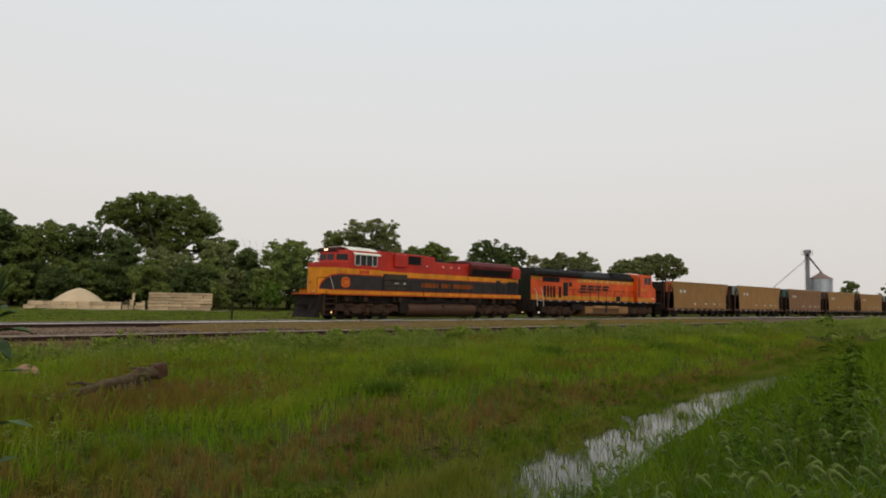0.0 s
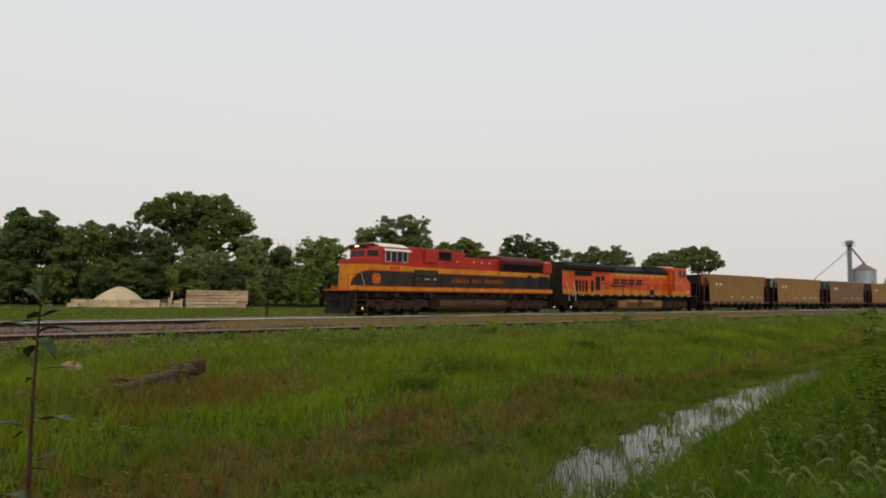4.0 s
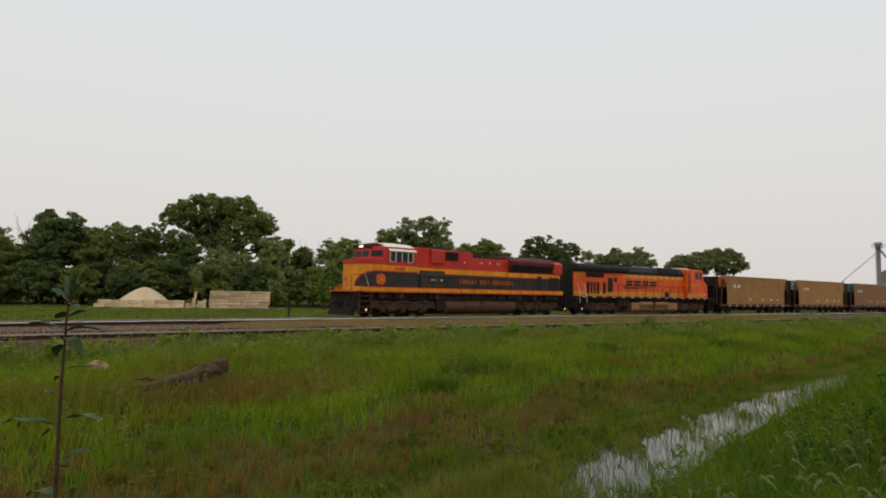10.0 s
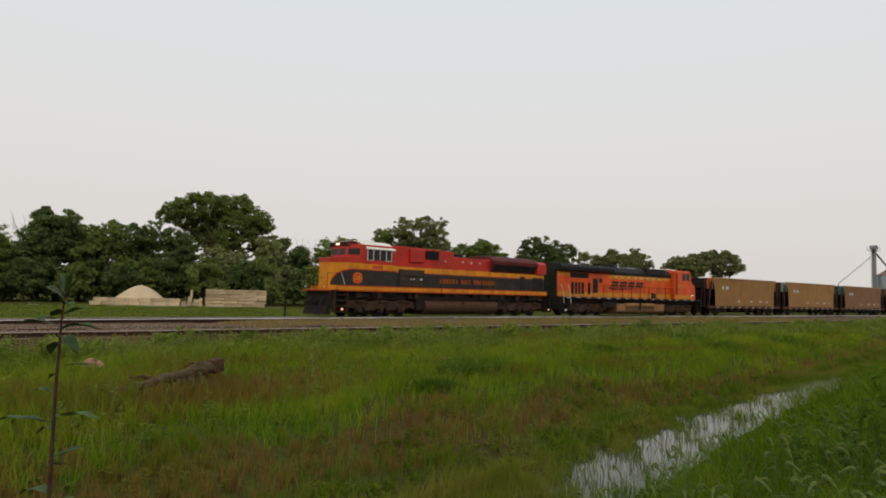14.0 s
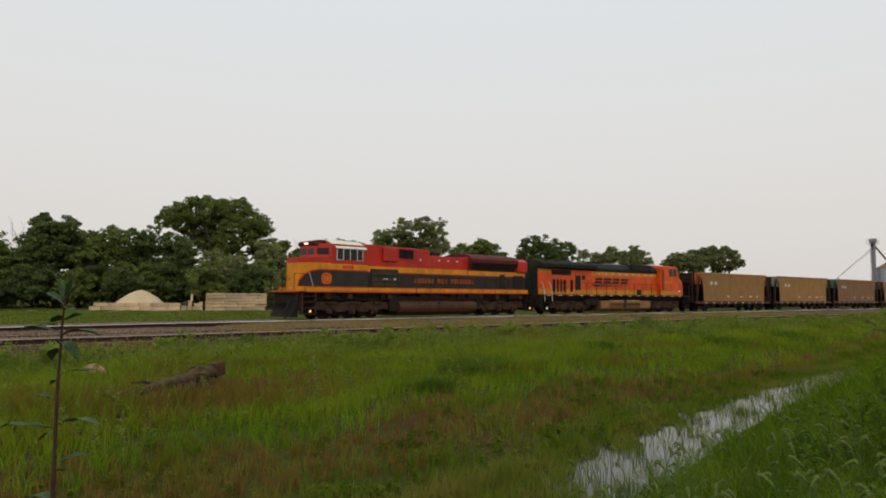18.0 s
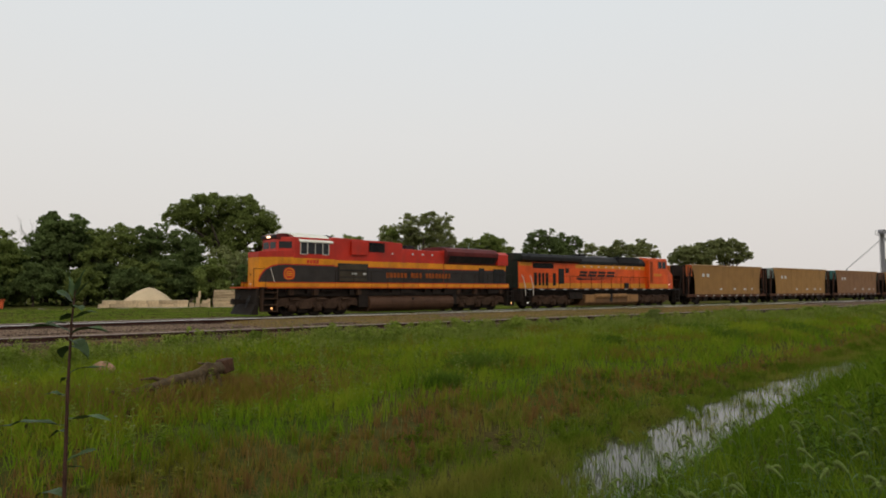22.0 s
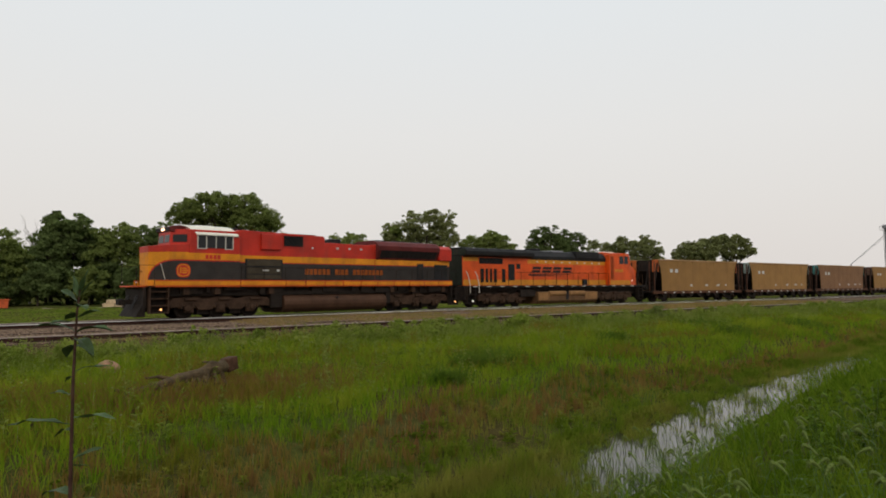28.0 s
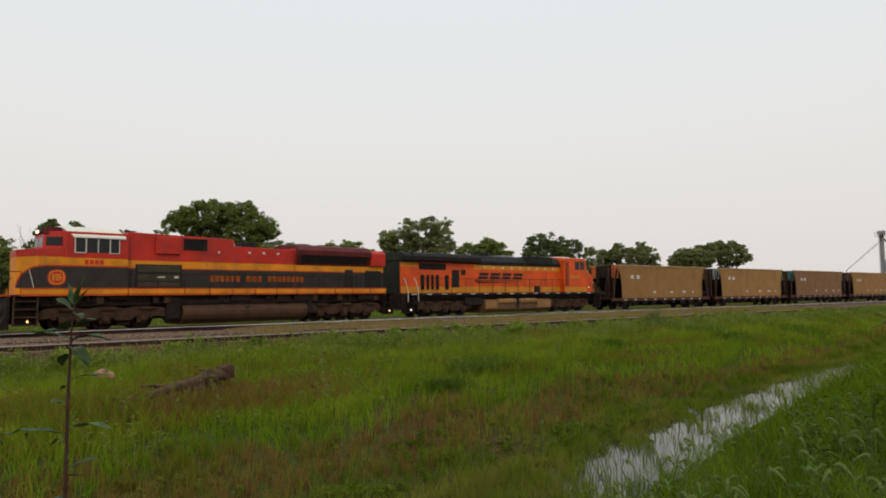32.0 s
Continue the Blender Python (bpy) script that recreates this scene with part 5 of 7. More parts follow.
# ---- train ----
STOPS = [(0, 43.35), (1.5, 43.32), (3, 43.28), (6, 43.02), (8, 42.48), (10, 41.88), (12, 41.18), (14, 40.34), (17, 38.71), (19, 37.45), (21, 36.0), (23, 34.34), (25, 32.49), (27.5, 29.76), (29, 27.94), (30.5, 26.0), (32, 23.85)]
VEHICLES, WHEELSETS = [], []
HOPPER_LEN, SECOND_LEN, WHEEL_R = 16.23, 22.05, 0.52
WHITE_MARK = mat("white_lettering_paint", (0.55, 0.54, 0.50), 0.7, vary=0.2)
DARKRED = mat("sooty_red_roof_paint", (0.12, 0.020, 0.018), 0.6, vary=0.4, scale=1.5, rust=0.2)
LETTER = mat("faded_orange_lettering", (0.34, 0.085, 0.015), 0.7, vary=0.4, scale=6)
TEAL = mat("teal_end_paint", (0.05, 0.17, 0.15), 0.6, vary=0.3, rust=0.2)
PALEGREEN = mat("pale_green_end_paint", (0.25, 0.31, 0.27), 0.6, vary=0.3, rust=0.2)
ORANGE_END = mat("orange_end_paint", (0.50, 0.12, 0.03), 0.6, vary=0.3, rust=0.2)
BROWN_END = mat("brown_end_paint", (0.13, 0.07, 0.045), 0.7, vary=0.3, rust=0.3)
HANDRAIL = mat("pale_grab_rail_paint", (0.55, 0.50, 0.42), 0.6, vary=0.2)
SILL_RED = mat("orange_red_stripe_paint", (0.52, 0.075, 0.010), 0.5, spec=0.25, vary=0.25, scale=1.2, rust=0.15)
DARKGREEN = mat("dark_end_gap_green", (0.017, 0.023, 0.014), 0.6, vary=0.35, rust=0.25)
# Paler than the sides: the highlight along the top edge, put into colour.
CHORD = mat("top_chord_highlight_paint", (0.40, 0.25, 0.12), 0.65, vary=0.25, scale=1.2, rust=0.12)
SILL_RUST = mat("rusty_side_sill", (0.095, 0.040, 0.022), 0.8, vary=0.4, scale=2, rust=0.2)
AMBER = glow("amber_step_light", (1.0, 0.45, 0.15), 2.0)
PALE_LAMP = glow("small_white_lamp", (1.0, 0.9, 0.75), 0.9)
COAL = mat("coal_load", (0.02, 0.019, 0.018), 0.9, vary=0.4, scale=3, fine=20, bump=0.8)


def run_at(t):
    """Where the couplers between the two locomotives are at t seconds."""
    k = max(i for i in range(len(STOPS) - 1) if STOPS[i][0] <= t)
    (t0, a), (t1, b) = STOPS[k], STOPS[k + 1]
    m0 = (b - STOPS[k - 1][1]) / (t1 - STOPS[k - 1][0]) if k else (b - a) / (t1 - t0)
    m1 = (STOPS[k + 2][1] - a) / (STOPS[k + 2][0] - t0) if k + 2 < len(STOPS) else (b - a) / (t1 - t0)
    h, u = t1 - t0, (t - t0) / (t1 - t0)
    return (2 * u ** 3 - 3 * u * u + 1) * a + (u ** 3 - 2 * u * u + u) * h * m0 + (3 * u * u - 2 * u ** 3) * b + (u ** 3 - u * u) * h * m1


class Car:
    """A rail vehicle; its parts are given by their place along the train, from which mid is taken."""

    def __init__(self, name, mid, label, category, group=""):
        self.ob, self.mid, self.k, self.kz, self.shift = tagged(new(name), label, category, group), mid, 1.0, 1.0, 0.0
        VEHICLES.append((self.ob, mid))

    def add(self, name, bm, material, label="", parent=None, smooth=False, at=None):
        for v in bm.verts:
            v.co.x = v.co.x * self.k + self.shift - self.mid
            if v.co.z > 1.3:
                v.co.z = 1.3 + (v.co.z - 1.3) * self.kz
        if at is not None:
            at = (at[0] * self.k + self.shift - self.mid, at[1], at[2])
        return part(name, bm, material, parent or self.ob, label, smooth, at)

    def box(self, name, x0, x1, y0, y1, z0, z1, material, bev=0.0, label="", parent=None):
        return self.add(name, box(bmx(), x0, x1, y0, y1, z0, z1, bev), material, label, parent)

    def both(self, name, x0, x1, y0, y1, z0, z1, material, bev=0.0, label="", parent=None):
        """The same box on both sides of the vehicle; y0 and y1 are for the near side."""
        self.box(name, x0, x1, y0, y1, z0, z1, material, bev, label, parent)
        return self.box(name, x0, x1, -y1, -y0, z0, z1, material, bev, label, parent)

    def plate(self, name, outline, y, thick, material, label="", parent=None):
        """A flat outline in (x, z) on both sides, standing out to y."""
        self.add(name, prism(bmx(), outline, -y, -y + thick), material, label, parent)
        return self.add(name, prism(bmx(), outline, y - thick, y), material, label, parent)


def wheelset_mesh(gauge=0.755):
    bm = bmx()
    rod(bm, (0, -1.05, 0), (0, 1.05, 0), 0.085, n=10)
    for s in (-1, 1):
        lathe(bm, [(0.09, s * 0.80), (0.16, s * 0.83), (0.18, s * 0.74), (0.40, s * 0.72), (0.44, s * 0.80), (WHEEL_R - 0.01, s * 0.80), (WHEEL_R, s * 0.71), (WHEEL_R + 0.028, s * 0.69), (WHEEL_R + 0.028, s * 0.665), (0.44, s * 0.665), (0.40, s * 0.70), (0.12, s * 0.68)], (0, 0, 0), "y", 28)
        for k in range(6):
            a = k * math.tau / 6
            lathe(bm, [(0.03, s * 0.70), (0.03, s * 0.755)], (0.29 * math.cos(a), 0, 0.29 * math.sin(a)), "y", 8)
    return mesh_of("wheelset", bm, GRIMEDARK)


WHEEL_MESH = wheelset_mesh()


def truck(car, x0, x1, axles, top, material, heavy=True):
    """A truck with its frame, springs, bearing boxes and turning wheelsets."""
    mid, ax = (x0 + x1) / 2, [(a - (x0 + x1) / 2) * car.k for a in axles]
    half = (x1 - x0) / 2
    bm = bmx()
    for s in (-1, 1):
        y0, y1 = sorted((s * 0.98, s * 1.16))
        if heavy:
            out = [(-half, top - 0.22), (-half + 0.2, top - 0.06)]
            for a, b in zip(ax, ax[1:]):
                out += [(a - 0.3, top), (a + 0.35, top), ((a + b) / 2 - 0.1, top - 0.10), ((a + b) / 2 + 0.1, top - 0.10)]
            out += [(ax[-1] - 0.3, top), (ax[-1] + 0.3, top), (half - 0.2, top - 0.06), (half, top - 0.22), (half, top - 0.55), (half - 0.3, top - 0.50)]
            for a, b in list(zip(ax, ax[1:]))[::-1]:
                out += [(b - 0.30, top - 0.42), (b - 0.5, top - 0.66), (a + 0.5, top - 0.66), (a + 0.30, top - 0.42)]
            out += [(-half + 0.3, top - 0.50), (-half, top - 0.55)]
            prism(bm, out, y0, y1, 0.02)
            for a in ax:
                box(bm, a - 0.24, a + 0.24, y0, y1, 0.30, top - 0.35, 0.02)
        else:
            prism(bm, [(ax[0] - 0.28, 0.66), (ax[0] + 0.2, 0.74), (-0.36, 0.86), (0.36, 0.86), (ax[1] - 0.2, 0.74), (ax[1] + 0.28, 0.66), (ax[1] + 0.28, 0.50), (ax[1] - 0.22, 0.50), (0.42, 0.24), (-0.42, 0.24), (ax[0] + 0.22, 0.50), (ax[0] - 0.28, 0.50)], y0, y1)
    box(bm, -0.3, 0.3, -0.98, 0.98, 0.45, 0.75)
    if heavy:
        box(bm, -half + 0.1, half - 0.1, -0.6, 0.6, 0.45, top + 0.1)
        for a in (-half + 0.2, half - 0.2):
            box(bm, a - 0.12, a + 0.12, -0.98, 0.98, top - 0.4, top - 0.15)
    bmesh.ops.translate(bm, verts=bm.verts, vec=(mid, 0, 0))
    tr = car.add("truck", bm, material, "grimy brown truck frame", at=(mid, 0, 0))
    if heavy:
        for a, b in zip(ax, ax[1:]):
            part("traction_motor", box(bmx(), a + 0.12, b - 0.12, -0.58, 0.58, 0.16, 0.78, 0.06), GRIMEDARK, tr)
        for s in (-1, 1):
            for a, b in zip(ax, ax[1:]):
                part("brake_rigging", box(bmx(), a + 0.56, b - 0.56, *sorted((s * 0.62, s * 0.95)), 0.20, 0.62, 0.03), GRIMEDARK, tr)
    for a in ax:
        ws = new("wheelset", WHEEL_MESH)
        ws.parent = tr
        WHEELSETS.append((ws, a))
        for s in (-1, 1):
            bm = bmx()
            lathe(bm, [(0.15, s * 1.05), (0.17, s * 1.10), (0.17, s * 1.22), (0.12, s * 1.26)], (a, 0, WHEEL_R), "y", 12)
            part("bearing_cap", bm, GRIME, tr, smooth=False)
            if heavy:
                for dx in (-0.32, 0.32):
                    bm = bmx()
                    lathe(bm, [(0.10, 0), (0.12, 0.03), (0.10, 0.06), (0.12, 0.09), (0.10, 0.12), (0.12, 0.15), (0.10, 0.18), (0.10, 0.22)], (a + dx, s * 1.10, top - 0.56), "z", 10)
                    part("coil_spring", bm, GRIME, tr)
    for s in (-1, 1):
        if heavy:
            for a in ax:
                part("brake_cylinder", rod(bmx(), (a - 0.15, s * 1.2, top - 0.12), (a + 0.45, s * 1.2, top - 0.12), 0.08, n=10), material, tr)
        else:
            for dx in (-0.2, 0, 0.2):
                part("coil_spring", rod(bmx(), (dx, s * 1.07, 0.34), (dx, s * 1.07, 0.6), 0.075, n=8), material, tr)
    return tr


def coupler(car, x, way):
    bm = bmx()
    box(bm, min(x, x - way * 0.8), max(x, x - way * 0.8), -0.11, 0.11, 0.75, 0.98, 0.02)
    prism(bm, [(x - way * 0.05, 0.70), (x + way * 0.12, 0.74), (x + way * 0.12, 1.0), (x - way * 0.05, 1.03), (x - way * 0.2, 0.98), (x - way * 0.2, 0.74)], -0.2, 0.2)
    car.add("coupler", bm, GRIMEDARK, "dark cast steel coupler")


def steps(car, x0, x1, z0, z1, n, material, light=None):
    """Corner steps on both sides."""
    for s in (-1, 1):
        y0, y1 = sorted((s * 1.15, s * 1.52))
        st = car.add("step_frame", box(bmx(), x0, x1, y0 + 0.02, y0 + 0.04, z0 - 0.02, z1 + 0.25) if s > 0 else box(bmx(), x0, x1, y1 - 0.04, y1 - 0.02, z0 - 0.02, z1 + 0.25), GRIMEDARK, "dark steel corner steps")
        for k in range(n):
            z = mix(z0, z1, k / (n - 1))
            car.add("step_tread", box(bmx(), x0, x1, y0, y1, z - 0.025, z + 0.025), material, parent=st)
        for x in (x0, x1):
            car.add("step_side", box(bmx(), x - 0.025, x + 0.025, y0, y1, z0 - 0.02, z1 + 0.25), material, parent=st)
        if light and s < 0:
            bm = bmx()
            lathe(bm, [(0.055, 0), (0.055, -0.03), (0.03, -0.05)], (light[0], -1.50, light[1]), "y", 10)
            car.add("step_light", bm, light[2], parent=st)


def railing(car, x0, x1, z0, z1, gap, material, y=1.50, r=0.018):
    n = max(1, round((x1 - x0) / gap))
    for s in (-1, 1):
        bm = bmx()
        rod(bm, (x0, s * y, z1), (x1, s * y, z1), r, n=6)
        hr = car.add("handrail", bm, material)
        for k in range(n + 1):
            x = mix(x0, x1, k / n)
            car.add("handrail_post", rod(bmx(), (x, s * y, z0), (x, s * y, z1), r, n=6), material, parent=hr)


def bars(car, name, x0, x1, z0, z1, y, widths, material, label="", parent=None, slant=0.0):
    """A row of unreadable characters: plain bars with gaps; a negative width is a space."""
    total = sum(abs(w) for w in widths)
    x, k = x0, (x1 - x0) / total
    for w in widths:
        if w > 0:
            a, b = x + 0.08 * w * k, x + 0.86 * w * k
            car.add(name, prism(bmx(), [(a, z0), (b, z0), (b + slant, z1), (a + slant, z1)], -y - 0.004, -y + 0.004), material, label, parent)
        x += abs(w) * k


def louvre(car, name, x0, x1, z0, z1, y, n, material, frame_material=None, parent=None, tilt=0.0):
    """A sunk grille with slats on both sides; y is the surface, tilt moves its foot inward."""
    for s in (-1, 1):
        bm = bmx()
        lo, hi = s * (y - tilt), s * y
        vs = [bm.verts.new(p) for p in ((x0, lo + s * 0.004, z0), (x1, lo + s * 0.004, z0), (x1, hi + s * 0.004, z1), (x0, hi + s * 0.004, z1))]
        bm.faces.new(vs if s < 0 else vs[::-1])
        g = car.add(name, bm, BLACK, "dark louvred grille", parent)
        for k in range(n):
            f = (k + 0.5) / n
            z, yy = mix(z0, z1, f), mix(lo, hi, f)
            a, b = sorted((yy, yy + s * 0.035))
            car.box("slat", x0, x1, a, b, z - 0.012, z + 0.012, material, parent=g)
        if frame_material:
            w = 0.05
            for a0, a1, b0, b1 in ((x0 - w, x1 + w, z1, z1 + w), (x0 - w, x1 + w, z0 - w, z0)):
                yy = hi if b0 >= z1 else lo
                p, q = sorted((yy - s * 0.01, yy + s * 0.03))
                car.box("grille_frame", a0, a1, p, q, b0, b1, frame_material, parent=g)


def lead_locomotive():
    c = Car("diesel_locomotive", -11.0, "red, yellow and dark grey diesel freight locomotive with white cab roof", "locomotive", "train")
    c.k, c.kz, c.shift = 0.942, 0.92, -0.28
    H = 1.22  # half width of the hood
    # frame and walkway
    c.box("underframe", -21.5, -0.45, -1.15, 1.15, 1.12, 1.64, GRIMEDARK, 0.02, "dark oily underframe")
    rg = random.Random(9)
    x = -20.2
    while x < -1.2:
        w = rg.choice((0.18, 0.3, 0.7, 1.2))
        c.both("brake_gear_box", x, x + w, -1.42 + rg.random() * 0.2, -1.1, rg.uniform(1.18, 1.42), 1.60, GRIMEDARK, 0.02)
        x += w + rg.choice((0.05, 0.2, 0.5, 0.9))
    c.both("walkway", -21.9, -0.35, -1.54, -1.0, 1.62, 1.67, GRIMEDARK)
    segs = [(-21.55, -17.0), (-16.95, -14.2)] + [(-14.15 + 1.33 * k, -14.15 + 1.33 * (k + 1) - 0.07) for k in range(10)]
    for a, b in segs:
        c.both("sill_panel", a, b, -1.56, -1.53, 1.70, 1.91, YELLOW, 0.008)
        c.both("red_line", a, b, -1.563, -1.532, 1.915, 1.985, SILL_RED)
        c.both("red_line", a, b, -1.563, -1.532, 1.61, 1.695, SILL_RED)
    # nose with its front corners cut back
    plan = [(-19.85, -1.5), (-20.9, -1.5), (-21.60, -0.62), (-21.60, 0.62), (-20.9, 1.5), (-19.85, 1.5)]
    c.add("nose", nose_block(plan, 1.68, 3.50, 3.50), YELLOW, "short yellow and red nose with cut-back corners")
    c.add("nose_top", nose_block([(x - 0.006, y * 1.004) for x, y in plan], 3.46, 3.80, 3.93), RED, "red nose top")
    bm = bmx()
    box(bm, -21.62, -21.59, -0.36, 0.36, 1.75, 3.30, 0.008)
    door = c.add("nose_door", bm, YELLOW)
    c.add("door_handle", box(bmx(), -21.65, -21.62, 0.22, 0.28, 2.4, 2.5), BLACK, parent=door)
    # cab with cut-back front corners
    cab_plan = [(-17.0, -1.5), (-19.85, -1.5), (-20.66, -0.80), (-20.66, 0.80), (-19.85, 1.5), (-17.0, 1.5)]
    cab = c.add("cab", nose_block(cab_plan, 1.68, 4.72, 4.72, 0.12), RED, "red cab with white-framed windows")
    # dark band: level along the cab, curving down to a point over the cut-back corner
    c.plate("dark_band", [(-17.0, 1.99), (-20.9, 1.99), (-20.9, 2.97), (-20.5, 3.01), (-17.0, 3.01)], 1.508, 0.012, GREYBAND)
    c.plate("red_edge", [(-20.9, 2.97), (-20.9, 3.05), (-20.5, 3.08), (-17.0, 3.075), (-17.0, 3.01), (-20.5, 3.01)], 1.509, 0.012, RED)
    c.plate("yellow_stripe", [(-20.88, 3.07), (-17.0, 3.075), (-17.0, 3.43), (-20.88, 3.455)], 1.507, 0.012, YELLOW)
    swoop = [(0.0, 2.97), (0.2, 2.93), (0.4, 2.84), (0.6, 2.70), (0.78, 2.50), (0.9, 2.28), (0.98, 2.0)]
    for s in (-1, 1):
        def corner(f, z, out):
            p = Vector((-20.9, s * 1.5, 0)).lerp(Vector((-21.60, s * 0.62, 0)), f)
            return p + Vector((-0.78, s * 0.62, 0)) * out + Vector((0, 0, z))
        for name, lo, hi, material in (("dark_band", [(f, 1.99) for f, z in swoop], swoop, GREYBAND), ("red_edge", swoop, [(min(1.0, f + 0.05 * f), z + 0.075) for f, z in swoop], RED)):
            bm = bmx()
            a = [[bm.verts.new(corner(f, z, o)) for f, z in row] for row, o in ((lo, 0.010), (hi, 0.010), (lo, 0.001), (hi, 0.001))]
            for k in range(len(lo) - 1):
                for q0, q1 in ((0, 1), (3, 2), (1, 3), (2, 0)):
                    bm.faces.new((a[q0][k], a[q0][k + 1], a[q1][k + 1], a[q1][k]))
            bmesh.ops.recalc_face_normals(bm, faces=bm.faces)
            c.add(name, bm, material)
        c.add("grab_iron", rod(bmx(), corner(0.35, 2.85, 0.05), corner(0.12, 2.0, 0.05), 0.016, n=6), HANDRAIL)
    # emblem: plain shapes in its colours
    def shield(r, n=24):
        def bulge(v):
            return math.copysign(abs(v) ** 0.8, v)
        return [(-20.13 + r * bulge(math.cos(k * math.tau / n)), 2.49 + r * bulge(math.sin(k * math.tau / n))) for k in range(n)]
    e = c.plate("emblem", shield(0.38), 1.514, 0.01, RED, "round red and yellow emblem")
    c.plate("emblem_ring", shield(0.33), 1.518, 0.008, YELLOW, parent=e)
    c.plate("emblem_field", shield(0.28), 1.521, 0.008, RED, parent=e)
    for a, b, z0, z1 in ((-20.31, -20.24, 2.33, 2.65), (-20.20, -19.96, 2.57, 2.64), (-20.20, -19.91, 2.45, 2.52), (-20.20, -19.96, 2.34, 2.41)):
        c.add("emblem_bar", prism(bmx(), [(a, z0), (b, z0), (b, z1), (a, z1)], -1.528, -1.518), YELLOW, parent=e)
    bars(c, "lettering", -18.98, -18.10, 3.13, 3.36, 1.512, [1, 1, 1, 1], RED)
    # cab glass
    for s in (-1, 1):
        y0, y1 = sorted((s * 1.495, s * 1.512))
        win = c.box("side_window", -19.38, -17.44, y0, y1, 3.72, 4.50, GLASS, label="dark cab side windows with pale grey frames")
        f0, f1 = sorted((s * 1.505, s * 1.54))
        for a, b in ((-19.42, -19.37), (-18.95, -18.89), (-18.41, -18.37), (-17.88, -17.83), (-17.45, -17.41)):
            c.box("window_post", a, b, f0, f1, 3.72, 4.40, FRAME_GREY, parent=win)
        for a, b in ((-19.42, -18.92), (-17.88, -17.41)):
            c.box("window_sill", a, b, f0, f1, 3.68, 3.72, FRAME_GREY, parent=win)
    for name, p, q in (("windshield", (-20.66, -0.72), (-20.66, -0.06)), ("windshield", (-20.66, 0.06), (-20.66, 0.72)), ("corner_window", (-20.56, -0.89), (-19.95, -1.41)), ("corner_window", (-20.56, 0.89), (-19.95, 1.41))):
        lift = 0.012 if name == "windshield" else 0.010
        bm = bmx()
        vs = []
        for o in (lift, -0.03):
            for (x, y), z in ((p, 4.03), (q, 4.03), (q, 4.44), (p, 4.44)):
                lean = 0.12 * (z - 1.68) / 3.04 * (1 if x < -20 else 0.25)
                vs.append(bm.verts.new((x + lean - o, y + (0.9 * o if y > 0.8 else -0.9 * o if y < -0.8 else 0), z)))
        for ids in ((0, 1, 2, 3), (7, 6, 5, 4), (0, 4, 5, 1), (1, 5, 6, 2), (2, 6, 7, 3), (3, 7, 4, 0)):
            bm.faces.new([vs[k] for k in ids])
        bmesh.ops.recalc_face_normals(bm, faces=bm.faces)
        c.add(name, bm, GLASS, "dark windshield pane")
    # roof: a thick slab with sloping sides, drawn forward at the top
    roof = [(-1.60, 4.42), (-1.60, 4.50), (-1.18, 4.90), (-0.6, 5.02), (0.6, 5.02), (1.18, 4.90), (1.60, 4.50), (1.60, 4.42)]
    bm = section(bmx(), roof, -19.48, -17.14, 0.012)
    for v in bm.verts:
        v.co.x -= (0.50 if v.co.x < -18 else 0.25) * max(0.0, (v.co.z - 4.5) / 0.5)
    rf = c.add("cab_roof", bm, WHITE, "chalky white cab roof with sloping sides")
    for k in range(3):
        x = -19.35 + 0.75 * k
        bm = section(bmx(), [(y, z + 0.015) for y, z in roof[1:-1]], x, x + 0.03)
        for v in bm.verts:
            v.co.x -= 0.4 * max(0.0, (v.co.z - 4.5) / 0.5)
        c.add("roof_rib", bm, WHITE, parent=rf)
    c.add("roof_hatch", box(bmx(), -19.0, -18.0, -0.4, 0.4, 4.98, 5.07, 0.02), WHITE, parent=rf)
    brow = c.add("headlight_brow", prism(bmx(), [(-20.40, 4.55), (-20.62, 4.64), (-20.62, 4.84), (-20.4, 4.93), (-19.4, 4.95), (-19.4, 4.55)], -0.95, 0.95, 0.02), DARKRED, "sooty red brow over the windshield")
    for y in (-0.11, 0.11):
        bm = bmx()
        lathe(bm, [(0.07, 0.0), (0.07, -0.04), (0.05, -0.06)], (-20.62, y, 4.74), "x", 14)
        c.add("headlight", bm, LAMP, "bright headlight", parent=brow)
    for y in (-0.62, 0.62):
        c.add("number_board", box(bmx(), -20.66, -20.61, y - 0.26, y + 0.26, 4.66, 4.84, 0.01), BLACK, parent=brow)
    # equipment hood behind the cab
    tall = [(-17.0, 1.67), (-17.0, 4.80), (-16.9, 4.86), (-11.42, 4.74), (-11.32, 4.62), (-11.32, 1.67)]
    eh = c.add("equipment_hood", prism(bmx(), tall, -H, H, 0.025), RED, "tall red equipment hood")
    low = [(-11.32, 1.67), (-11.32, 4.28), (-11.2, 4.36), (-7.5, 4.30), (-7.5, 1.67)]
    eng = c.add("engine_hood", prism(bmx(), low, -H + 0.04, H - 0.04, 0.03), RED, "red engine hood with rows of doors")
    # long stripes on the hood
    for a, b, hh in ((-17.0, -11.3, H), (-11.32, -7.5, H - 0.04), (-7.5, -0.88, H)):
        c.plate("dark_band", [(a, 1.99), (b, 1.99), (b, 2.98), (a, 2.98)], hh + 0.006, 0.012, GREYBAND)
        c.plate("red_line", [(a, 2.98), (b, 2.98), (b, 3.03), (a, 3.03)], hh + 0.007, 0.012, RED)
        c.plate("yellow_stripe", [(a, 3.03), (b, 3.03), (b, 3.40), (a, 3.40)], hh + 0.006, 0.012, YELLOW)
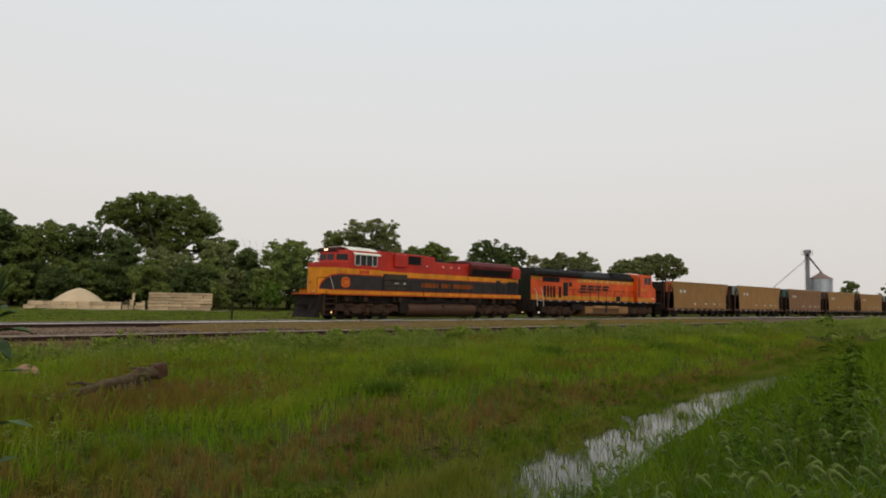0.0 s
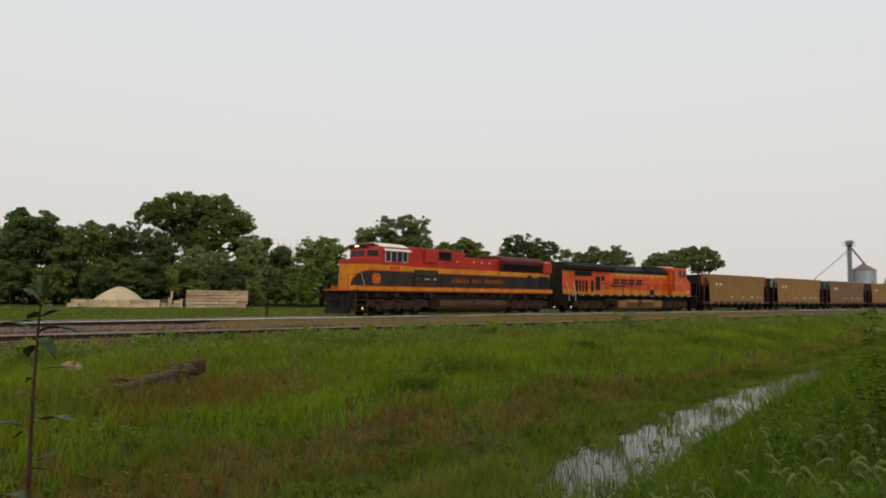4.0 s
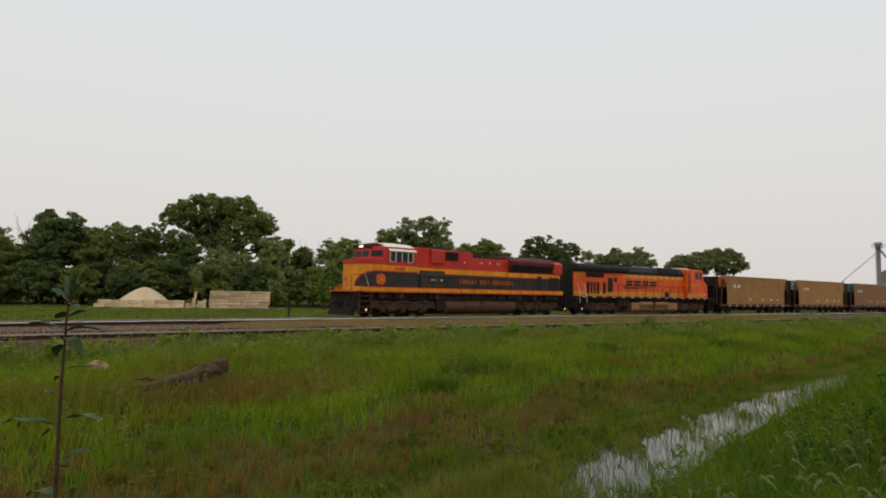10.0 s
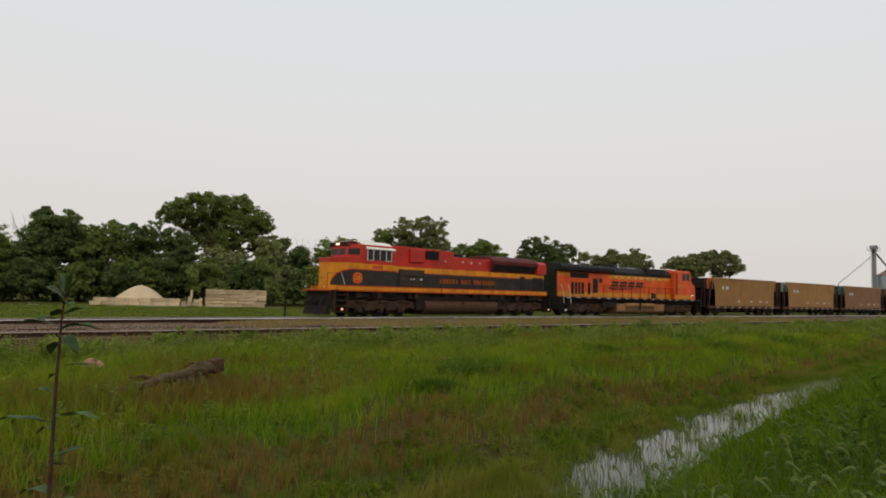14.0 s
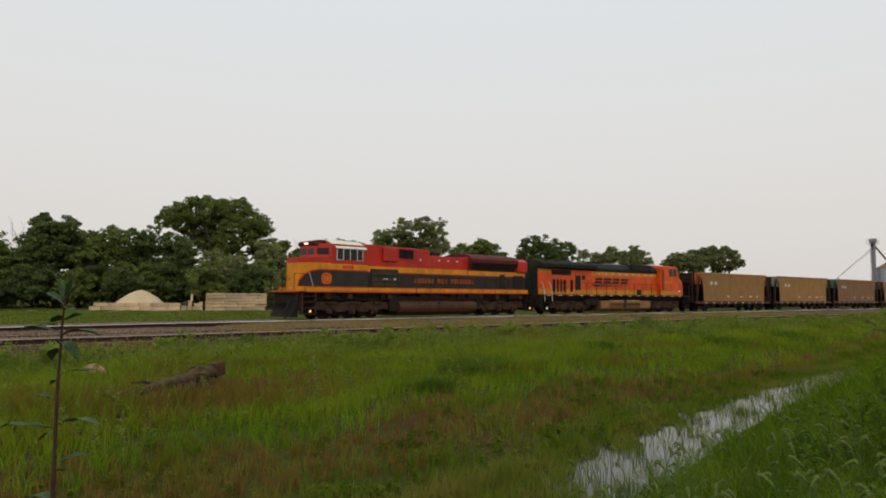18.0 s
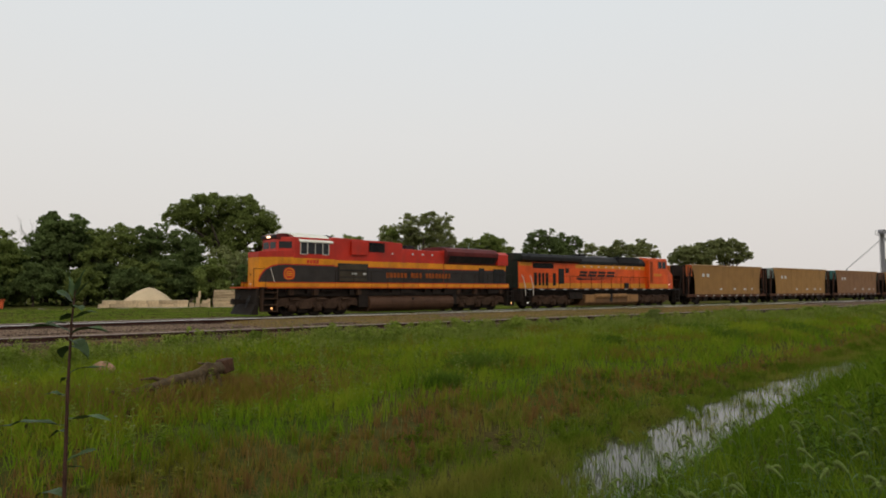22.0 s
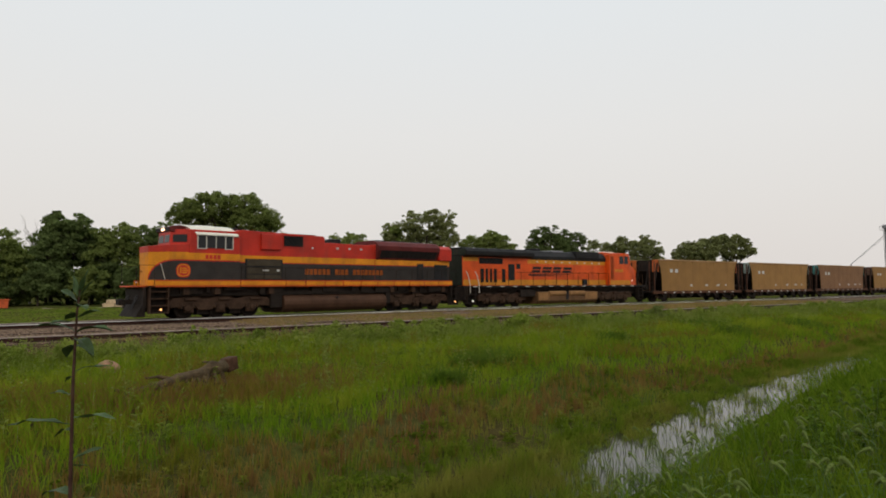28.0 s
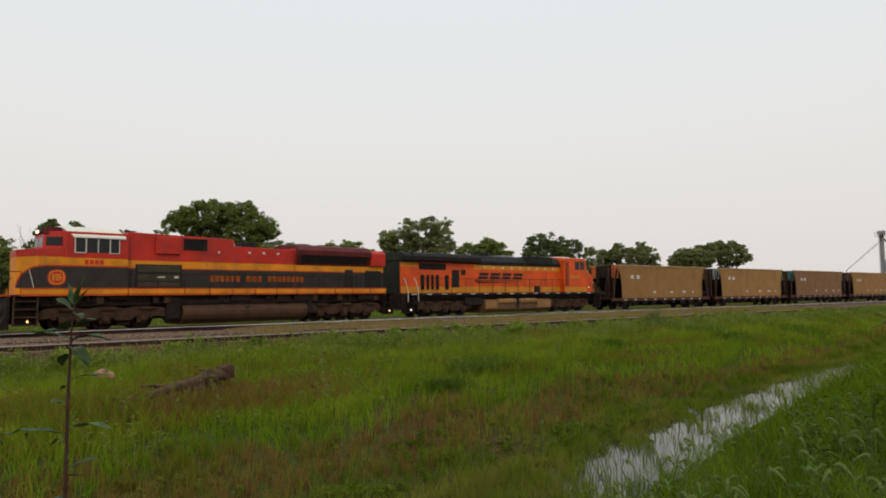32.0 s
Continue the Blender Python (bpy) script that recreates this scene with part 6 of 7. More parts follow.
    # sunk cabinet panel, air intake and bulge
    for s in (-1, 1):
        y0, y1 = sorted((s * (H + 0.004), s * (H + 0.03)))
        pn = c.box("cabinet_panel", -16.56, -14.22, y0, y1, 2.0, 3.22, BLACK, 0.01, "dark cabinet with grimy grey-brown panels")
        g0, g1 = sorted((s * (H + 0.03), s * (H + 0.05)))
        for z0, z1 in ((2.06, 2.30), (2.36, 2.74), (2.82, 3.16)):
            c.box("panel", -16.46, -14.32, g0, g1, z0, z1, CABINET, 0.008, parent=pn)
        c.box("white_plate", -15.5, -15.1, *sorted((s * (H + 0.05), s * (H + 0.056))), 2.52, 2.60, WHITE_MARK, parent=pn)
        c.box("white_plate", -14.62, -14.42, *sorted((s * (H + 0.05), s * (H + 0.056))), 2.50, 2.62, WHITE_MARK, parent=pn)
        c.box("duct_box", -15.62, -14.36, *sorted((s * H, s * (H + 0.16))), 3.78, 4.70, RED, 0.03, "red duct box")
    louvre(c, "air_intake", -14.15, -12.86, 4.02, 4.66, H + 0.01, 9, BLACK, RED)
    # doors along the hood
    for k in range(8):
        x = -12.75 + 0.64 * k
        hh = H if x < -11.4 else H - 0.04
        for s in (-1, 1):
            d = c.box("hood_door", x + 0.02, x + 0.62, *sorted((s * (hh + 0.006), s * (hh + 0.022))), 2.02, 2.96, GREYBAND, 0.005)
            c.box("latch", x + 0.54, x + 0.58, *sorted((s * (hh + 0.022), s * (hh + 0.045))), 2.45, 2.55, BLACK, parent=d)
    for x, z in ((-12.2, 3.98), (-10.4, 4.02), (-9.5, 4.02), (-8.6, 4.02)):
        for s in (-1, 1):
            c.box("lifting_eye", x - 0.06, x + 0.06, *sorted((s * (H - 0.05), s * (H + 0.03))), z - 0.06, z + 0.06, WHITE_MARK, 0.01)
    bars(c, "lettering", -12.75, -6.85, 2.34, 2.68, H + 0.03, [1, 1, 1, 1, 1, 1, -1, 1, 0.4, 1, 1, -1, 1, 1, 1, 1, 1, 1, 1, 1], LETTER, "faded yellow lettering on the hood")
    # stack, roof gear
    c.add("exhaust_housing", box(bmx(), -10.4, -9.6, -0.45, 0.45, 4.3, 4.68, 0.04), BLACK, "sooty black exhaust stack")
    c.add("dynamic_brake_fan_cover", box(bmx(), -13.9, -11.7, -0.8, 0.8, 4.74, 4.84, 0.03), DARKRED)
    bm = bmx()
    for y, l in ((-0.18, 0.5), (0.0, 0.38), (0.18, 0.45)):
        lathe(bm, [(0.03, 0), (0.03, -l * 0.6), (0.10, -l)], (-16.2, y, 5.0), "x", 10)
    rod(bm, (-16.25, 0, 4.8), (-16.25, 0, 5.0), 0.04)
    c.add("air_horn", bm, BLACK)
    # radiator end
    c.add("radiator_hood", prism(bmx(), [(-7.5, 1.67), (-7.5, 4.40), (-0.95, 4.40), (-0.86, 4.3), (-0.86, 1.67)], -H, H, 0.03), RED, "red rear hood with doors")
    flare = [(-H, 3.36), (-H - 0.02, 3.40), (-1.52, 4.02), (-1.54, 4.30), (-1.25, 4.58), (-0.7, 4.68), (0.7, 4.68), (1.25, 4.58), (1.54, 4.30), (1.52, 4.02), (H + 0.02, 3.40), (H, 3.36)]
    fl = c.add("radiator_flare", section(bmx(), flare, -7.45, -2.05, 0.02), DARKRED, "sooty dark red flared radiator housing")
    c.add("rear_roof", section(bmx(), [(-1.46, 3.42), (-1.48, 4.25), (-1.2, 4.46), (1.2, 4.46), (1.48, 4.25), (1.46, 3.42)], -2.05, -0.88, 0.02), RED, "red rear roof panel")
    for s in (-1, 1):
        bm = bmx()
        p = [(-7.2, s * 1.25, 3.43), (-2.3, s * 1.25, 3.43), (-2.3, s * 1.535, 4.0), (-7.2, s * 1.535, 4.0)]
        bm.faces.new([bm.verts.new(q) for q in (p if s < 0 else p[::-1])])
        g = c.add("radiator_grille", bm, BLACK, "black radiator intake grille", parent=fl)
        for k in range(12):
            x = -7.2 + 4.9 * (k + 0.5) / 12
            bm = bmx()
            bm2 = [Vector((x - 0.02, s * 1.26, 3.43)), Vector((x + 0.02, s * 1.26, 3.43)), Vector((x + 0.02, s * 1.55, 4.0)), Vector((x - 0.02, s * 1.55, 4.0))]
            f1 = [bm.verts.new(v) for v in bm2]
            f2 = [bm.verts.new(v + Vector((0, -s * 0.03, 0))) for v in bm2]
            bm.faces.new(f1), bm.faces.new(f2[::-1])
            for q in range(4):
                bm.faces.new((f1[q], f1[(q + 1) % 4], f2[(q + 1) % 4], f2[q]))
            c.add("slat", bm, GRIMEDARK, parent=g)
    for k in range(3):
        bm = bmx()
        lathe(bm, [(0.62, 0), (0.66, 0.06), (0.5, 0.09)], (-6.4 + 1.65 * k, 0, 4.67), "z", 20)
        c.add("cooling_fan", bm, BLACK)
    for a, b, z0, z1 in ((-2.34, -1.08, 1.78, 3.12), (-3.92, -3.34, 1.90, 3.16)):
        for s in (-1, 1):
            c.box("vent_door", a, b, *sorted((s * H, s * (H + 0.03))), z0, z1, BLACK, 0.01, "black vented door")
    # end plates, pilot, steps, couplers
    c.box("anticlimber", -22.35, -21.4, -1.3, 1.3, 1.60, 1.69, SILL_RED, 0.02, "orange-edged anticlimber ledge")
    c.box("pilot_plate", -22.05, -21.9, -1.3, 1.3, 0.55, 1.58, GRIMEDARK, 0.01)
    c.add("plow", prism(bmx(), [(-21.9, 1.0), (-22.3, 0.32), (-22.38, 0.16), (-21.9, 0.16)], -1.2, 1.2, 0.01), GRIMEDARK, "rusty dark snowplough pilot")
    for y in (-1.15, 1.15):
        bm = bmx()
        lathe(bm, [(0.035, 0.02), (0.028, -0.05), (0.018, -0.06)], (-22.3, y * 0.9, 1.86), "x", 12)
        c.add("ditch_light", bm, WHITE_MARK, "small unlit ditch light")
    steps(c, -21.78, -20.86, 0.34, 1.36, 4, GRIME, (-21.25, 0.50, AMBER))
    steps(c, -0.98, -0.32, 0.34, 1.36, 4, GRIMEDARK, (-0.6, 0.52, AMBER))
    coupler(c, -22.75, -1)
    coupler(c, -0.12, 1)
    c.box("rear_plate", -0.5, -0.38, -1.45, 1.45, 0.6, 1.62, GRIMEDARK)
    # hoses and pipes at the front
    bm = bmx()
    for y in (-0.7, -0.55, 0.55, 0.7):
        rod(bm, (-22.1, y, 1.2), (-22.4, y, 0.55), 0.03, n=6)
    c.add("air_hose", bm, BLACK)
    # rails
    railing(c, -22.25, -21.5, 1.70, 2.75, 0.75, GRIMEDARK, y=1.28)
    railing(c, -16.9, -0.5, 1.67, 2.72, 1.33, GRIMEDARK)
    # fuel tank and air reservoirs
    tank = [(-0.95, 1.16), (-1.22, 1.10), (-1.40, 0.98), (-1.49, 0.80), (-1.48, 0.60), (-1.38, 0.40), (-1.18, 0.24), (-0.9, 0.14)]
    tank += [(-y, z) for y, z in tank[::-1]]
    tk = c.add("fuel_tank", section(bmx(), tank, -14.2, -6.75, 0.03), TANK, "rusty brown fuel tank")
    for x in (-12.4, -9.6, -8.2):
        c.add("tank_strap", section(bmx(), [(y * 1.008, z) for y, z in tank], x, x + 0.06), TANK, parent=tk)
    for s in (-1, 1):
        c.add("filler_cap", rod(bmx(), (-10.6, s * 1.40, 0.92), (-10.6, s * 1.52, 0.95), 0.07), BLACK, parent=tk)
        c.box("equipment_rack", -14.6, -6.5, *sorted((s * 1.0, s * 1.3)), 1.14, 1.34, GRIMEDARK)
    c.both("battery_box", -15.0, -14.3, -1.35, -0.3, 0.45, 1.25, GRIMEDARK, 0.02)
    c.both("sand_box", -6.7, -6.35, -1.35, -0.3, 0.5, 1.25, GRIMEDARK, 0.02)
    truck(c, -20.75, -14.95, [-19.75, -17.90, -16.05], 1.08, GRIME)
    truck(c, -6.7, -1.05, [-5.75, -3.90, -2.05], 1.08, GRIME)
    # small gear below the sill
    for x in (-19.9, -18.2, -15.0, -6.2, -4.4, -1.6):
        c.both("air_reservoir_box", x - 0.16, x + 0.16, -1.4, -1.1, 1.2, 1.56, GRIME, 0.02)
    return c


def nose_block(plan, z0, front, back, lean=0.0):
    """A block over a plan outline, its top rising from front to back, its front leaning back."""
    bm = bmx()
    x0, x1 = min(x for x, y in plan), max(x for x, y in plan)
    lo = [bm.verts.new((x, y, z0)) for x, y in plan]
    hi = [bm.verts.new((x + lean * (x1 - x) / (x1 - x0), y, mix(front, back, (x - x0) / (x1 - x0)))) for x, y in plan]
    n = len(plan)
    bm.faces.new(lo), bm.faces.new(hi[::-1])
    for k in range(n):
        bm.faces.new((lo[k], hi[k], hi[(k + 1) % n], lo[(k + 1) % n]))
    bmesh.ops.recalc_face_normals(bm, faces=bm.faces)
    bmesh.ops.bevel(bm, geom=list(bm.edges), offset=0.025, segments=2, profile=0.5, affect="EDGES")
    return bm


def second_locomotive():
    c = Car("diesel_locomotive", 11.1, "orange diesel freight locomotive with black roof, running long hood first", "locomotive", "train")
    c.k, c.kz, c.shift = 0.992, 0.955, 0.10
    H = 1.08
    c.box("underframe", 0.35, 21.6, -1.15, 1.15, 1.2, 1.5, GRIMEDARK, 0.02, "dark oily underframe")
    c.both("walkway", 0.35, 21.3, -1.53, -0.95, 1.46, 1.60, BLACK)
    for k in range(15):
        c.both("reflective_mark", 1.0 + 1.32 * k, 1.45 + 1.32 * k, -1.536, -1.525, 1.50, 1.56, WHITE_MARK)
    hood = c.add("engine_hood", prism(bmx(), [(0.50, 1.58), (0.42, 3.3), (0.46, 3.80), (16.6, 3.80), (16.6, 1.58)], -H, H, 0.03), ORANGE, "orange hood with doors and grilles")
    c.plate("amber_stripe", [(0.5, 1.64), (16.55, 1.64), (16.55, 2.05), (0.5, 2.05)], H + 0.006, 0.012, OYELLOW)
    c.plate("amber_stripe", [(7.0, 3.34), (16.5, 3.34), (16.5, 3.66), (7.0, 3.66)], H + 0.006, 0.012, OYELLOW)
    c.plate("amber_stripe", [(0.5, 3.42), (1.9, 3.42), (1.9, 3.72), (0.5, 3.72)], H + 0.006, 0.012, OYELLOW)
    for k in range(9):
        c.both("marker_plate", 8.0 + k * 0.95, 8.16 + k * 0.95, -H - 0.03, -H, 3.45, 3.55, WHITE_MARK)
    # Shade and trees in the gap are put into the colour of these ends.
    c.box("end_panel", 0.36, 0.44, -H + 0.02, H - 0.02, 1.62, 3.78, DARKGREEN, 0.01, "hood end panel, dark green as the gap before it")
    c.box("wing_end", 0.40, 0.455, -1.42, 1.42, 3.84, 4.34, DARKGREEN, 0.02)
    # Plain dark box added to fill the gap above the trucks.
    c.box("underframe_filler", 0.7, 20.9, -0.95, 0.95, 0.86, 1.22, GRIMEDARK)
    # radiator wings
    wing = [(-1.0, 3.70), (-1.50, 3.86), (-1.53, 4.14), (-1.35, 4.36), (-0.7, 4.44), (0.7, 4.44), (1.35, 4.36), (1.53, 4.14), (1.50, 3.86), (1.0, 3.70)]
    w = c.add("radiator_wing", section(bmx(), wing, 0.46, 7.35, 0.02), BLACK, "black overhanging radiator wings")
    for x in (1.2, 2.5, 3.8, 5.1, 6.4):
        c.add("wing_rib", section(bmx(), [(y * 1.01, z + (0.02 if z > 4 else 0)) for y, z in wing], x, x + 0.05), BLACK, parent=w)
    roof = [(-H - 0.02, 3.66), (-H - 0.05, 3.95), (-0.8, 4.36), (-0.5, 4.42), (0.5, 4.42), (0.8, 4.36), (H + 0.05, 3.95), (H + 0.02, 3.66)]
    c.add("hood_roof", section(bmx(), roof, 7.35, 16.6, 0.02), BLACK, "black hood roof")
    c.add("exhaust_housing", box(bmx(), 8.3, 9.1, -0.5, 0.5, 4.35, 4.62, 0.03), BLACK)
    c.add("brake_grid_box", box(bmx(), 12.6, 15.6, -1.2, 1.2, 3.86, 4.47, 0.05), BLACK, "black dynamic brake box")
    c.add("roof_grille", box(bmx(), 10.2, 11.6, -0.7, 0.7, 4.36, 4.50, 0.02), GREY)
    # grilles and doors
    louvre(c, "engine_grille", 2.0, 4.36, 3.24, 3.70, H + 0.008, 7, BLACK, ORANGE)
    for k, (a, b) in enumerate(((2.12, 2.46), (2.62, 2.88), (3.04, 3.28), (3.44, 3.74), (4.26, 4.62))):
        louvre(c, "side_vent", a, b, 1.84, 2.88, H + 0.008, 11, GRIMEDARK)
    c.both("dark_door", 4.92, 5.60, -H - 0.03, -H, 2.0, 3.26, BLACK, 0.01, "black equipment door")
    c.both("small_vent", 5.78, 6.20, -H - 0.03, -H, 2.90, 3.30, BLACK, 0.01)
    for k in range(12):
        x = 6.6 + 0.82 * k
        for s in (-1, 1):
            d = c.box("hood_door", x + 0.02, x + 0.78, *sorted((s * (H + 0.004), s * (H + 0.016))), 2.08, 3.30, ORANGE, 0.004)
            c.box("latch", x + 0.68, x + 0.73, *sorted((s * (H + 0.016), s * (H + 0.04))), 2.6, 2.7, GRIMEDARK, parent=d)
    c.both("gauge_box", 13.45, 14.0, -H - 0.12, -H, 1.62, 2.12, BLACK, 0.02)
    # emblem: plain slanted shapes and a pointed bar
    y = -H - 0.026
    em = c.add("emblem", prism(bmx(), [(7.05, 2.44), (7.75, 2.46), (11.9, 2.50), (11.95, 2.54), (7.1, 2.54)], y, y + 0.008), BLACK, "black slanted emblem shapes")
    for x, w in ((7.40, 0.95), (8.55, 1.05), (9.80, 0.95), (10.95, 1.05)):
        for z0, z1 in ((2.62, 2.83), (2.89, 3.10)):
            k0, k1 = 0.36 * (z0 - 2.62), 0.36 * (z1 - 2.62)
            c.add("emblem_block", prism(bmx(), [(x + k0, z0), (x + w + k0, z0), (x + w + k1, z1), (x + k1, z1)], y, y + 0.008), BLACK, parent=em)
    bm = bmx()
    prism(bm, [(7.0, 2.40), (7.4, 2.33), (11.9, 2.38), (7.7, 2.44)], y, y + 0.008)
    c.add("emblem_swoosh", bm, BLACK, parent=em)
    # cab
    cab = c.add("cab", prism(bmx(), [(16.6, 1.58), (16.6, 4.30), (16.75, 4.42), (19.25, 4.46), (19.38, 4.36), (19.50, 3.55), (19.5, 1.58)], -1.5, 1.5, 0.03), ORANGE, "orange cab with dark windows")
    c.add("cab_roof", section(bmx(), [(-1.53, 4.28), (-1.2, 4.46), (-0.5, 4.54), (0.5, 4.54), (1.2, 4.46), (1.53, 4.28)], 16.7, 19.36, 0.01), ORANGE)
    c.add("roof_antenna_dome", box(bmx(), 17.0, 18.6, -0.45, 0.45, 4.52, 4.62, 0.04), WHITE, "pale roof unit")
    for s in (-1, 1):
        win = c.box("side_window", 17.90, 19.20, *sorted((s * 1.49, s * 1.515)), 3.50, 4.18, GLASS)
        for a, b in ((17.86, 17.92), (18.52, 18.58), (19.18, 19.24)):
            c.box("window_post", a, b, *sorted((s * 1.505, s * 1.53)), 3.50, 4.18, ORANGE, parent=win)
        c.box("cab_door", 16.72, 17.16, *sorted((s * 1.49, s * 1.512)), 2.1, 4.15, DARK_ORANGE, 0.01, "soot-stained cab side door")
    c.add("windshield", box(bmx(), 19.44, 19.52, -1.2, 1.2, 3.72, 4.22), GLASS)
    nose = prism(bmx(), [(19.5, 1.58), (19.5, 3.52), (20.55, 3.12), (20.82, 2.95), (20.9, 1.58)], -1.4, 1.4)
    for v in nose.verts:
        if v.co.x > 20.0:
            v.co.y *= 0.8
    c.add("nose", nose, ORANGE, "sloping orange nose")
    for s in (-1, 1):
        c.add("amber_stripe", box(bmx(), 16.65, 19.5, *sorted((s * 1.49, s * 1.506)), 1.64, 2.02), OYELLOW)
    bars(c, "lettering", 17.3, 18.5, 2.75, 3.0, 1.504, [1, 1, 1, 1], OYELLOW)
    bm = bmx()
    lathe(bm, [(0.06, 0), (0.06, -0.02), (0.03, -0.03)], (19.9, -1.36, 2.0), "y", 10)
    c.add("marker_light", bm, PALE_LAMP)
    # ends
    c.box("end_plate", 0.28, 0.42, -1.45, 1.45, 0.6, 1.58, GRIMEDARK)
    c.box("nose_end_plate", 21.3, 21.45, -1.45, 1.45, 0.5, 1.58, GRIMEDARK)
    c.box("front_deck", 20.8, 21.45, -1.5, 1.5, 1.5, 1.58, BLACK)
    steps(c, 0.5, 1.25, 0.34, 1.25, 4, GRIMEDARK, (1.0, 0.52, PALE_LAMP))
    steps(c, 20.65, 21.25, 0.34, 1.25, 4, GRIMEDARK)
    coupler(c, 0.12, -1)
    coupler(c, 22.0, 1)
    # pale stair rails at the rear corner
    for s in (-1, 1):
        for x in (0.45, 1.30):
            bm = bmx()
            pts = [(x, s * 1.42, 2.65), (x + 0.10, s * 1.5, 2.45), (x + 0.28, s * 1.53, 1.75), (x + 0.30, s * 1.53, 1.05)]
            for a, b in zip(pts, pts[1:]):
                rod(bm, a, b, 0.03, n=6)
            c.add("stair_rail", bm, HANDRAIL, "pale curved stair rail")
    railing(c, 1.9, 16.4, 1.58, 2.62, 1.32, GRIMEDARK)
    railing(c, 20.3, 21.3, 1.58, 2.5, 0.5, GRIME)
    # tank
    tank = [(-1.42, 1.10), (-1.46, 1.0), (-1.46, 0.40), (-1.2, 0.16), (1.2, 0.16), (1.46, 0.40), (1.46, 1.0), (1.42, 1.10)]
    tk = c.add("fuel_tank", section(bmx(), tank, 7.7, 14.95, 0.03), TANBROWN, "tan-brown fuel tank streaked with grime")
    for a, b in ((7.78, 8.86), (13.36, 14.88)):
        for s in (-1, 1):
            c.box("tank_panel", a, b, *sorted((s * 1.44, s * 1.49)), 0.46, 1.06, TAN, 0.015, "tan side panel", parent=tk)
    for x in (8.95, 11.0, 13.3):
        c.add("tank_rib", section(bmx(), [(y * 1.01, z) for y, z in tank], x, x + 0.05), TAN, parent=tk)
    for s in (-1, 1):
        for x0 in (9.0, 11.35):
            bm = bmx()
            lathe(bm, [(0.10, 0), (0.19, 0.06), (0.20, 0.14), (0.20, 1.80), (0.19, 1.88), (0.10, 1.94)], (x0, s * 1.40, 0.96), "x", 14)
            c.add("air_reservoir", bm, TAN, "tan air reservoir", smooth=True)
        # Raised black plate for the shade between the two reservoirs.
        c.box("shade_plate", 10.95, 11.3, *sorted((s * 1.42, s * 1.475)), 0.45, 1.16, BLACK)
        c.box("battery_box", 5.9, 7.5, *sorted((s * 0.9, s * 1.4)), 0.75, 1.25, GRIMEDARK, 0.02)
    truck(c, 1.85, 6.7, [2.60, 4.28, 5.96], 1.04, GRIME)
    truck(c, 15.05, 20.1, [15.9, 17.58, 19.26], 1.04, GRIME)
    return c


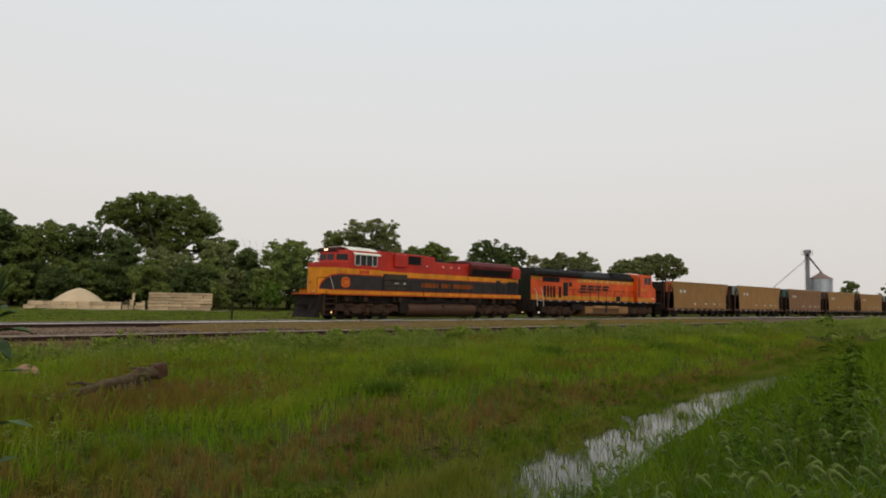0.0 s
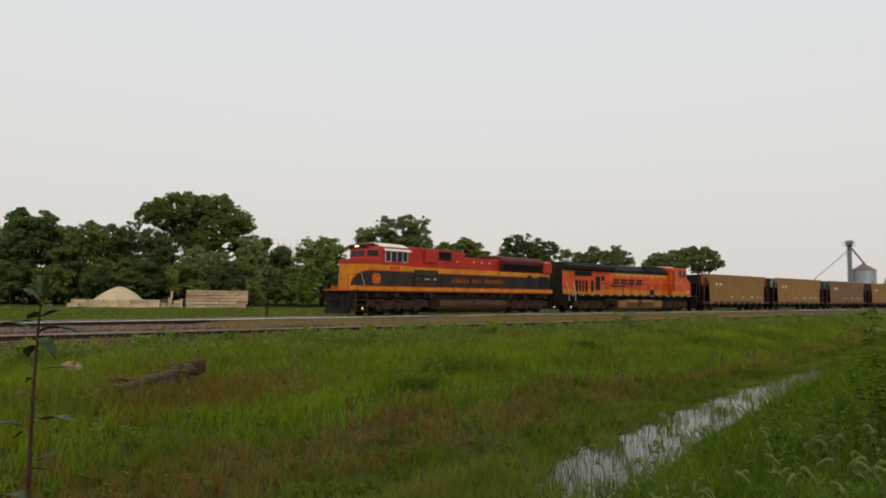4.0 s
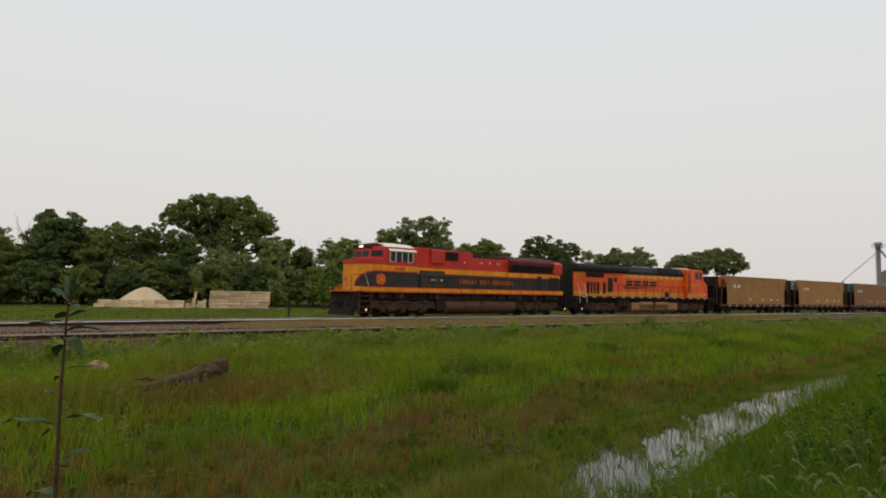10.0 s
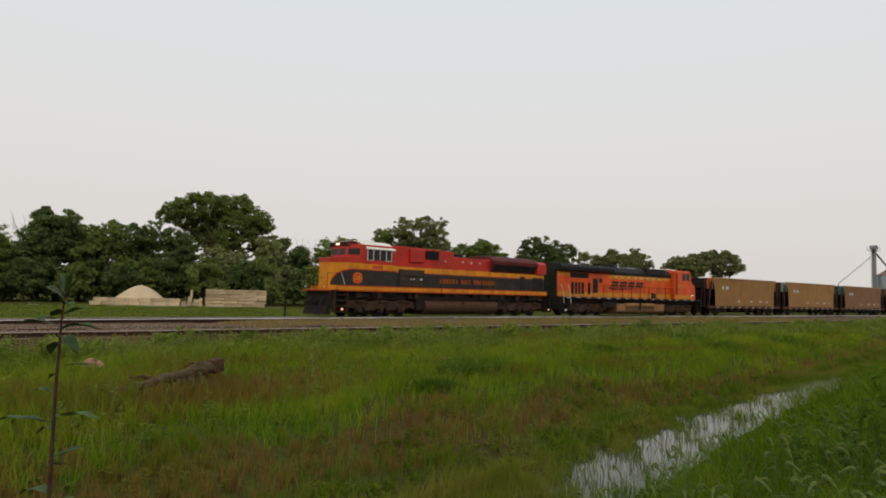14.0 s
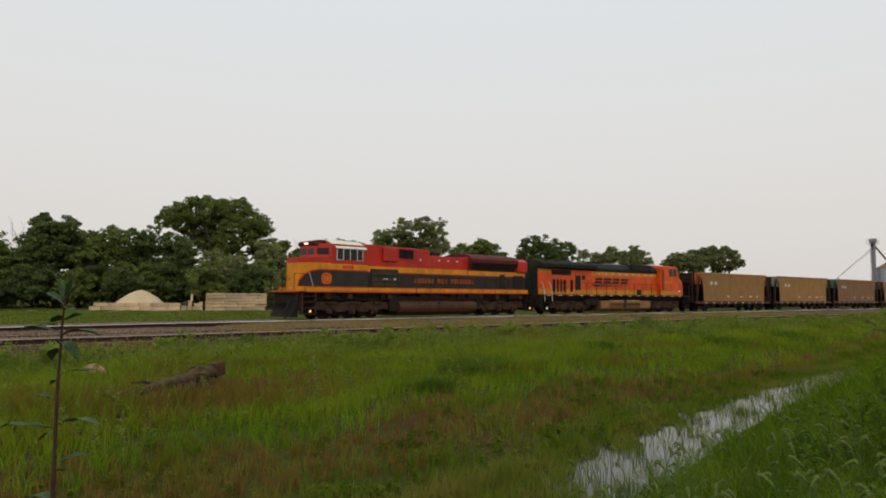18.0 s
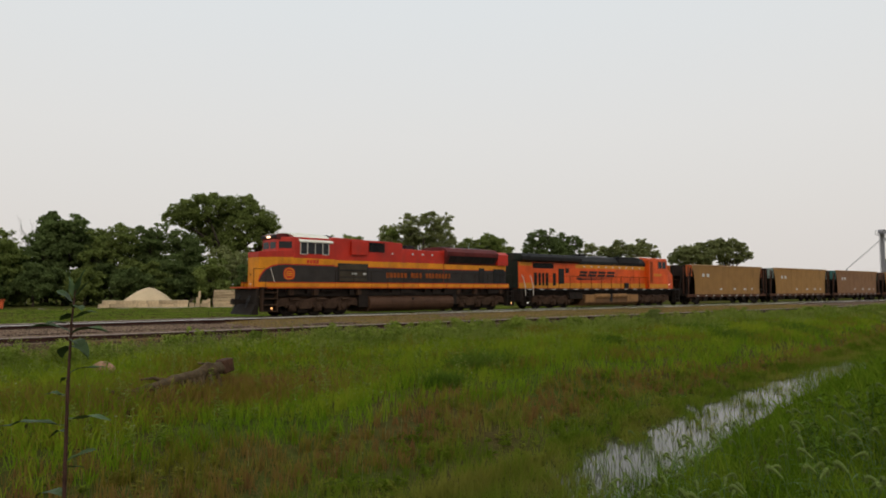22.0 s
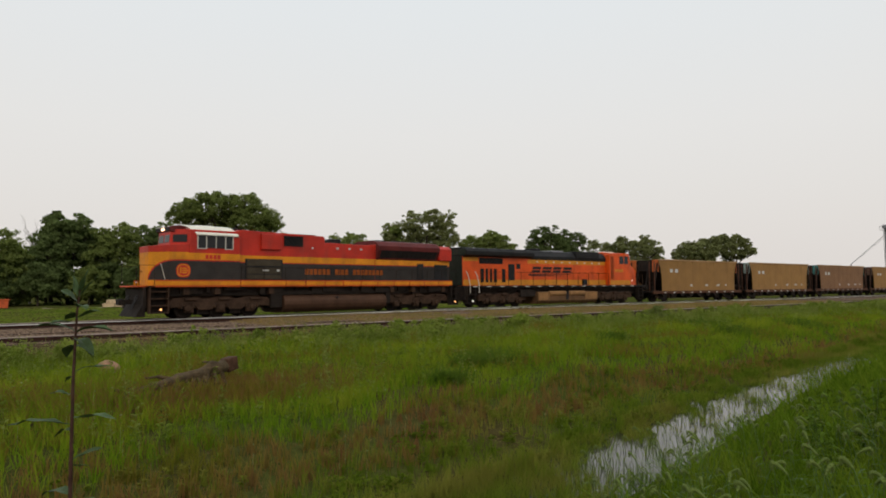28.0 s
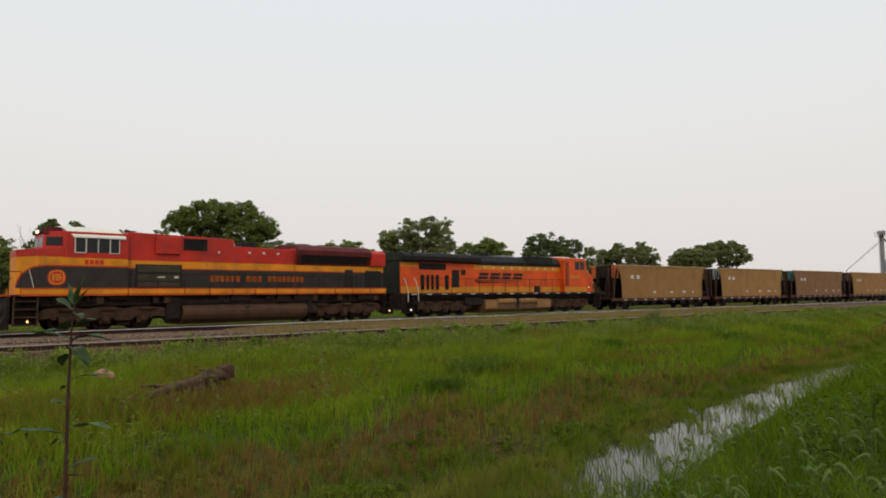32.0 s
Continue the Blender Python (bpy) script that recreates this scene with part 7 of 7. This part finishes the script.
def hopper_car(k, end_material, end_word, body):
    x0 = SECOND_LEN + HOPPER_LEN * k
    c = Car("hopper_car", x0 + HOPPER_LEN / 2, "tan steel coal hopper car with %s end panels" % end_word, "rail car", "hopper cars")
    A, B, T = x0 + 1.38, x0 + HOPPER_LEN - 1.42, 3.82
    arc = [(0.46, 0.0), (0.46, 0.8), (0.43, 1.3), (0.36, 1.75), (0.25, 2.15), (0.12, 2.48), (0.0, 2.70)]
    left = [(A + dx * 1.0, 1.02 + dz) for dx, dz in arc]
    right = [(B - dx * 1.0, 1.02 + dz) for dx, dz in arc[::-1]]
    side = left + [(A, T)] + [(B, T)] + right
    for s in (-1, 1):
        sd = c.add("side_sheet", prism(bmx(), side, *sorted((s * 1.50, s * 1.53))), body, "smooth tan side sheet")
        c.box("top_chord", A - 0.1, B + 0.1, *sorted((s * 1.44, s * 1.60)), T - 0.02, T + 0.10, CHORD, 0.01, parent=sd)
        c.box("side_sill", x0 + 0.5, x0 + HOPPER_LEN - 0.5, *sorted((s * 1.36, s * 1.55)), 0.78, 1.03, SILL_RUST, 0.01)
        for q in range(9):
            x = A + 0.9 + q * (B - A - 1.8) / 8
            c.add("pocket_web", prism(bmx(), [(x - 0.5, 0.80), (x + 0.5, 0.80), (x + 0.18, 0.52), (x - 0.18, 0.52)], *sorted((s * 1.34, s * 1.46))), GRIMEDARK)
            c.box("reflector", x - 0.16, x + 0.16, *sorted((s * 1.552, s * 1.556)), 0.84, 0.92, WHITE_MARK)
        for q in range(11):
            x = A + 0.55 + q * (B - A - 1.1) / 10
            c.box("weld_rib", x - 0.012, x + 0.012, *sorted((s * 1.53, s * 1.538)), 1.05, T - 0.03, body, parent=sd)
    # ends with their slope sheets, the void's shade put into the dark colour
    for x, w in ((A, 1), (B, -1)):
        e = c.add("end_sheet", box(bmx(), min(x, x + w * 0.04), max(x, x + w * 0.04), -1.5, 1.5, 2.85, T + 0.04), GRIMEDARK, "dark end sheet")
        for s in (-1, 1):
            c.box("corner_panel", min(x - w * 0.05, x - w * 0.005), max(x - w * 0.05, x - w * 0.005), *sorted((s * 0.86, s * 1.52)), 2.75, T + 0.05, end_material, 0.01, "%s corner panel" % end_word, parent=e)
        sl = [(x, 2.86), (x + w * 2.6, 1.0), (x + w * 2.66, 1.0), (x + w * 0.06, 2.9)]
        c.add("slope_sheet", prism(bmx(), sl, -1.49, 1.49), GRIMEDARK, parent=e)
        for y in (-1.42, -0.5, 0.5, 1.42):
            c.add("end_post", prism(bmx(), [(x - w * 0.72, 0.95), (x - w * 0.62, 0.95), (x + w * 0.02, 3.5), (x - w * 0.10, 3.6)], y - 0.05, y + 0.05), GRIMEDARK, parent=e)
        for y in (-1.46, -0.95, 0.95, 1.46):
            c.box("end_upright", min(x - w * 0.62, x - w * 0.54), max(x - w * 0.62, x - w * 0.54), y - 0.04, y + 0.04, 1.0, 3.7, SILL_RUST, parent=e)
        c.box("end_platform", min(x - w * 1.1, x + w * 0.8), max(x - w * 1.1, x + w * 0.8), -1.45, 1.45, 0.90, 1.02, GRIMEDARK)
        for s in (-1, 1):
            bm = bmx()
            for yy in (s * 1.08, s * 1.48):
                rod(bm, (x - w * 0.95, yy, 0.55), (x - w * 0.95, yy, 3.1), 0.022, n=6)
            for q in range(7):
                rod(bm, (x - w * 0.95, s * 1.08, 0.65 + 0.38 * q), (x - w * 0.95, s * 1.48, 0.65 + 0.38 * q), 0.018, n=6)
            c.add("ladder", bm, GRIMEDARK, "dark steel corner ladder")
    c.add("air_tank", rod(bmx(), (x0 + 0.9, -0.6, 1.35), (x0 + 0.9, 0.5, 1.35), 0.24, n=14), GRIMEDARK)
    # load and hopper bottoms
    c.add("load", prism(bmx(), [(A + 0.1, 3.3), (A + 3, 3.62), (B - 3, 3.62), (B - 0.1, 3.3), (B - 2.4, 1.1), (A + 2.4, 1.1)], -1.46, 1.46), COAL, "dark coal load")
    for q in range(4):
        x = A + 2.9 + q * 2.5
        c.add("hopper_bottom", prism(bmx(), [(x - 0.9, 1.0), (x + 0.9, 1.0), (x + 0.35, 0.34), (x - 0.35, 0.34)], -1.1, 1.1), GRIMEDARK, "dark discharge hopper")
    c.box("centre_sill", x0 + 0.5, x0 + HOPPER_LEN - 0.5, -0.25, 0.25, 0.72, 1.0, GRIMEDARK)
    # faded marks
    bars(c, "lettering", A + 1.7, A + 3.1, 2.72, 3.04, 1.54, [1.0, -0.5, 1.1], WHITE_MARK if k != 2 else WHITE_MARK, "faded white marks")
    for q, w in ((5.0, 0.4), (7.6, 0.5), (9.6, 0.6), (11.2, 0.3)):
        bars(c, "lettering", A + q + 0.3 * (k % 3), A + q + w + 0.3 * (k % 3), 1.45, 1.62, 1.54, [1, 1], WHITE_MARK)
    coupler(c, x0 + 0.12, -1)
    coupler(c, x0 + HOPPER_LEN - 0.12, 1)
    for m in (2.45, HOPPER_LEN - 2.45):
        truck(c, x0 + m - 1.2, x0 + m + 1.2, [x0 + m - 0.89, x0 + m + 0.89], 0.86, GRIMEDARK, heavy=False)
    return c


HOPPER_B = mat("hopper_brown_paint", (0.215, 0.112, 0.054), 0.7, vary=0.18, scale=0.9, rust=0.2)
lead_locomotive()
second_locomotive()
for k, (m, word, body) in enumerate(((ORANGE_END, "orange", HOPPER), (PALEGREEN, "pale green", HOPPER), (TEAL, "teal", HOPPER_B), (BROWN_END, "brown", HOPPER), (BROWN_END, "brown", HOPPER), (PALEGREEN, "pale green", HOPPER), (BROWN_END, "brown", HOPPER_B))):
    hopper_car(k, m, word, body)


def along_track(x):
    """A place on the running track."""
    return pose(x, TRAIN_Y + bend(x), 0, 0, 0, math.degrees(math.atan((bend(x + 4) - bend(x - 4)) / 8)))


def motions():
    times = [k * 0.5 for k in range(65)]
    for ob, mid in VEHICLES:
        walk(ob, [(t, along_track(run_at(t) + mid)) for t in times])
    for ob, x in WHEELSETS:
        walk(ob, [(t, pose(x, 0, WHEEL_R, 0, math.degrees((run_at(t) - run_at(0)) / WHEEL_R), 0)) for t in times])


# ---- ties and gravel ----
def build_ties():
    for track, y, x0, x1, lift in ((TRACKS[2], SPUR_Y, -4, 80, -0.01), (TRACKS[1], SIDING_Y, 12, 90, -0.025), (TRACKS[0], TRAIN_Y, -4, 70, 0.0)):
        bm = bmx()
        box(bm, -0.115, 0.115, -1.3, 1.3, -0.19, 0.0, 0.012)
        me = mesh_of("tie", bm, TIE)
        rg = random.Random(int(y))
        n = 0
        x = x0
        while x < x1 and n < 170:
            ob = new("tie", me)
            ob.parent = track
            ob.matrix_local = pose(x, y + (bend(x) if y == TRAIN_Y else 0.0) + rg.uniform(-0.05, 0.05), -0.188 + lift + rg.uniform(-0.008, 0.006), 0, 0, rg.uniform(-1.5, 1.5))
            x += 0.52
            n += 1


def build_gravel():
    """Loose ballast stones lying over the bed."""
    rng = np.random.default_rng(12)
    n = 26000
    az = np.radians(-3 + 80 * rng.random(n))
    y = 24.7 + 10.0 * rng.random(n) ** 1.2
    x = y * np.tan(az)
    k = x < 75
    x, y = x[k], y[k]
    n = len(x)
    z = ground_z(x, y) + 0.005
    base = np.array([(1, 0, 0), (0, 1, 0), (-1, 0, 0), (0, -1, 0), (0, 0, 1), (0, 0, -1)], float)
    tri = np.array([(0, 1, 4), (1, 2, 4), (2, 3, 4), (3, 0, 4), (1, 0, 5), (2, 1, 5), (3, 2, 5), (0, 3, 5)])
    s = (0.028 + 0.03 * rng.random(n))[:, None, None] * (0.6 + 0.7 * rng.random((n, 6, 1)))
    a = rng.random(n) * math.tau
    rot = np.stack([np.stack([np.cos(a), -np.sin(a), 0 * a], 1), np.stack([np.sin(a), np.cos(a), 0 * a], 1), np.stack([0 * a, 0 * a, 1 + 0 * a], 1)], 1)
    v = np.einsum("nij,pj->npi", rot, base) * s * np.array([1.2, 1.0, 0.75]) + np.stack([x, y, z], 1)[:, None, :]
    f = (np.arange(n)[:, None, None] * 6 + tri[None]).reshape(-1, 3)
    stone = mat("ballast_stones", (0.205, 0.140, 0.096), 0.9, vary=0.3, scale=3, fine=30, per_island=0.45, spec=0.1)
    tagged(new("ballast_stones", fast_mesh("ballast_stones", v.reshape(-1, 3), f, stone)), "loose pinkish grey ballast stones", "gravel", kind="stuff")


build_ties()
build_gravel()


motions()
